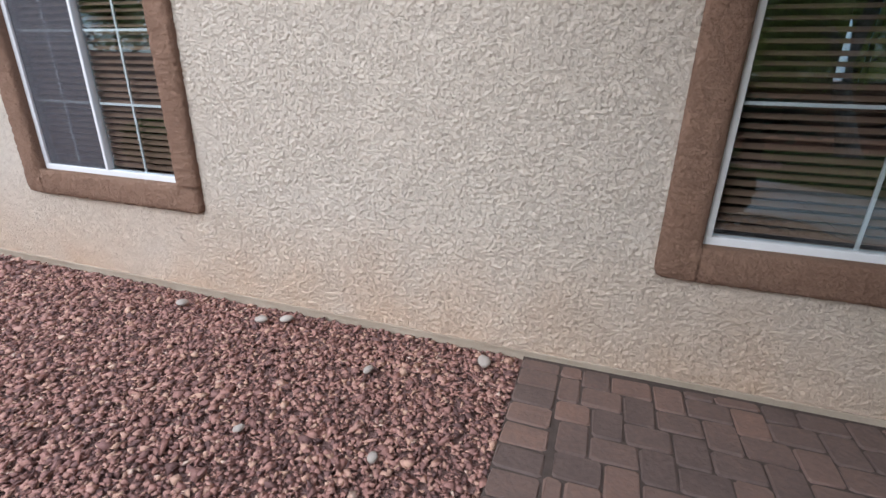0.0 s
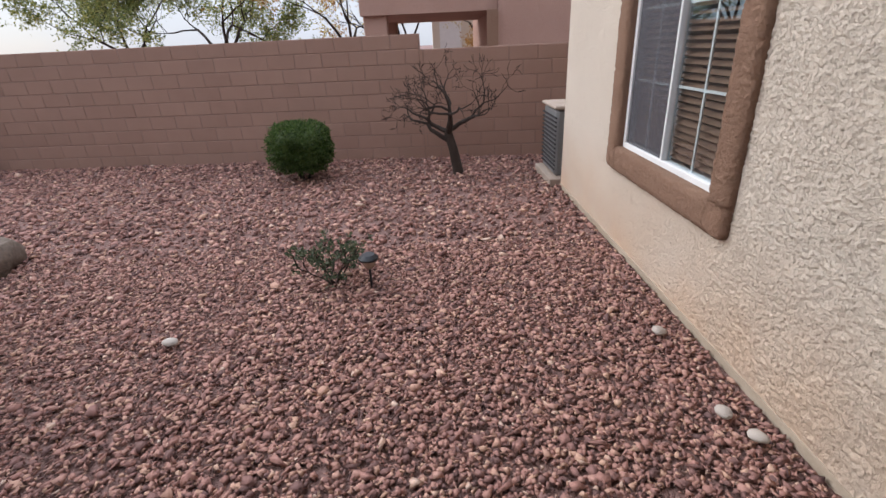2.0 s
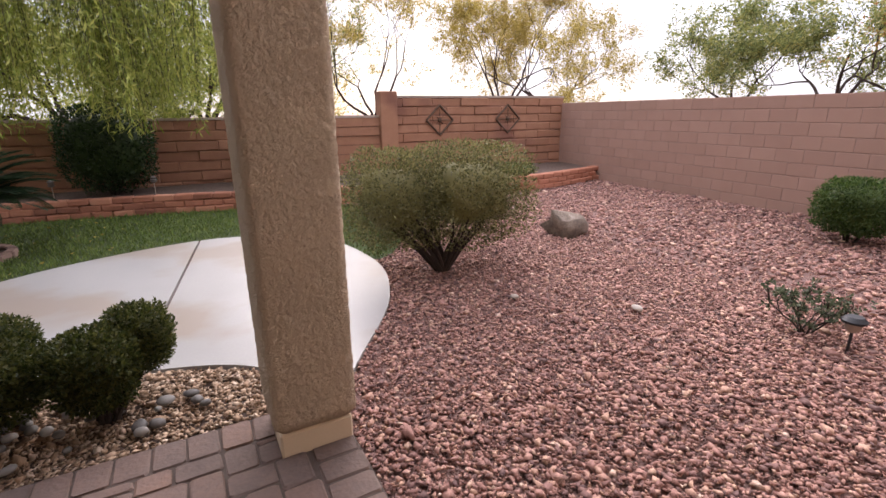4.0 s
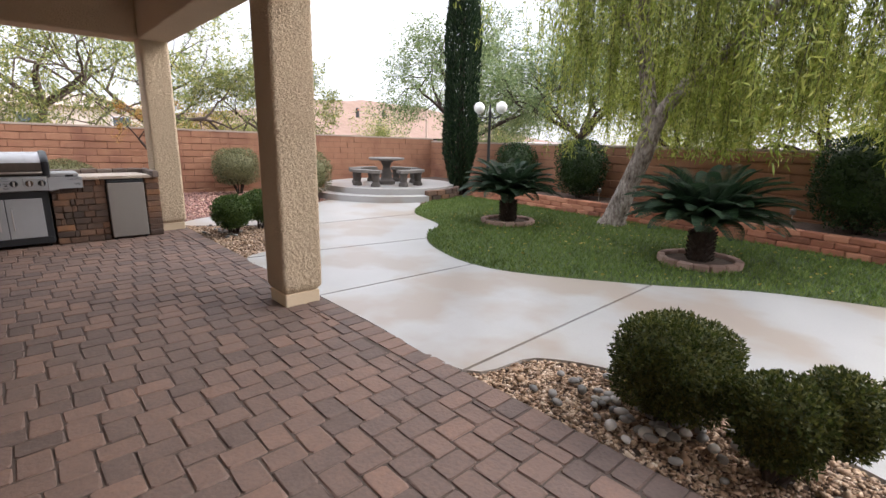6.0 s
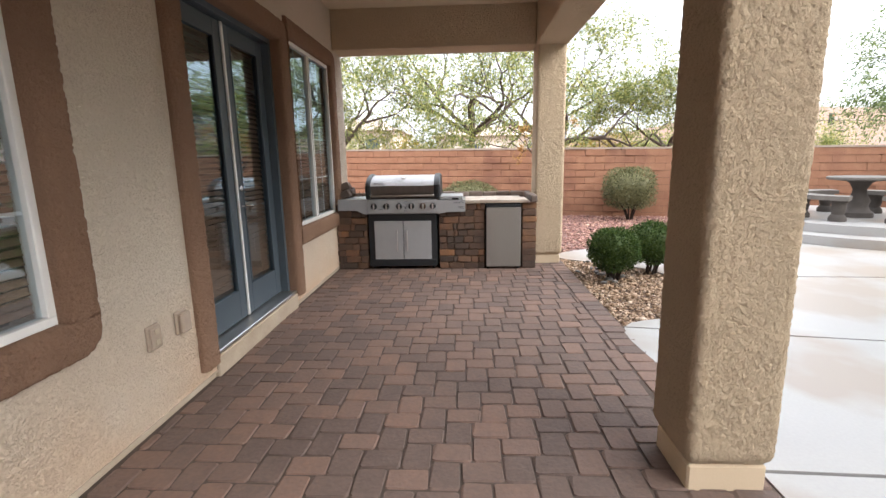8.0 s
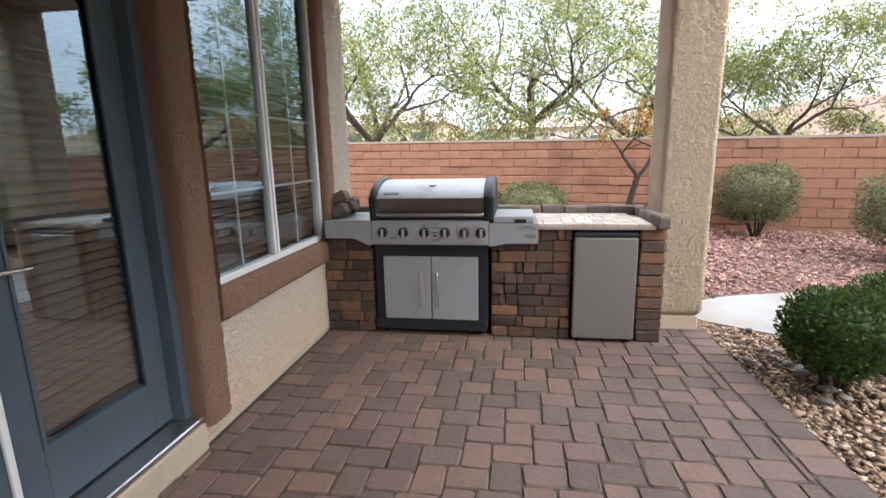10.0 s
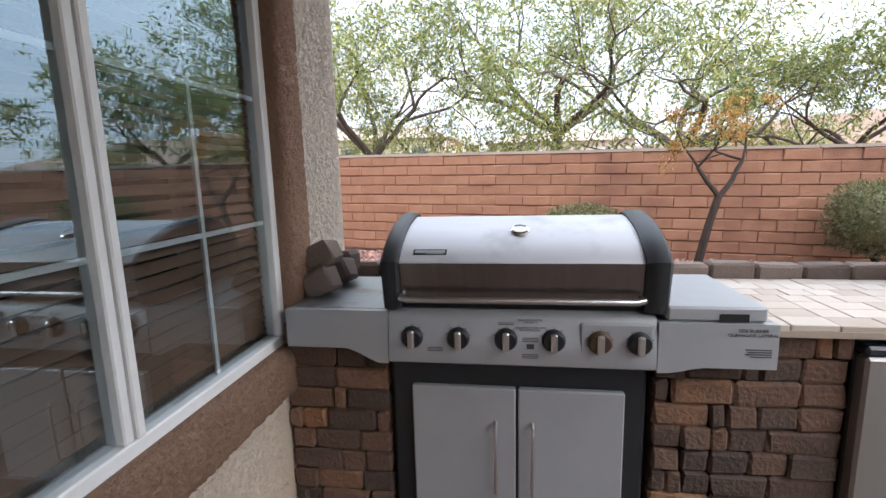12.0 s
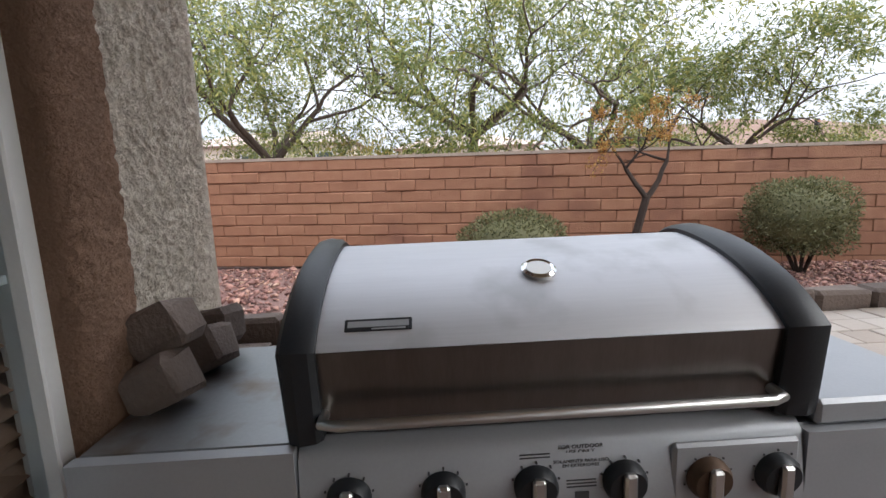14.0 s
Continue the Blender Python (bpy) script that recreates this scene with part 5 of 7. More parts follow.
part("knob_plate", Kit().box((panel_x(0.875) - 0.006, 0.525, 0.815), (panel_x(0.875) + 0.01, 0.765, 0.938), 0.006), M_SILVER, grill, "raised plate round two knobs", fix=False)
for q, ky in enumerate(KN):
    kx = panel_x(0.872) - (0.006 if q > 3 else 0)
    kb = part("knob", Kit().tube([(kx + 0.004, ky, 0.872), (kx - 0.012, ky, 0.871), (kx - 0.022, ky, 0.870)], [0.041, 0.040, 0.034], 28), M_BLACK if q != 4 else M_BRONZE, grill, "black round knob" if q != 4 else "heat-browned round knob", smooth=True)
    part("knob_grip", Kit().box((kx - 0.036, ky - 0.0115, 0.836), (kx - 0.018, ky + 0.0115, 0.904), 0.005), M_STEEL, kb, "satin metal grip", fix=False)
    arcs = Kit()
    for t in range(7):
        an = radians(200 - t * 36)
        arcs.box((kx - 0.001 - 0.0006, ky + 0.045 * math.cos(an) - 0.0016, 0.872 + 0.045 * math.sin(an) - 0.0014), (kx + 0.006, ky + 0.045 * math.cos(an) + 0.0016, 0.872 + 0.045 * math.sin(an) + 0.0014))
    tagged(part("dial_scale", arcs, M_PRINT, grill, fix=False), kind="stuff")


def lettering(name, text, size, place, turn, parent, mat=M_PRINT, align="CENTER"):
    """Flat printed lettering as a mesh."""
    cu = bpy.data.curves.new(name, "FONT")
    cu.body, cu.size, cu.align_x, cu.extrude = text, size, align, 0.0004
    tmp = bpy.data.objects.new(name, cu)
    scene.collection.objects.link(tmp)
    dg = bpy.context.evaluated_depsgraph_get()
    me = bpy.data.meshes.new_from_object(tmp.evaluated_get(dg))
    bpy.data.objects.remove(tmp)
    me.materials.clear()
    me.materials.append(mat)
    ob = part(name, me, mat, parent)
    ob.matrix_basis = place @ turn
    return ob


FACE = pose(0, 0, 0, 90, 0, -90)
for txt, sz, y, z, xo in (("FOR OUTDOOR\nUSE ONLY", 0.0115, 0.935, 0.938, -0.0022), ("SOLAMENTE PARA USO\nEN EXTERIORES", 0.0098, 0.935, 0.912, -0.0025), ("SEAR / DORAR", 0.0085, 0.70, 0.926, -0.009), ("SIDE / LATERAL", 0.0085, 0.57, 0.926, -0.009)):
    lettering("printed_text", txt, sz, Matrix.Translation((panel_x(z) + xo, y, z)), FACE @ pose(0, 0, 0, 8, 0, 0), grill)
lettering("printed_text", "SIDE BURNER\nQUEMADOR LATERAL", 0.0155, Matrix.Translation((8.6385, 0.215, 0.918)), FACE, burner)
bars = Kit()
for z, w in ((0.858, 0.05), (0.85, 0.046), (0.842, 0.05), (0.834, 0.04)):
    bars.box((8.6375, 0.155, z - 0.0015), (8.6397, 0.155 + w * 1.6, z + 0.0015))
tagged(part("small_print", bars, M_PRINT, burner, fix=False), kind="stuff")
bars = Kit()
for yy, zs in ((0.935, (0.878, 0.872, 0.866, 0.82, 0.814, 0.808)), (1.275, (0.836, 0.83, 0.824)), (1.02, (0.93, 0.924))):
    for z in zs:
        bars.box((panel_x(z) - 0.0008, yy - 0.028, z - 0.0013), (panel_x(z) + 0.004, yy + 0.028, z + 0.0013))
bars.box((panel_x(0.845) - 0.0008, 0.922, 0.832), (panel_x(0.845) + 0.004, 0.948, 0.857))
tagged(part("small_print", bars, M_PRINT, grill, fix=False), kind="stuff")


def lid_profile(g, front=True):
    """The lid from the side: a front face that leans in below a long curved top."""
    p0, p1, p2, p3, p4 = (8.662 - g, 1.142 + g * 0.4), (8.79 - g * 0.5, 1.262 + g), (9.04, 1.272 + g), (9.22 + g, 1.27 + g), (9.26 + g, 1.02)
    pts = [(8.690 - g * 1.7, 0.985), (8.684 - g * 1.6, 1.005), p0] if front else [p0]
    for t in range(1, 15):
        u = t / 14
        pts.append(tuple((1 - u) ** 2 * i + 2 * u * (1 - u) * j + u * u * k for i, j, k in zip(p0, p1, p2)))
    for t in range(1, 9):
        u = t / 8
        pts.append(tuple((1 - u) ** 2 * i + 2 * u * (1 - u) * j + u * u * k for i, j, k in zip(p2, p3, p4)))
    return pts + [(9.26 + g, 0.985)]


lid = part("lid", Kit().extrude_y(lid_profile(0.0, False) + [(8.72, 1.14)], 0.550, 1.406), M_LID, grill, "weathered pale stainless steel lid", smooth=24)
# same steel as the lid, coloured darker for the shaded floor it mirrors
part("lid_front", Kit().extrude_y([(8.690, 0.985), (8.684, 1.005), (8.6625, 1.1405), (8.74, 1.1405), (8.74, 0.985)], 0.550, 1.406), M_LIDFRONT, lid, "brushed steel front of the lid, its colour darkened for the shaded floor it reflects", smooth=24)
for y_in, y_out in ((0.552, 0.466), (1.404, 1.473)):
    k, rings = Kit(), []
    for t, g in ((0.0, 0.010), (0.15, 0.018), (0.55, 0.022), (0.85, 0.016), (1.0, 0.002)):
        rings.append([(x, y_in + (y_out - y_in) * t, z - (0.014 if z < 1 else 0)) for x, z in lid_profile(g)])
    n = len(rings[0])
    fs = [(r * n + q, r * n + (q + 1) % n, (r + 1) * n + (q + 1) % n, (r + 1) * n + q) for r in range(4) for q in range(n)]
    fs += [tuple(range(n)), tuple(range(4 * n, 5 * n))]
    part("lid_end_cap", k.add([v for r in rings for v in r], fs), M_BLACK, lid, "dark grey enamel lid end", smooth=30)
part("lid_handle", Kit().tube([(8.690, 0.556, 1.018), (8.648, 0.557, 1.015), (8.640, 0.58, 1.014), (8.640, 1.37, 1.014), (8.648, 1.400, 1.015), (8.690, 1.401, 1.018)], 0.0105, 14), M_STEEL, lid, "long tubular steel handle", smooth=True)
# solid dark filler stands in for the shade in the gap below the lid
part("lid_gap", Kit().box((8.70, 0.52, 0.967), (9.22, 1.44, 0.984)), M_DARK, grill, fix=False)
tx, tz = 8.822, 1.2345
gauge = part("thermometer", Kit().lathe([(0.036, 0.0), (0.037, 0.008), (0.031, 0.013), (0.027, 0.010), (0.003, 0.0095)], n=32), M_CHROME, lid, "round chrome lid thermometer", smooth=True)
gauge.matrix_basis = Matrix.Translation((tx, 0.968, tz)) @ pose(0, 0, 0, 0, -20, 0)
dial = part("dial", Kit().lathe([(0.026, 0.0), (0.026, 0.0105), (0.002, 0.0107)], n=24), M_GLOBE, gauge)
dial.matrix_basis = Matrix()
bx, bz = 8.704, 1.1735
badge = part("badge", Kit().box((-0.014, -0.062, -0.002), (0.014, 0.062, 0.004), 0.002), M_BLACK, lid, "small dark maker's plate", fix=False)
badge.matrix_basis = Matrix.Translation((bx, 1.295, bz)) @ pose(0, 0, 0, 0, -37, 0)
bb = Kit().box((-0.006, -0.056, 0.004), (0.007, 0.056, 0.0052)).box((-0.0115, -0.050, 0.004), (-0.0085, 0.012, 0.0052))
badge_mark = part("badge_mark", bb, M_SILVER, badge, fix=False)

# compact fridge
fridge = thing("compact_fridge", (8.95, -0.37, 0), "compact grey-doored fridge set in the island", "fridge")
part("body", Kit().box((8.715, -0.605, 0.02), (9.18, -0.14, 0.885), 0.008), M_BLACK, fridge, "black fridge body", fix=False)
part("door", Kit().box((8.655, -0.603, 0.03), (8.713, -0.138, 0.835), 0.010), M_FRIDGE, fridge, "flat grey metal door", fix=False)
part("top_grip", Kit().box((8.657, -0.605, 0.838), (8.713, -0.136, 0.872), 0.010).box((8.70, -0.605, 0.874), (8.716, -0.136, 0.893), 0.004), M_BLACK, fridge, "black recessed grip", fix=False)
for y in (-0.57, -0.17):
    part("foot", Kit().tube([(8.70, y, 0.0), (8.70, y, 0.03)], 0.018, 12), M_BLACK, fridge)

# ---- paver patio ----
patio = thing("paver_patio", (4.5, 0.3, 0), "covered patio of tumbled brown concrete pavers", "patio", kind="structure")
part("joint_sand", Kit().box((-0.42, -1.25, -0.06), (9.5, WALL_Y + 0.01, -0.008)), M_SAND, patio, fix=False)
far, shapes = Kit(), {}


def paver(x0, y0, x1, y1):
    g = 0.0020
    x0, x1, y0, y1 = x0 + g, x1 - g, y0 + g, y1 - g
    if x1 - x0 < 0.03 or y1 - y0 < 0.03:
        return
    if 3.3 < (x0 + x1) / 2 < 6.2:
        key = (round(x1 - x0, 2), round(y1 - y0, 2), int(rng.integers(3)))
        if key not in shapes:
            hx, hy = (x1 - x0) / 2, (y1 - y0) / 2
            shapes[key] = Kit().paver(-hx, -hy, hx, hy, 0.0).mesh("paver", M_PAVER)
        ob = part("paver", shapes[key], M_PAVER, patio)
        ob.matrix_basis = pose((x0 + x1) / 2, (y0 + y1) / 2, rng.uniform(-0.0015, 0.0015), rng.uniform(-0.25, 0.25), rng.uniform(-0.25, 0.25), rng.uniform(-1.0, 1.0))
    else:
        dz = rng.uniform(-0.0015, 0.0015)
        far.paver(x0, y0, x1, y1, dz)


W, L = 0.149, 0.207
AX0, AX1, AY0, AY1 = -0.20, 9.42, -1.045, 1.885
for i in range(-90, 70):
    for j in range(-70, 40):
        ox, oy = -i * W - j * L, -i * W + j * L
        for dx, dy, w, h in ((-W, 0, W, L), (-W - L, L - W, L, W)):
            x0, y0 = ox + dx, oy + dy
            x1, y1 = x0 + w, y0 + h
            if x1 < AX0 or x0 > AX1 or y1 < AY0 or y0 > AY1:
                continue
            paver(max(x0, AX0), max(y0, AY0), min(x1, AX1), min(y1, AY1))
x = -0.42
while x < 9.4:
    paver(x, -1.25, min(x + 0.149, 9.45), -1.048)
    x += 0.149
y = -1.045
while y < 1.8:
    paver(-0.42, y, -0.203, min(y + 0.149, 1.885))
    y += 0.149
tagged(part("far_pavers", far, M_PAVER_I, patio, fix=False), kind="stuff")

# ---- plants ----


def shrub_leaves(c, r, n, leaf, width, power=2.6, rag=0.10, shell=0.35, holes=0.0):
    """Leaves filling the outer shell of a clipped, slightly squared ball."""
    d = rng.normal(size=(n, 3))
    d /= (np.abs(d) ** power).sum(1, keepdims=True) ** (1 / power)
    lump = np.array([noise.noise(Vector((v[0] * 2.1 + c[0] * 3, v[1] * 2.1 + c[1] * 3, v[2] * 2.1))) for v in d])
    depth = 1 - shell * rng.random(n) ** 1.6
    rad = depth * (1 + rag * lump + rng.normal(0, 0.018, n))
    if holes:
        keep = np.array([noise.noise(Vector((v[0] * 3 + 9, v[1] * 3 + c[0], v[2] * 3))) for v in d]) < 0.55 - holes
        d, rad, n = d[keep], rad[keep], int(keep.sum())
    p = np.asarray(c) + d * rad[:, None] * np.asarray(r)
    out = d / np.linalg.norm(d, axis=1, keepdims=True) * 0.7 + rng.normal(0, 0.8, (n, 3)) + np.array((0, 0, 0.3))
    return leaves(p, out, leaf, width)


def twig_stems(t, base, c, r, n, r0):
    """Stems that fan out from the foot into the crown."""
    for q in range(n):
        a = 6.283 * q / n + rng.uniform(-0.3, 0.3)
        e = Vector((c[0] + r[0] * 0.6 * math.cos(a), c[1] + r[1] * 0.6 * math.sin(a), c[2] - r[2] * rng.uniform(0.0, 0.35)))
        b = Vector((base[0] + 0.05 * math.cos(a), base[1] + 0.05 * math.sin(a), base[2]))
        m = b.lerp(e, 0.5) + Vector((rng.uniform(-0.06, 0.06), rng.uniform(-0.06, 0.06), 0.02))
        part("stem", Kit().tube([b, b.lerp(m, 0.5) + Vector((0, 0, 0.03)), m, e], [r0, r0 * 0.85, r0 * 0.65, r0 * 0.3], 7), M_DBARK, t, smooth=True, fix=False)


def clipped_shrub(name, base, balls, mat, n, leaf, width, label, category="shrub", group="", stems=6, r0=0.018, power=2.6, holes=0.0, rag=0.15, shell=0.35, inner=True):
    t = thing(name, base, label, category, group)
    for c, r in balls:
        twig_stems(t, base, c, r, stems, r0)
        if not inner:
            continue
        q = 0.62 if holes else 0.80
        lump = np.array([noise.noise(Vector(p) * 2.1) for p in ICO2])[:, None]
        iv = ICO2 / (np.abs(ICO2) ** power).sum(1, keepdims=True) ** (1 / power) * (1 + 0.12 * lump) * np.asarray(r) * q + np.asarray(c)
        part("inner_foliage", sheet("inner_foliage", iv, ICOF2, mat), mat, t)
    core = []
    for c, r in balls:
        v, f = shrub_leaves(c, r, int(n * (r[0] * r[2]) / (balls[0][1][0] * balls[0][1][2])), leaf, width, power, rag, shell, holes)
        core.append((v, f))
    v, f = merge(core)
    part("crown", sheet("crown", v, f, mat), mat, t)
    return t


def bough(kit, p, d, length, r, depth, tips, bend=0.25, split=2, ratio=0.72, lift=0.1, sides=7):
    """Grows a limb that bends and forks; collects the ends of its twigs."""
    p, d = Vector(p), Vector(d).normalized()
    pts, rad = [p.copy()], [r]
    steps = 4
    for s in range(steps):
        d = (d + Vector(rng.normal(0, bend * 0.5, 3)) + Vector((0, 0, lift * 0.3))).normalized()
        p = p + d * (length / steps)
        pts.append(p.copy())
        rad.append(max(r * (1 - 0.3 * (s + 1) / steps), 0.0035))
    kit.tube(pts, rad, max(4, sides), cap=False)
    if depth <= 1:
        tips.append((np.array(pts[2]), np.array(pts[-1]), np.array(d)))
    if depth == 0:
        return
    for q in range(split + (1 if rng.random() < 0.3 else 0)):
        nd = (d + Vector(rng.normal(0, 0.55, 3)) + Vector((0, 0, lift))).normalized()
        start = pts[-1] if q < 2 else pts[-2]
        bough(kit, start, nd, length * ratio * rng.uniform(0.8, 1.15), rad[-1] * 0.72, depth - 1, tips, bend, split, ratio, lift, sides - 1)


def leafy(tips, per, spread, leaf, width, droop=0.2, tip_only=False):
    """Leaves scattered along and round the twig ends."""
    chunks = []
    for a, b, d in tips:
        knots = max(2, per // 9)
        t = rng.random((knots, 1)) ** 0.8
        knot = a + (b - a) * t + rng.normal(0, spread, (knots, 3))
        p = knot[rng.integers(0, knots, per)] + rng.normal(0, 0.3 * spread, (per, 3))
        dirs = np.asarray(d) + rng.normal(0, 0.8, (per, 3)) + np.array((0, 0, -droop))
        chunks.append(leaves(p, dirs, leaf, width))
    return merge(chunks)


# clipped shrubs beside the patio
clipped_shrub("boxwood_ball", (1.28, -1.74, -0.02), [((1.225, -1.74, 0.34), (0.315, 0.31, 0.268))], M_BOX, 17000, 0.028, 0.012,
              "round clipped dark-green boxwood in tan gravel", group="clipped boxwoods by the walk", stems=8)
clipped_shrub("boxwood_ball", (0.68, -1.66, -0.02), [((0.70, -1.62, 0.30), (0.195, 0.19, 0.21)), ((0.51, -1.82, 0.35), (0.175, 0.175, 0.185))], M_BOX, 8000, 0.028, 0.012,
              "double-lobed clipped boxwood in tan gravel", group="clipped boxwoods by the walk", stems=6)
clipped_shrub("boxwood_ball", (8.12, -1.68, -0.02), [((8.10, -1.66, 0.36), (0.29, 0.28, 0.25))], M_BOXW, 7000, 0.036, 0.015,
              "low clipped boxwood in the bed near the fridge", group="clipped boxwoods by the walk", stems=6)
clipped_shrub("boxwood_ball", (8.42, -2.25, -0.02), [((8.42, -2.25, 0.38), (0.30, 0.29, 0.26))], M_BOXW, 6000, 0.036, 0.015,
              "rounded clipped boxwood beside its twin", group="clipped boxwoods by the walk", stems=6)
clipped_shrub("boxwood_barrel", (-6.8, -1.33, -0.02), [((-6.8, -1.33, 0.42), (0.38, 0.38, 0.31))], M_BOXW, 9000, 0.04, 0.018,
              "barrel-shaped clipped green shrub on red gravel", stems=5, power=4.0, shell=0.25)
clipped_shrub("sage_bush", (-2.04, -2.92, -0.02), [((-2.36, -2.95, 0.76), (0.62, 0.58, 0.50)), ((-1.56, -3.0, 0.76), (0.44, 0.46, 0.46))], M_OLIVE, 20000, 0.034, 0.014,
              "flat-topped olive-green bush on bare forked stems", stems=12, r0=0.023, power=3.8, holes=0.13, rag=0.14, shell=0.55)
clipped_shrub("sage_bush", (13.7, -3.75, -0.02), [((13.75, -3.72, 0.72), (0.57, 0.54, 0.46))], M_GREYB, 9000, 0.05, 0.02,
              "clipped grey-green bush against the garden wall", group="grey-green bushes", stems=7, r0=0.02, power=3.4)
clipped_shrub("sage_bush", (11.75, -4.75, -0.02), [((11.75, -4.75, 0.66), (0.62, 0.58, 0.50))], M_GREYB, 8000, 0.05, 0.02,
              "clipped grey-green bush beside the round patio", group="grey-green bushes", stems=7, r0=0.02, power=3.4)
clipped_shrub("wall_shrub", (13.75, 0.05, -0.02), [((13.75, 0.05, 0.50), (0.55, 0.68, 0.44))], M_GREYB, 8000, 0.05, 0.02,
              "low mounded green shrub in front of the wall", stems=5, power=2.4)
for bx, r, h, nn in ((1.25, 0.66, 0.68, 9000), (6.40, 0.52, 0.62, 8000), (8.50, 0.46, 0.56, 7000), (-1.55, 0.45, 0.55, 4000)):
    by = SOUTH(bx) + 0.72
    clipped_shrub("privet", (bx, by, 0.26), [((bx, by, 0.36 + h), (r, 0.5, h))], M_PRIVET, nn, 0.055, 0.026,
                  "dense glossy dark-green shrub in the raised planter", group="planter shrubs", stems=5, power=3.6, shell=0.4)
clipped_shrub("groundcover", (-6.0, -7.0, 0.26), [((-6.0, -7.0, 0.36), (0.5, 0.3, 0.14))], M_BOXW, 1500, 0.05, 0.02, "low green plant in the planter corner", stems=3)

# Italian cypress
cyp = thing("cypress_tree", (10.25, -8.85, 0.0), "tall narrow dark-green cypress", "tree")
part("trunk", Kit().tube([(10.25, -8.85, 0), (10.25, -8.85, 1.0), (10.25, -8.85, 6.0)], [0.13, 0.11, 0.03], 10), M_DBARK, cyp, smooth=True)
n = 26000
z = rng.random(n) ** 0.9 * 7.6 + 0.18
ang = rng.uniform(0, 6.283, n)
flute = np.array([noise.noise(Vector((math.cos(a) * 2.4, math.sin(a) * 2.4, zz * 0.55))) for a, zz in zip(ang, z)])
rr = (0.19 + 0.25 * np.clip(z / 1.2, 0, 1)) * np.clip((8.3 - z) / 4.2, 0, 1) ** 0.55 * (1 + 0.22 * flute) * (1 - 0.5 * rng.random(n) ** 2.2)
pts = np.stack([10.25 + rr * np.cos(ang), -8.85 + rr * np.sin(ang), z], 1)
v, f = leaves(pts, np.stack([np.cos(ang) * 0.35, np.sin(ang) * 0.35, np.full(n, 1.0)], 1) + rng.normal(0, 0.2, (n, 3)), 0.13, 0.03)
part("crown", sheet("crown", v, f, M_CYPRESS), M_CYPRESS, cyp)

# weeping tree on the lawn
weep = thing("weeping_tree", (4.75, -7.75, 0), "weeping pepper tree with rough grey trunk and hanging strands", "tree")
wk = Kit()
wk.tube([(4.80, -7.78, -0.05), (4.76, -7.75, 0.12), (4.55, -7.70, 0.7), (4.28, -7.64, 1.35), (4.18, -7.62, 1.75)], [0.32, 0.22, 0.175, 0.165, 0.17], 16)
wk.tube([(4.18, -7.62, 1.7), (3.98, -7.60, 2.15), (3.62, -7.55, 2.55), (3.1, -7.45, 2.9), (2.4, -7.2, 3.5), (1.5, -6.9, 4.2)], [0.135, 0.12, 0.115, 0.10, 0.075, 0.03], 12)
wk.tube([(4.18, -7.62, 1.7), (4.30, -7.62, 2.4), (4.50, -7.6, 3.4), (4.7, -7.5, 4.6), (4.9, -7.3, 5.6)], [0.15, 0.13, 0.115, 0.08, 0.03], 12)
wk.tube([(4.45, -7.6, 3.2), (5.2, -7.4, 4.1), (6.2, -7.1, 4.8)], [0.08, 0.06, 0.02], 8)
wk.tube([(2.7, -7.3, 3.2), (1.2, -7.9, 4.0), (0.2, -8.2, 4.5)], [0.06, 0.045, 0.015], 8)
wk.tube([(4.5, -7.6, 3.5), (4.0, -6.6, 4.3), (3.4, -5.9, 4.8)], [0.07, 0.05, 0.02], 8)
part("trunk", wk, M_BARK, weep, smooth=True, fix=False)
strand_k, chunks = Kit(), []
NS = 1150
for q in range(NS):
    u = rng.random()
    hx = rng.uniform(-1.0, 7.0)
    hy = -7.6 + rng.normal(0, 1.05)
    clump = noise.noise(Vector((hx * 0.9, hy * 0.9, 3.0)))
    top = 4.2 + 1.6 * math.exp(-((hx - 3.6) / 2.6) ** 2) + rng.uniform(-0.5, 0.9)
    bottom = 1.55 + 0.05 * abs(hx - 3.0) + 1.5 * rng.random() ** 1.4 - 1.7 * clump
    if 3.55 < hx < 5.1 and hy > -7.9 and rng.random() < 0.9:
        bottom = max(bottom, 2.65 + 0.6 * rng.random())
    if hx > 6.2:
        bottom = max(bottom, 3.2 + rng.random())
    bottom = min(max(bottom, 1.35), top - 0.8)
    if clump < -0.10 and rng.random() < 0.85:
        continue
    if hx > 5.2 and rng.random() < 0.5:
        continue
    m = int((top - bottom) * 26)
    zz = np.linspace(top, bottom, m)
    t = (top - zz) / (top - bottom)
    sway = rng.normal(0, 0.25, 2)
    xs = hx + sway[0] * t ** 0.6 + 0.03 * np.sin(zz * 5 + q)
    ys = hy + sway[1] * t ** 0.6
    pts = np.stack([xs, ys, zz], 1)
    strand_k.tube([tuple(pts[0]), tuple(pts[m // 2]), tuple(pts[-1])], [0.006, 0.004, 0.002], 3, cap=False)
    pp = np.repeat(pts, 2, 0) + rng.normal(0, 0.03, (2 * m, 3))
    chunks.append(leaves(pp, rng.normal(0, 0.6, (2 * m, 3)) + np.array((0, 0, -0.8)), 0.115, 0.020))
tagged(part("twig_web", strand_k, M_DBARK, weep, fix=False), kind="stuff")
v, f = merge(chunks)
part("crown", sheet("crown", v, f, M_PEPPER), M_PEPPER, weep)


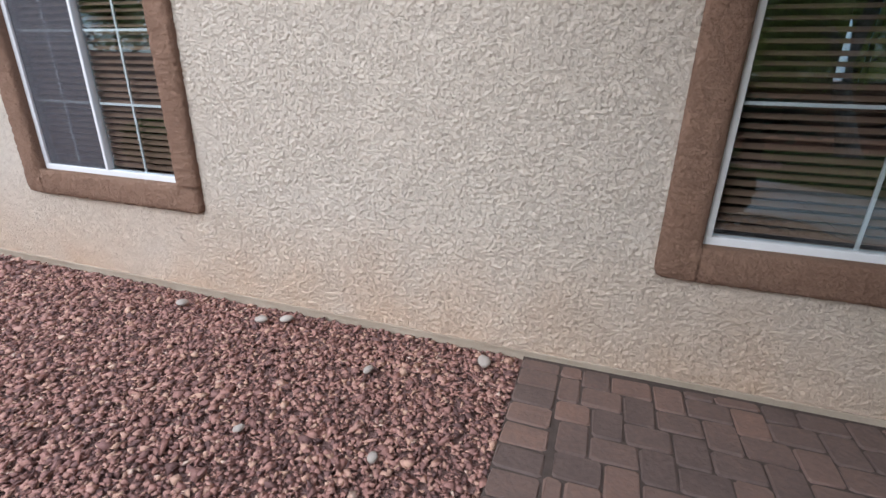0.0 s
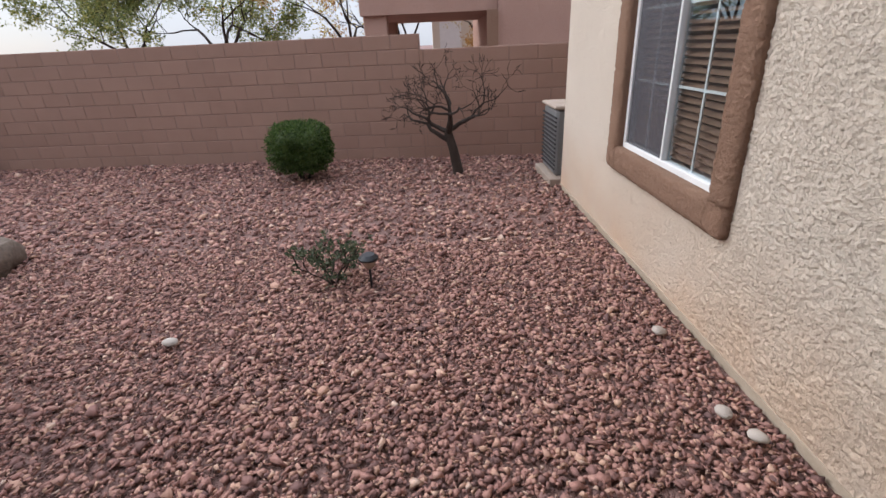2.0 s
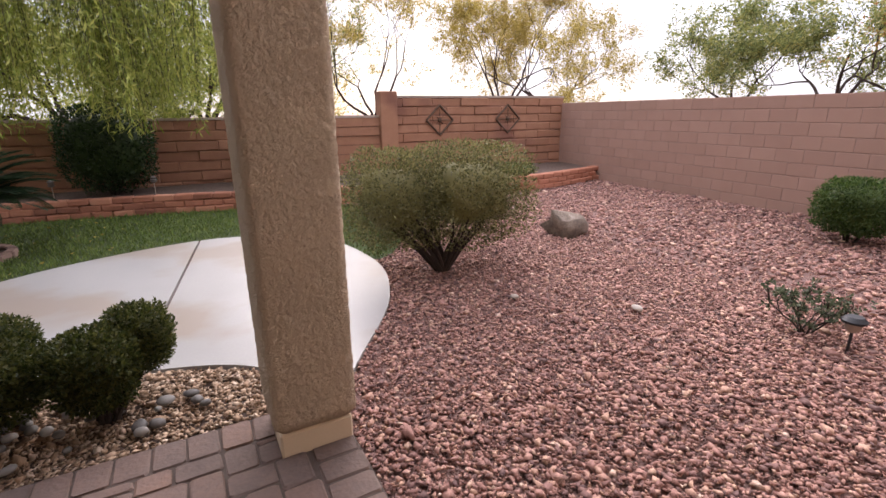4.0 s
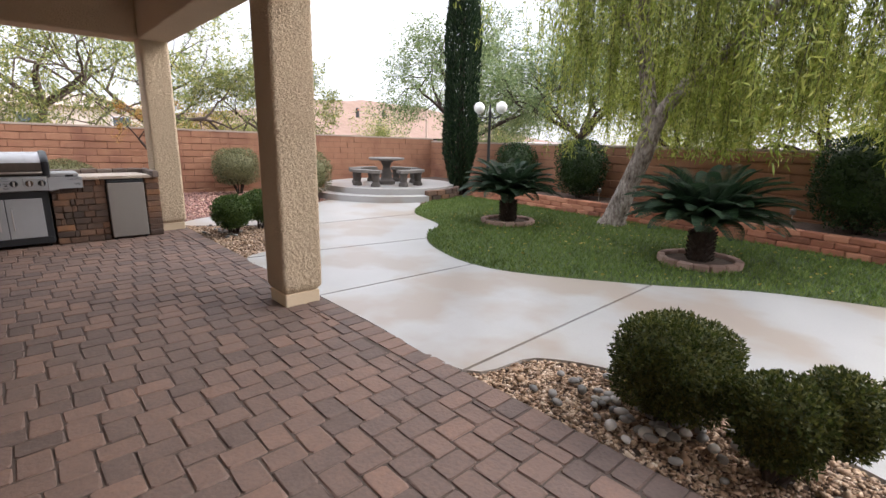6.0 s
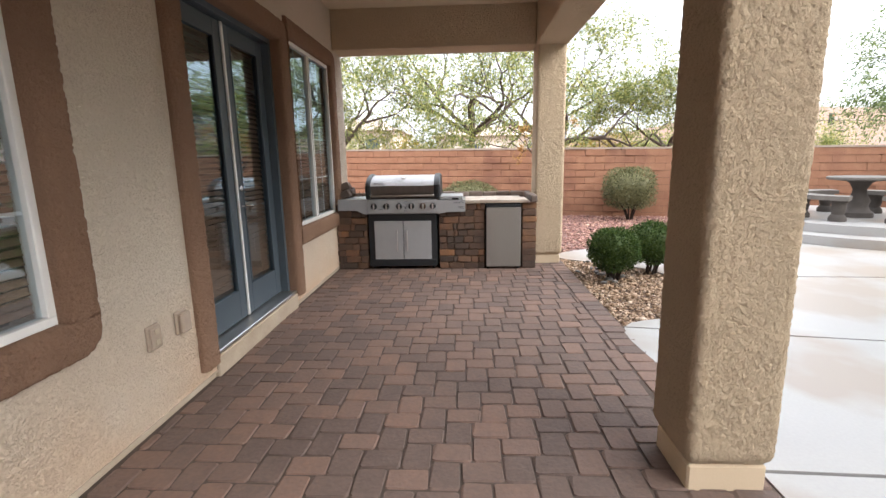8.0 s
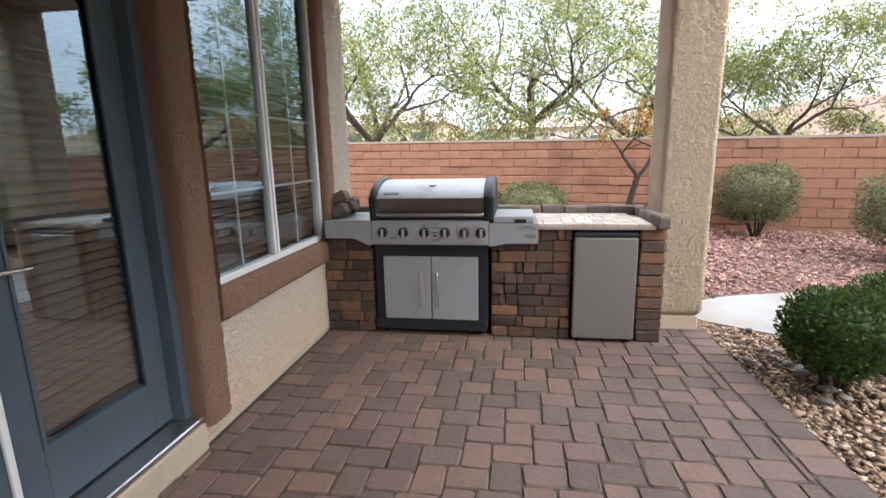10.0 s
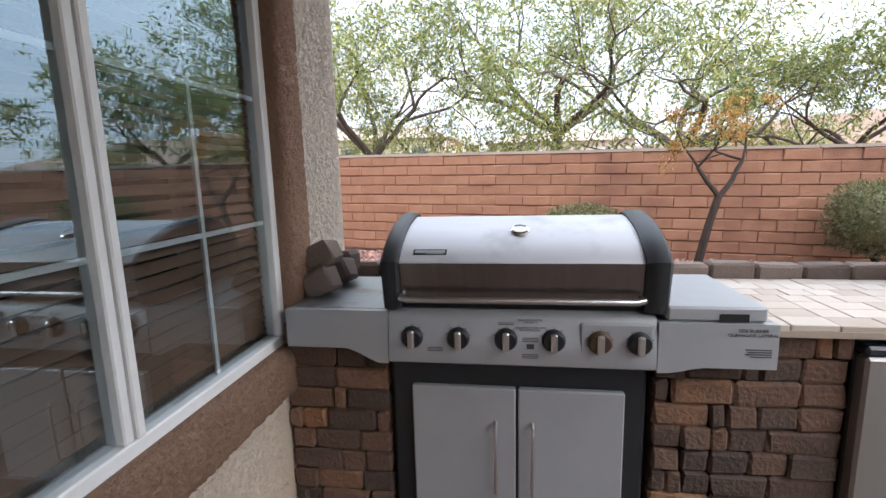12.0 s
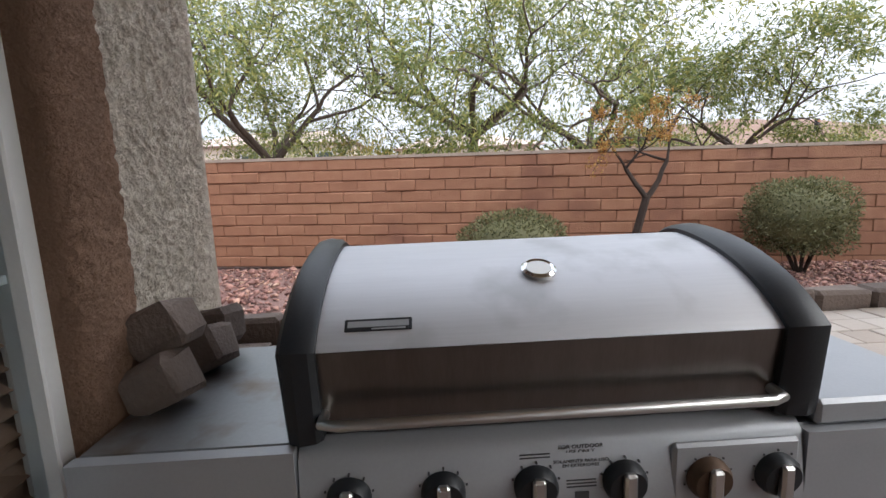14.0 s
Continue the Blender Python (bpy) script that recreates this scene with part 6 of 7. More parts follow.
def sago(x, y, r, label):
    """A sago palm: scaly stem, arching fronds with stiff leaflets, in a ring of edging blocks."""
    t = thing("sago_palm", (x, y, 0), label, "palm", "sago palms on the lawn")
    k = Kit().lathe([(0.12, -0.02), (0.15, 0.08), (0.145, 0.3), (0.16, 0.42), (0.08, 0.5)], (x, y, 0), 18)
    for q in range(110):
        a, z = q * 2.4, 0.03 + 0.40 * q / 110
        cxy = Vector((x + 0.145 * math.cos(a), y + 0.145 * math.sin(a), z))
        o = Vector((math.cos(a), math.sin(a), 0.9)).normalized()
        k.tube([cxy, cxy + o * 0.05], [0.016, 0.007], 5)
    part("stem", k, M_DBARK, t, "scaly dark stem", fix=False)
    rib, chunks = Kit(), []
    for q in range(70):
        a = q * 2.39996
        el = radians(80 - 56 * (q / 70) ** 0.8)
        Lf = r * rng.uniform(0.9, 1.12)
        pts = []
        for s in range(13):
            t_ = s / 12
            e = el - radians(56) * t_ ** 1.5
            pts.append((Lf / 12 * math.cos(e), Lf / 12 * math.sin(e)))
        rr, zz = np.cumsum([p[0] for p in pts]), 0.47 + np.cumsum([p[1] for p in pts])
        P = np.stack([x + (0.05 + rr) * math.cos(a), y + (0.05 + rr) * math.sin(a), zz], 1)
        rib.tube([tuple(p) for p in P[::3]], [0.010, 0.008, 0.006, 0.004, 0.002][: len(P[::3])], 4, cap=False)
        m = 44
        tt = np.linspace(0.12, 0.99, m)
        Q = np.stack([np.interp(tt * 12, np.arange(13), P[:, k2]) for k2 in range(3)], 1)
        tang = np.gradient(Q, axis=0)
        tang /= np.linalg.norm(tang, axis=1, keepdims=True)
        side = np.array((-math.sin(a), math.cos(a), 0))
        for sg in (1, -1):
            d = side * sg * 0.85 + tang * 0.55 + np.array((0, 0, 0.22))
            Ls = 0.20 * r * np.sin(np.clip(tt, 0.08, 1) * math.pi * 0.93) ** 0.6
            d = d / np.linalg.norm(d, axis=1, keepdims=True)
            W = np.cross(d, np.array((0, 0, 1.0)))
            W = W / np.linalg.norm(W, axis=1, keepdims=True) * 0.010
            v = np.stack([Q - W, Q + W, Q + d * Ls[:, None] * 1.0 + W * 0.3, Q + d * Ls[:, None] - W * 0.3 + np.array((0, 0, -0.01))], 1).reshape(-1, 3)
            chunks.append((v, np.arange(len(v)).reshape(-1, 4)))
    part("frond_rib", rib, M_PALM, t, fix=False)
    v, f = merge(chunks)
    part("frond_crown", sheet("fronds", v, f, M_PALM), M_PALM, t, "dark glossy arching fronds")
    ring = thing("tree_ring", (x, y, 0), "low ring of scalloped edging blocks in the lawn", "edging", "tree rings")
    for q in range(16):
        a = 2 * math.pi * q / 16
        rr = 0.47
        ob = part("block", Kit().box((-0.09, -0.05, -0.02), (0.09, 0.05, 0.075), 0.014, jitter=0.004), M_EDGING, ring, fix=False)
        ob.matrix_basis = pose(x + rr * math.cos(a), y + rr * math.sin(a), 0, 0, 0, math.degrees(a) + 90)
    part("bark_mulch", Kit().lathe([(0.44, -0.02), (0.43, 0.02), (0.2, 0.035)], (x, y, 0), 20), M_SOIL, ring)
    return t


sago(2.53, -5.88, 0.92, "dark-green sago palm with arching fronds on the lawn")
sago(6.18, -6.22, 0.84, "smaller sago palm with arching fronds on the lawn")


def broad_tree(name, base, label, trunk_to, r, length, depth, mat, per, leaf, width, spread=0.16, bark=M_DBARK, forks=3, lift=0.12, extra=(), droop=0.35, split=2):
    t = thing(name, base, label, "tree")
    k, tips = Kit(), []
    b = Vector(base)
    e = Vector(trunk_to)
    k.tube([b - Vector((0, 0, 0.05)), b.lerp(e, 0.5) + Vector((rng.uniform(-0.05, 0.05), rng.uniform(-0.05, 0.05), 0)), e], [r * 1.15, r, r * 0.9], 10, cap=False)
    for q in range(forks):
        a = 6.283 * q / forks + rng.uniform(-0.4, 0.4)
        bough(k, e, (math.cos(a) * 0.8, math.sin(a) * 0.8, 0.75), length, r * 0.7, depth, tips, 0.3, split, 0.74, lift)
    for p0, d0, l0, r0 in extra:
        bough(k, p0, d0, l0, r0, depth - 1, tips, 0.3, split, 0.74, lift)
    part("trunk", k, bark, t, smooth=True, fix=False)
    if per:
        v, f = leafy(tips, per, spread, leaf, width, droop)
        part("crown", sheet("crown", v, f, mat), mat, t)
    return t


for tx, ty, fork, lab in ((19.5, 4.7, 1.8, "leaning acacia with thin green leaves beyond the wall"), (19.3, -0.15, 2.3, "spreading acacia with sparse green leaves beyond the wall"),
                          (19.5, -3.0, 1.8, "acacia with drooping sparse foliage beyond the wall")):
    broad_tree("acacia_tree", (tx - 0.1, ty + 0.5, 0), lab, (tx, ty, fork), 0.12, 1.75, 5, M_ACACIA, 30, 0.145, 0.036, 0.30, bark=M_ABARK, forks=6, lift=-0.03, droop=0.6)
broad_tree("acacia_tree", (21.0, 8.8, 0), "acacia beyond the wall past the house corner", (21.0, 8.6, 2.2), 0.09, 1.8, 5, M_ACACIA, 28, 0.145, 0.036, 0.30, bark=M_ABARK, forks=4, lift=-0.02)
broad_tree("acacia_tree", (19.5, -6.9, 0), "small pale acacia beyond the garden wall", (19.5, -6.9, 1.7), 0.08, 1.25, 5, M_ACACIA, 36, 0.14, 0.036, 0.22, bark=M_ABARK, forks=4, lift=0.0)
young = thing("young_tree", (14.30, -1.75, 0), "young tree with dark forked stem and orange autumn leaves", "tree")
yk, ytips = Kit(), []
yk.tube([(14.30, -1.70, -0.03), (14.26, -1.80, 0.55), (14.24, -1.91, 1.02)], [0.066, 0.058, 0.054], 8)
bough(yk, (14.24, -1.91, 1.0), (0, 0.55, 0.8), 0.52, 0.040, 5, ytips, 0.2, 2, 0.66, 0.16)
bough(yk, (14.24, -1.91, 1.0), (0, -0.75, 0.75), 0.60, 0.040, 5, ytips, 0.2, 2, 0.66, 0.16)
part("trunk", yk, M_DBARK, young, smooth=True, fix=False)
v, f = leafy(ytips, 11, 0.06, 0.042, 0.02)
part("crown", sheet("crown", v, f, M_ORANGE), M_ORANGE, young)

broad_tree("mesquite_tree", (15.5, -14.5, 0), "feathery pale-green mesquite beyond the corner of the wall", (15.4, -14.4, 1.5), 0.18, 2.0, 4, M_MESQ, 150, 0.15, 0.04, 0.34, forks=6, lift=0.0)
broad_tree("mesquite_tree", (11.0, -16.5, 0), "feathery mesquite behind the cypress", (11.0, -16.4, 1.7), 0.16, 1.9, 4, M_MESQ, 110, 0.15, 0.04, 0.36, forks=5, lift=0.02)
for tx, ty in ((6.6, -15.0), (2.6, -14.6), (-0.6, -15.4)):
    broad_tree("mesquite_tree", (tx, ty, 0), "leafy green mesquite close behind the planter wall", (tx, ty, 1.0), 0.12, 1.3, 4, M_PEPPER, 90, 0.14, 0.042, 0.30, forks=5, lift=-0.02)
for tx, ty, sp in ((-6.2, -15.0, 30), (-11.0, -14.0, 45), (-15.0, -16.0, 45), (-3.0, -16.0, 8)):
    broad_tree("palo_verde", (tx, ty, 0), "thin-branched palo verde with sparse yellow leaves", (tx + 0.3, ty, 1.3), 0.07, 1.7, 5, M_YELLOW if sp > 8 else M_ACACIA, sp * 2, 0.07, 0.034, 0.16, forks=4, lift=0.1)
for tx, ty, m_, sp in ((-15.5, -5.5, M_ACACIA, 60), (-16.5, -2.0, M_ORANGE, 14), (-20.0, -0.5, M_YELLOW, 5), (-17.0, -9.0, M_ACACIA, 50), (-22, 2.5, M_ORANGE, 60)):
    broad_tree("neighbour_tree", (tx, ty, 0), "tree in a neighbouring yard with thin autumn foliage", (tx, ty, 1.5), 0.07, 1.2, 5, m_, sp, 0.10, 0.04, 0.2, forks=4)

# bare fruit tree, rose and small things in the west yard
bare = thing("bare_tree", (-6.74, 0.71, 0), "leafless young fruit tree with spreading dark twigs", "tree")
bk, bt = Kit(), []
bk.tube([(-6.72, 0.76, -0.03), (-6.74, 0.70, 0.3), (-6.76, 0.64, 0.52)], [0.075, 0.06, 0.055], 9)
for a in (20, 85, 150, 215, 280, 335):
    bough(bk, (-6.76, 0.64, 0.45 + rng.uniform(-0.05, 0.1)), (math.cos(radians(a)), math.sin(radians(a)), 0.75), 0.36, 0.034, 5, bt, 0.45, 2, 0.74, 0.10)
part("branch_crown", bk, M_DBARK, bare, smooth=True, fix=False)
rose = thing("rose_bush", (-3.66, -0.36, 0), "small sparse rose bush on thin stems", "bush")
rk, rt = Kit(), []
for a in range(0, 360, 45):
    bough(rk, (-3.66 + 0.03 * math.cos(a), -0.36 + 0.03 * math.sin(a), -0.03), (math.cos(radians(a)) * 0.7, math.sin(radians(a)) * 0.7, 0.9), 0.17, 0.008, 2, rt, 0.25, 2, 0.7, 0.15, 5)
part("stem_cluster", rk, M_DBARK, rose, fix=False)
v, f = leafy(rt, 14, 0.03, 0.034, 0.018)
part("foliage", sheet("leaves", v, f, M_ROSE), M_ROSE, rose)

# ---- gravel ----
PATIO_RING = [(-0.43, -1.26), (9.5, -1.26), (9.5, 1.9), (-0.43, 1.9)]
YARD = [(WEST(7.4) + 0.05, 7.4), (WEST(-8.0) + 0.05, -8.0), (13.2, -10.2), (EAST(8) - 0.1, 7.9)]
HOUSE_RING = [(HX0, WALL_Y - 0.01), (HX1, WALL_Y - 0.01), (HX1, 9), (HX0, 9)]
PLANTER = [(x, y - 0.02) for x, y in RETAIN] + [(-9, -12), (14, -12)]
PLATFORM = disc(2.24, 0, 351)


def gravel(name, x0, x1, y0, y1, per_m2, size, mat, label, ring=None, avoid=(), z=-0.026, flat=0.5):
    n = int((x1 - x0) * (y1 - y0) * per_m2)
    px, py = rng.uniform(x0, x1, n), rng.uniform(y0, y1, n)
    ok = inside(px, py, ring) if ring else inside(px, py, YARD)
    for r in avoid:
        ok &= ~inside(px, py, r)
    px, py = px[ok], py[ok]
    n = len(px)
    s = size * rng.lognormal(0, 0.34, n)
    pz = z + s * 0.25 + rng.random(n) * 0.009
    v, f = pebbles(np.stack([px, py, pz], 1), s * 1.15, flat, 0.3, OCTA, OCTAF)
    tagged(new(name, sheet(name, v, f, mat)), label, "gravel", kind="stuff")


NOT_RED = (WALK, LAWN, PATIO_RING, HOUSE_RING, PLANTER, PLATFORM, BED_W, BED_E)
NEAR = [(-4.3, -0.9), (-0.425, -0.9), (-0.425, 1.9), (-4.3, 1.9)]
MIDW = [(-4.3, -4.5), (-0.3, -4.5), (-0.3, -0.9), (-4.3, -0.9)]
gravel("red_gravel", -4.3, -0.42, -0.9, 1.9, 3500, 0.0136, M_RED, "loose angular red lava gravel by the house", NEAR, (HOUSE_RING,))
gravel("red_gravel", -4.3, -0.4, -4.5, -0.9, 2800, 0.0126, M_RED, "loose angular red lava gravel by the porch post", MIDW, (WALK, LAWN, PATIO_RING))
gravel("red_gravel", -8.8, -0.4, -8.2, 4.0, 640, 0.020, M_RED, "loose red lava gravel over the side yard", None, NOT_RED + (NEAR, MIDW))
FRONT_E = [(9.4, -5.5), (15.4, -5.5), (15.4, 2.6), (9.4, 2.6)]
gravel("red_gravel", 9.4, 15.4, -5.5, 2.6, 480, 0.021, M_RED, "loose red gravel before the garden wall", FRONT_E, (WALK, PLATFORM, BED_E, [(EAST(3) - 0.05, 3), (EAST(-6) - 0.05, -6), (17, -6), (17, 3)]))
gravel("red_gravel", 8.9, 16.2, -9.5, 7.5, 150, 0.03, M_RED, "loose red gravel along the garden wall", None, NOT_RED + (FRONT_E,))
gravel("tan_gravel", -0.5, 2.5, -2.3, -1.2, 4600, 0.0125, M_TAN, "tan crushed gravel round the clipped shrubs", BED_W, z=-0.03)
gravel("tan_gravel", 6.3, 9.5, -2.6, -1.2, 1900, 0.0155, M_TAN, "tan crushed gravel round the clipped shrubs", BED_E, z=-0.03)
for ring, nm in ((BED_W, "bed_soil"), (BED_E, "bed_soil")):
    bm = bmesh.new()
    bm.faces.new([bm.verts.new((x, y, -0.028)) for x, y in ring])
    bmesh.ops.triangulate(bm, faces=bm.faces[:])
    me = bpy.data.meshes.new(nm)
    bm.to_mesh(me)
    bm.free()
    me.materials.append(M_SOIL)
    tagged(new(nm, me), "dark soil under the tan gravel", "soil", kind="structure")
cob, pale = [], []
for q in range(4):
    b = ICO2 * (1 + 0.08 * rng.normal(size=(len(ICO2), 1))) * np.array((1.0, rng.uniform(0.65, 0.9), rng.uniform(0.4, 0.6)))
    me = sheet("river_cobble", b, ICOF2, M_RIVER, True)
    cob.append(me)
    pale.append(sheet("pale_stone", b, ICOF2, M_PALE, False))
for q in range(95):
    if q < 75:
        x, y = rng.normal(1.1, 0.42), rng.normal(-1.60, 0.15)
        if not (0.2 < x < 1.95 and -2.0 < y < -1.33):
            continue
    else:
        x, y = rng.normal(8.2, 0.25), rng.normal(-1.6, 0.12)
    ob = tagged(new("river_cobble", cob[q % 4]), "smooth grey river cobble under the boxwoods", "stone", "river cobbles")
    s = rng.uniform(0.025, 0.046)
    ob.matrix_basis = pose(x, y, s * 0.42, rng.uniform(-12, 12), rng.uniform(-12, 12), rng.uniform(0, 360)) @ Matrix.Scale(s, 4)
for x, y, s in ((-1.95, 1.76, 0.05), (-2.1, 1.70, 0.045), (-1.2, 1.45, 0.035), (-0.62, 1.74, 0.045), (-2.75, 1.7, 0.05), (-1.55, 0.85, 0.03), (-0.9, 0.9, 0.03), (-2.9, -1.2, 0.045), (-2.2, -1.9, 0.04)):
    ob = tagged(new("pale_stone", pale[int(s * 1000) % 4]), "pale loose stone among the red gravel", "stone", "pale stones")
    ob.matrix_basis = pose(x, y, s * 0.4, 5, 8, x * 90) @ Matrix.Scale(s, 4)
BV, BF = ICO2, ICOF2
bump_ = np.array([noise.noise(Vector(p) * 1.7) for p in BV])[:, None] + rng.uniform(-0.16, 0.16, (len(BV), 1))
bv = np.sign(BV) * np.abs(BV) ** 0.8 * (1 + 0.75 * bump_) * np.array((0.28, 0.20, 0.19))
boulder = tagged(new("boulder", sheet("boulder", bv + np.array((-4.15, -3.4, 0.09)), BF, M_BOULDER)), "rough brown boulder on the red gravel", "rock")

# lawn blades
n = 90000
px, py = rng.uniform(-3, 9.8, n), rng.uniform(-8.9, -3.3, n)
ok = inside(px, py, LAWN) & ~inside(px, py, WALK)
for sx, sy in ((2.53, -5.88), (6.18, -6.22)):
    ok &= (px - sx) ** 2 + (py - sy) ** 2 > 0.25
ok &= (py > np.interp(px, path[::-1, 0], path[::-1, 1]) + 0.02)
px, py = px[ok], py[ok]
n = len(px)
v, f = leaves(np.stack([px, py, np.full(n, -0.012)], 1), rng.normal(0, 0.45, (n, 3)) * np.array((1, 1, 0.2)) + np.array((0, 0, 1.0)), 0.055, 0.011)
tagged(new("grass", sheet("grass", v, f, M_GRASS)), "short green grass blades of the lawn", "grass", kind="stuff")
n = 260
px, py = rng.uniform(1, 7.5, n), rng.normal(-6.0, 1.2, n)
ok = inside(px, py, LAWN)
v, f = leaves(np.stack([px[ok], py[ok], np.full(ok.sum(), 0.035)], 1), rng.normal(0, 1, (int(ok.sum()), 3)) * np.array((1, 1, 0.1)), 0.05, 0.025)
tagged(new("fallen_leaves", sheet("fallen_leaves", v, f, M_YELLOW)), "scattered fallen yellow leaves on the lawn", "leaves", kind="stuff")

# ---- garden furniture and lights ----
table = thing("garden_table", (11.3, -7.0, 0.30), "round cast-stone pedestal table on the raised patio", "table")
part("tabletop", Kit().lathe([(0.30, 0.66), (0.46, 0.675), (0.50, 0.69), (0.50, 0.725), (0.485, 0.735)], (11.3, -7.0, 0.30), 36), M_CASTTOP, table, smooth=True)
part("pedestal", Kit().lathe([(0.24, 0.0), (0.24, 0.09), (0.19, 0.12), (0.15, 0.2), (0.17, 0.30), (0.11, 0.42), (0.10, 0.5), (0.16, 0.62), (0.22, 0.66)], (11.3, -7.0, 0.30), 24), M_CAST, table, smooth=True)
for q, a0 in enumerate((95, 185, 275, 5)):
    a0 += 10
    b = thing("curved_bench", (11.3 + 0.9 * math.cos(radians(a0)), -7.0 + 0.9 * math.sin(radians(a0)), 0.30), "curved cast-stone bench on two baluster legs", "bench", "benches round the table")
    ring = [(11.3 + r * math.cos(radians(a)), -7.0 + r * math.sin(radians(a))) for r, seq in ((1.08, range(-30, 31, 6)), (0.74, range(30, -31, -6))) for a in [a0 + s for s in seq]]
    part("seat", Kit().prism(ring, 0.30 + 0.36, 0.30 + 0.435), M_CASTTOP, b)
    for s in (-21, 21):
        lx, ly = 11.3 + 0.91 * math.cos(radians(a0 + s)), -7.0 + 0.91 * math.sin(radians(a0 + s))
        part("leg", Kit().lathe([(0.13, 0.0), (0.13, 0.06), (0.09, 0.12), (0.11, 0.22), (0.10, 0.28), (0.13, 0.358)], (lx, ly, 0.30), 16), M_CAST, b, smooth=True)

lamp = thing("garden_lamp", (9.10, -8.81, 0.26), "black garden lamp post with white globes", "lamp post")
part("pole", Kit().lathe([(0.11, 0), (0.11, 0.06), (0.06, 0.12), (0.045, 0.3), (0.035, 1.98), (0.05, 2.03), (0.03, 2.08), (0.025, 2.2), (0.005, 2.28)], (9.10, -8.81, 0.26), 14), M_IRON, lamp, smooth=True)
for a in (12, 192):
    dx, dy = math.cos(radians(a)), math.sin(radians(a))
    part("arm", Kit().tube([(9.10, -8.81, 2.20), (9.10 + 0.12 * dx, -8.81 + 0.12 * dy, 2.14), (9.10 + 0.28 * dx, -8.81 + 0.28 * dy, 2.16), (9.10 + 0.34 * dx, -8.81 + 0.34 * dy, 2.24)], 0.02, 8), M_IRON, lamp, smooth=True)
    gx, gy = 9.10 + 0.34 * dx, -8.81 + 0.34 * dy
    part("globe", Kit().lathe([(0.05, 0)] + [(0.15 * math.sin(radians(s)), 0.16 - 0.15 * math.cos(radians(s))) for s in range(20, 180, 16)] + [(0.002, 0.31)], (gx, gy, 2.25), 20), M_GLOBE, lamp, "white glass globe", smooth=True)


def path_light(x, y, z, h=0.26):
    t = thing("path_light", (x, y, z), "small tiered path light on a stake", "path light", "planter path lights")
    part("stake", Kit().tube([(x, y, z - 0.02), (x, y, z + h)], 0.008, 8), M_CAP, t)
    part("tier", Kit().lathe([(0.03, h - 0.07), (0.055, h - 0.05), (0.03, h - 0.04), (0.055, h - 0.02), (0.03, h - 0.01), (0.05, h + 0.01), (0.01, h + 0.045)], (x, y, z), 16), M_CASTTOP, t, smooth=True)


for x, y in ((2.1, -8.62), (0.65, -8.3), (-0.62, -7.95), (4.1, -8.8), (7.9, -9.0), (5.8, -8.95)):
    path_light(x, y, 0.265)
solar = thing("solar_light", (-3.56, -0.06, 0), "black solar path light on a stake", "path light")
part("stake", Kit().tube([(-3.56, -0.06, -0.03), (-3.56, -0.06, 0.14)], 0.009, 8), M_BLACK, solar)
part("lens", Kit().lathe([(0.02, 0.13), (0.04, 0.15), (0.055, 0.20)], (-3.56, -0.06, 0), 20), M_CAP, solar, smooth=True)
part("cap", Kit().lathe([(0.07, 0.20), (0.072, 0.215), (0.05, 0.235), (0.045, 0.24)], (-3.56, -0.06, 0), 24), M_BLACK, solar, smooth=True)

# diamond wall ornaments
for dx in (-5.15, -6.95):
    y = SOUTH(dx) + 0.04
    d = thing("wall_ornament", (dx, y, 1.4), "diamond-shaped bronze ornament hung on the wall", "wall ornament", "wall ornaments")
    k = Kit()
    r = 0.33
    c4 = [(dx, y, 1.38 + r), (dx + r, y - r * 0.09, 1.38), (dx, y, 1.38 - r), (dx - r, y + r * 0.09, 1.38)]
    for q in range(4):
        k.tube([c4[q], c4[(q + 1) % 4]], 0.022, 6)
    part("frame", k, M_BRONZE, d, fix=False)
    k = Kit()
    for q in range(4):
        k.tube([tuple(np.array(c4[q]) * 0.75 + np.array((dx, y, 1.38)) * 0.25), (dx, y, 1.38)], 0.009, 5)
    for q in range(8):
        a = q * math.pi / 4
        k.tube([(dx, y, 1.38), (dx + 0.13 * math.cos(a), y, 1.38 + 0.13 * math.sin(a))], [0.012, 0.004], 5)
    part("scrollwork", k, M_BRONZE, d, fix=False)
    part("boss", Kit().tube([(dx, y - 0.01, 1.38), (dx, y + 0.025, 1.38)], [0.05, 0.03], 14), M_BRONZE, d)

# air conditioner round the corner of the house
ac = thing("air_conditioner", (-6.370, 2.3, 0), "grey outdoor air-conditioning unit on a pad", "air conditioner")
part("pad", Kit().box((-6.72, 1.80, -0.04), (-5.900, 2.8, 0.06), 0.01), M_CAP, ac, fix=False)
part("body", Kit().box((-6.65, 1.88, 0.06), (-6.010, 2.64, 0.84), 0.03), M_ACMETAL, ac, fix=False)
k = Kit()
for q in range(13):
    z = 0.14 + q * 0.050
    k.box((-6.665, 1.865, z), (-5.995, 1.879, z + 0.016))
    k.box((-6.665, 1.88, z), (-6.651, 2.64, z + 0.016))
part("louvre_grille", k, M_BLACK, ac, fix=False)
part("top", Kit().box((-6.68, 1.85, 0.842), (-5.980, 2.67, 0.88), 0.012), M_CAP, ac, fix=False)

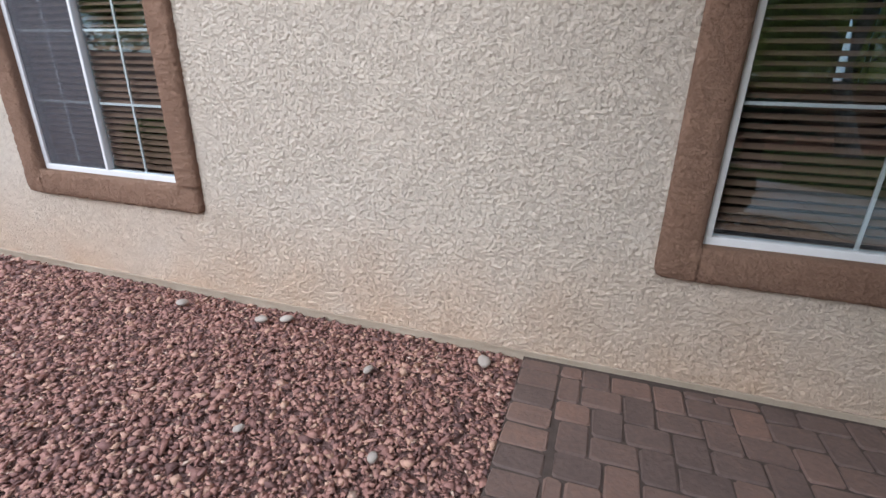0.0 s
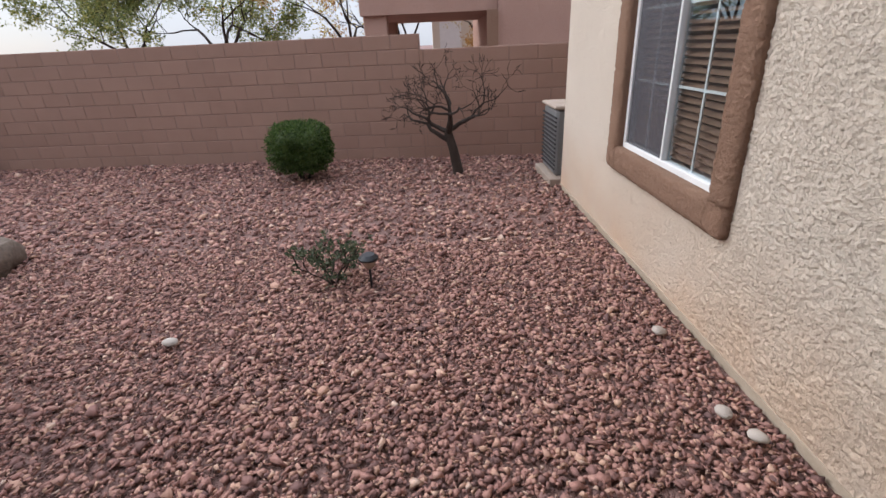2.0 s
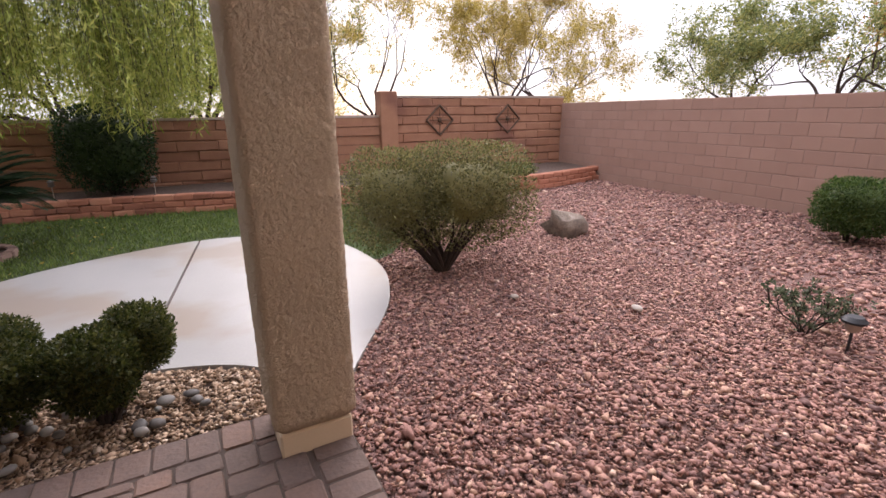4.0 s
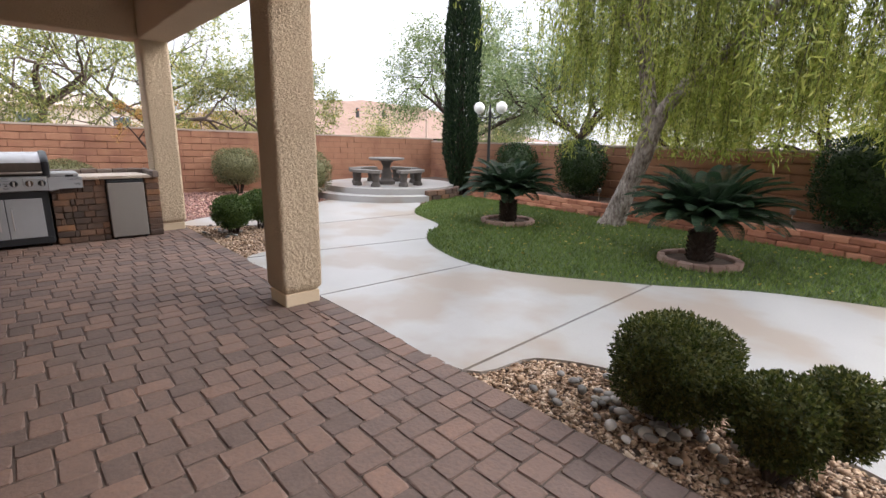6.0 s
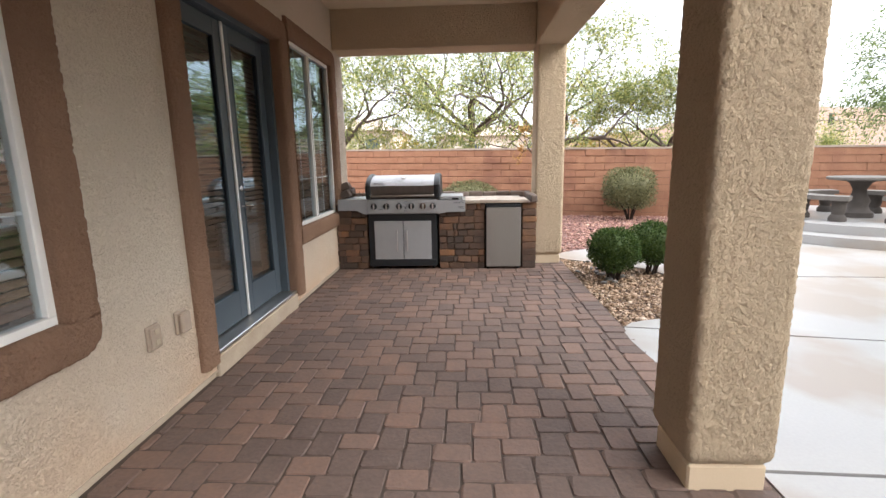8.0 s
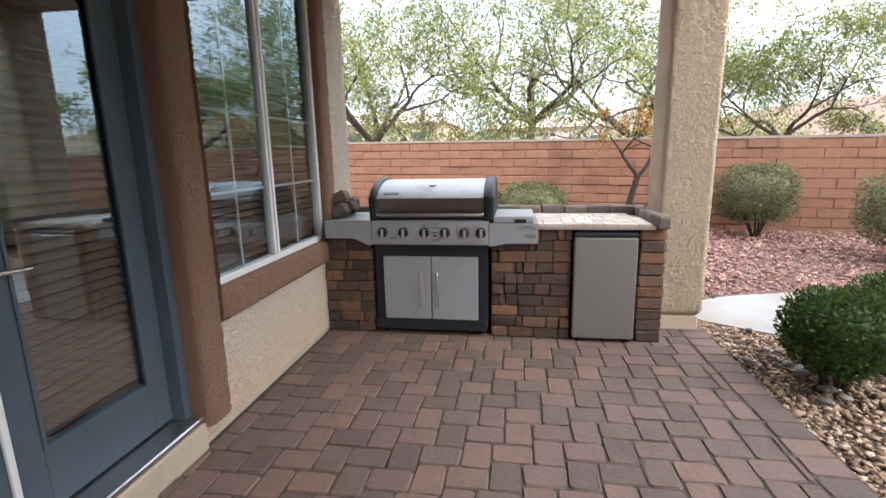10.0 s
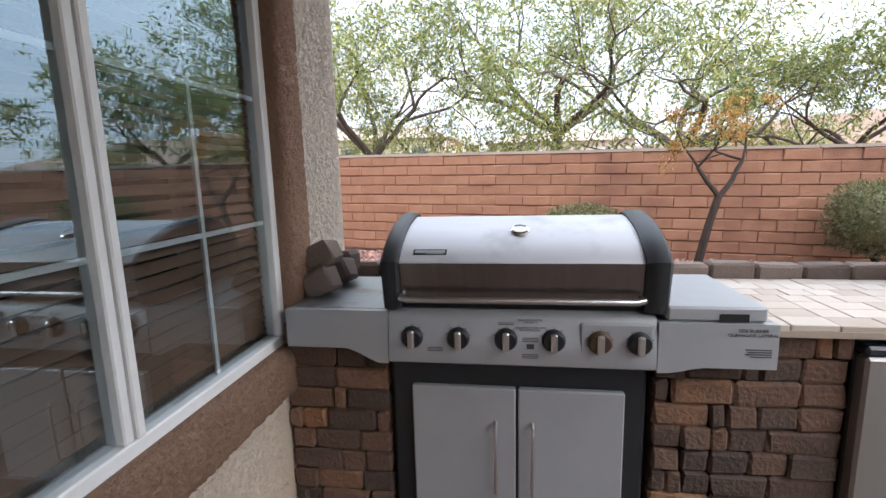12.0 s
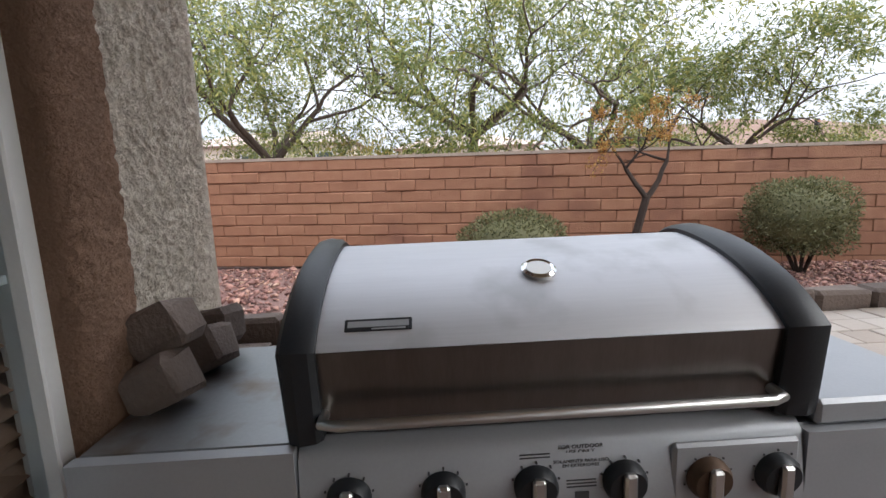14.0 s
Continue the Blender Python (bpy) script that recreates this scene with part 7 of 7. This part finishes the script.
# ---- neighbouring houses and distance ----
nb = thing("neighbour_house", (-13, 4, 0), "pink stucco house with a covered patio beyond the wall", "house")
part("wall", Kit().box((-18, 1.95, 0), (-11.6, 9, 5.5)), M_NEIGH, nb, fix=False)
part("patio_post", Kit().box((-12.3, -0.95, 0), (-11.8, -0.45, 2.3), 0.02), M_NEIGH, nb, fix=False)
part("patio_post", Kit().box((-15.7, -0.85, 0), (-15.3, -0.45, 2.3), 0.02), M_NEIGH, nb, fix=False)
part("patio_roof", Kit().box((-16.3, -1.0, 2.2), (-11.7, 1.94, 3.4)), M_NEIGH, nb, fix=False)
part("downspout", Kit().box((-11.59, 1.7, 0), (-11.5, 1.94, 2.2)), M_TRIM, nb, fix=False)
win = part("window", Kit().box((-22.0, 0.9, 1.2), (-21.95, 1.8, 2.4)), M_VINYL, nb, fix=False)
part("far_wall", Kit().box((-24, 0.6, 0), (-22.02, 4.5, 3.2)), M_FAR, nb, fix=False)


def far_house(x0, y0, x1, y1, eave, ridge, label, wx=True):
    h = thing("far_house", ((x0 + x1) / 2, (y0 + y1) / 2, 0), label, "house", "houses beyond the wall")
    part("wall", Kit().box((x0, y0, 0), (x1, y1, eave)), M_FAR, h, fix=False)
    e = 0.5
    mx, my = (x0 + x1) / 2, (y0 + y1) / 2
    part("roof", Kit().add([(x0 - e, y0 - e, eave), (x1 + e, y0 - e, eave), (x1 + e, y1 + e, eave), (x0 - e, y1 + e, eave), (mx, y0 + 2.5, ridge), (mx, y1 - 2.5, ridge)],
                           [(0, 1, 4), (1, 2, 5, 4), (2, 3, 5), (3, 0, 4, 5), (0, 3, 2, 1)]), M_ROOF, h)
    y = y0 + 1.2
    while y < y1 - 1.6:
        w = part("window", Kit().box((x0 - 0.06, y, eave - 1.7), (x0 + 0.02, y + 1.3, eave - 0.55), 0.02), M_VINYL, h, fix=False)
        part("pane", Kit().box((x0 - 0.075, y + 0.1, eave - 1.6), (x0 - 0.065, y + 1.2, eave - 0.65)), M_DOOR, w, fix=False)
        y += 5.2
    return h


far_house(42, -7.5, 54, 2.5, 3.3, 4.5, "tan stucco house with a tile roof beyond the trees")
far_house(42, 6, 54, 18, 3.9, 5.3, "tan stucco house with a tile roof half hidden by trees")

NX, NY = 60, 26
gx, gy = np.meshgrid(np.linspace(-260, 200, NX), np.linspace(0, 170, NY))
hh = 27 * np.exp(-((gx + 20) / 95) ** 2 - ((gy - 85) / 55) ** 2) + 19 * np.exp(-((gx + 140) / 80) ** 2 - ((gy - 85) / 55) ** 2) + 8 * np.exp(-((gx - 110) / 70) ** 2 - ((gy - 85) / 50) ** 2)
hh += np.array([[1.6 * noise.noise(Vector((a * 0.03, b * 0.03, 1))) + 0.8 * noise.noise(Vector((a * 0.09, b * 0.09, 2))) for a, b in zip(r1, r2)] for r1, r2 in zip(gx, gy)]) * (hh / 12).clip(0, 1)
wx, wy = 300 + gy - 60, -165 + gx
v = np.stack([wx, wy, hh - 0.5], 2).reshape(-1, 3)
idx = np.arange(NX * NY).reshape(NY, NX)
f = np.stack([idx[:-1, :-1], idx[:-1, 1:], idx[1:, 1:], idx[1:, :-1]], 2).reshape(-1, 4)
tagged(new("desert_hill", sheet("desert_hill", v, f, M_HILL, True)), "bare reddish-tan desert hill in the distance", "hill", kind="structure")

# roadside brush and signals
for x, y, r, h, m_ in ((22, -5.0, 1.6, 1.5, M_YELLOW), (24, -8.5, 1.5, 1.4, M_ACACIA), (25, 6, 2.0, 1.8, M_ACACIA), (30, -20, 2.2, 1.9, M_ACACIA), (23, 11, 2.0, 2.0, M_ACACIA), (22, 2.6, 1.2, 1.3, M_YELLOW),
                       (20, -22, 2.0, 1.6, M_ACACIA), (9.5, -20, 2.5, 1.9, M_PEPPER), (2.5, -20, 2.5, 2.0, M_PEPPER), (-4.5, -19, 2.0, 1.7, M_YELLOW)):
    clipped_shrub("roadside_brush", (x, y, 0), [((x, y, h), (r, r, h))], m_, 4500, 0.15, 0.045, "loose green-yellow brush beyond the wall", group="brush beyond the wall", stems=7, rag=0.75, shell=0.95, power=2, inner=False)
sl = thing("street_lamp", (-38.8, -10.85, 0), "tall grey street lamp with two arms beyond the wall", "street lamp")
part("pole", Kit().tube([(-38.8, -10.85, 0), (-38.8, -10.85, 3.2)], [0.11, 0.07], 10), M_CAP, sl)
for dy in (-1.75, 1.45):
    part("arm", Kit().tube([(-38.8, -10.85, 3.15), (-38.8, -10.85 + dy * 0.4, 3.75), (-38.8, -10.85 + dy, 4.15)], [0.05, 0.045, 0.04], 8), M_CAP, sl)
    part("lamp_head", Kit().box((-38.95, -10.85 + dy * 1.0 - 0.05, 4.08), (-38.65, -10.85 + dy * 1.22, 4.24), 0.04), M_IRON, sl, fix=False)
sig = thing("traffic_signal", (46, -34, 0), "traffic signals on a long mast arm", "traffic signal")
part("mast", Kit().tube([(46, -38, 0), (46, -38, 5.2)], [0.14, 0.10], 10), M_CAP, sig)
part("arm", Kit().tube([(46, -38, 4.0), (46, -27.5, 4.3)], [0.09, 0.05], 8), M_CAP, sig)
for y in (-28, -31.5):
    hd = part("signal_head", Kit().box((45.7, y - 0.17, 3.75), (46.0, y + 0.17, 4.75), 0.05), M_IRON, sig, fix=False)
    part("red_lens", Kit().tube([(45.68, y, 4.55), (45.72, y, 4.55)], 0.11, 12), M_RETAIN, hd)
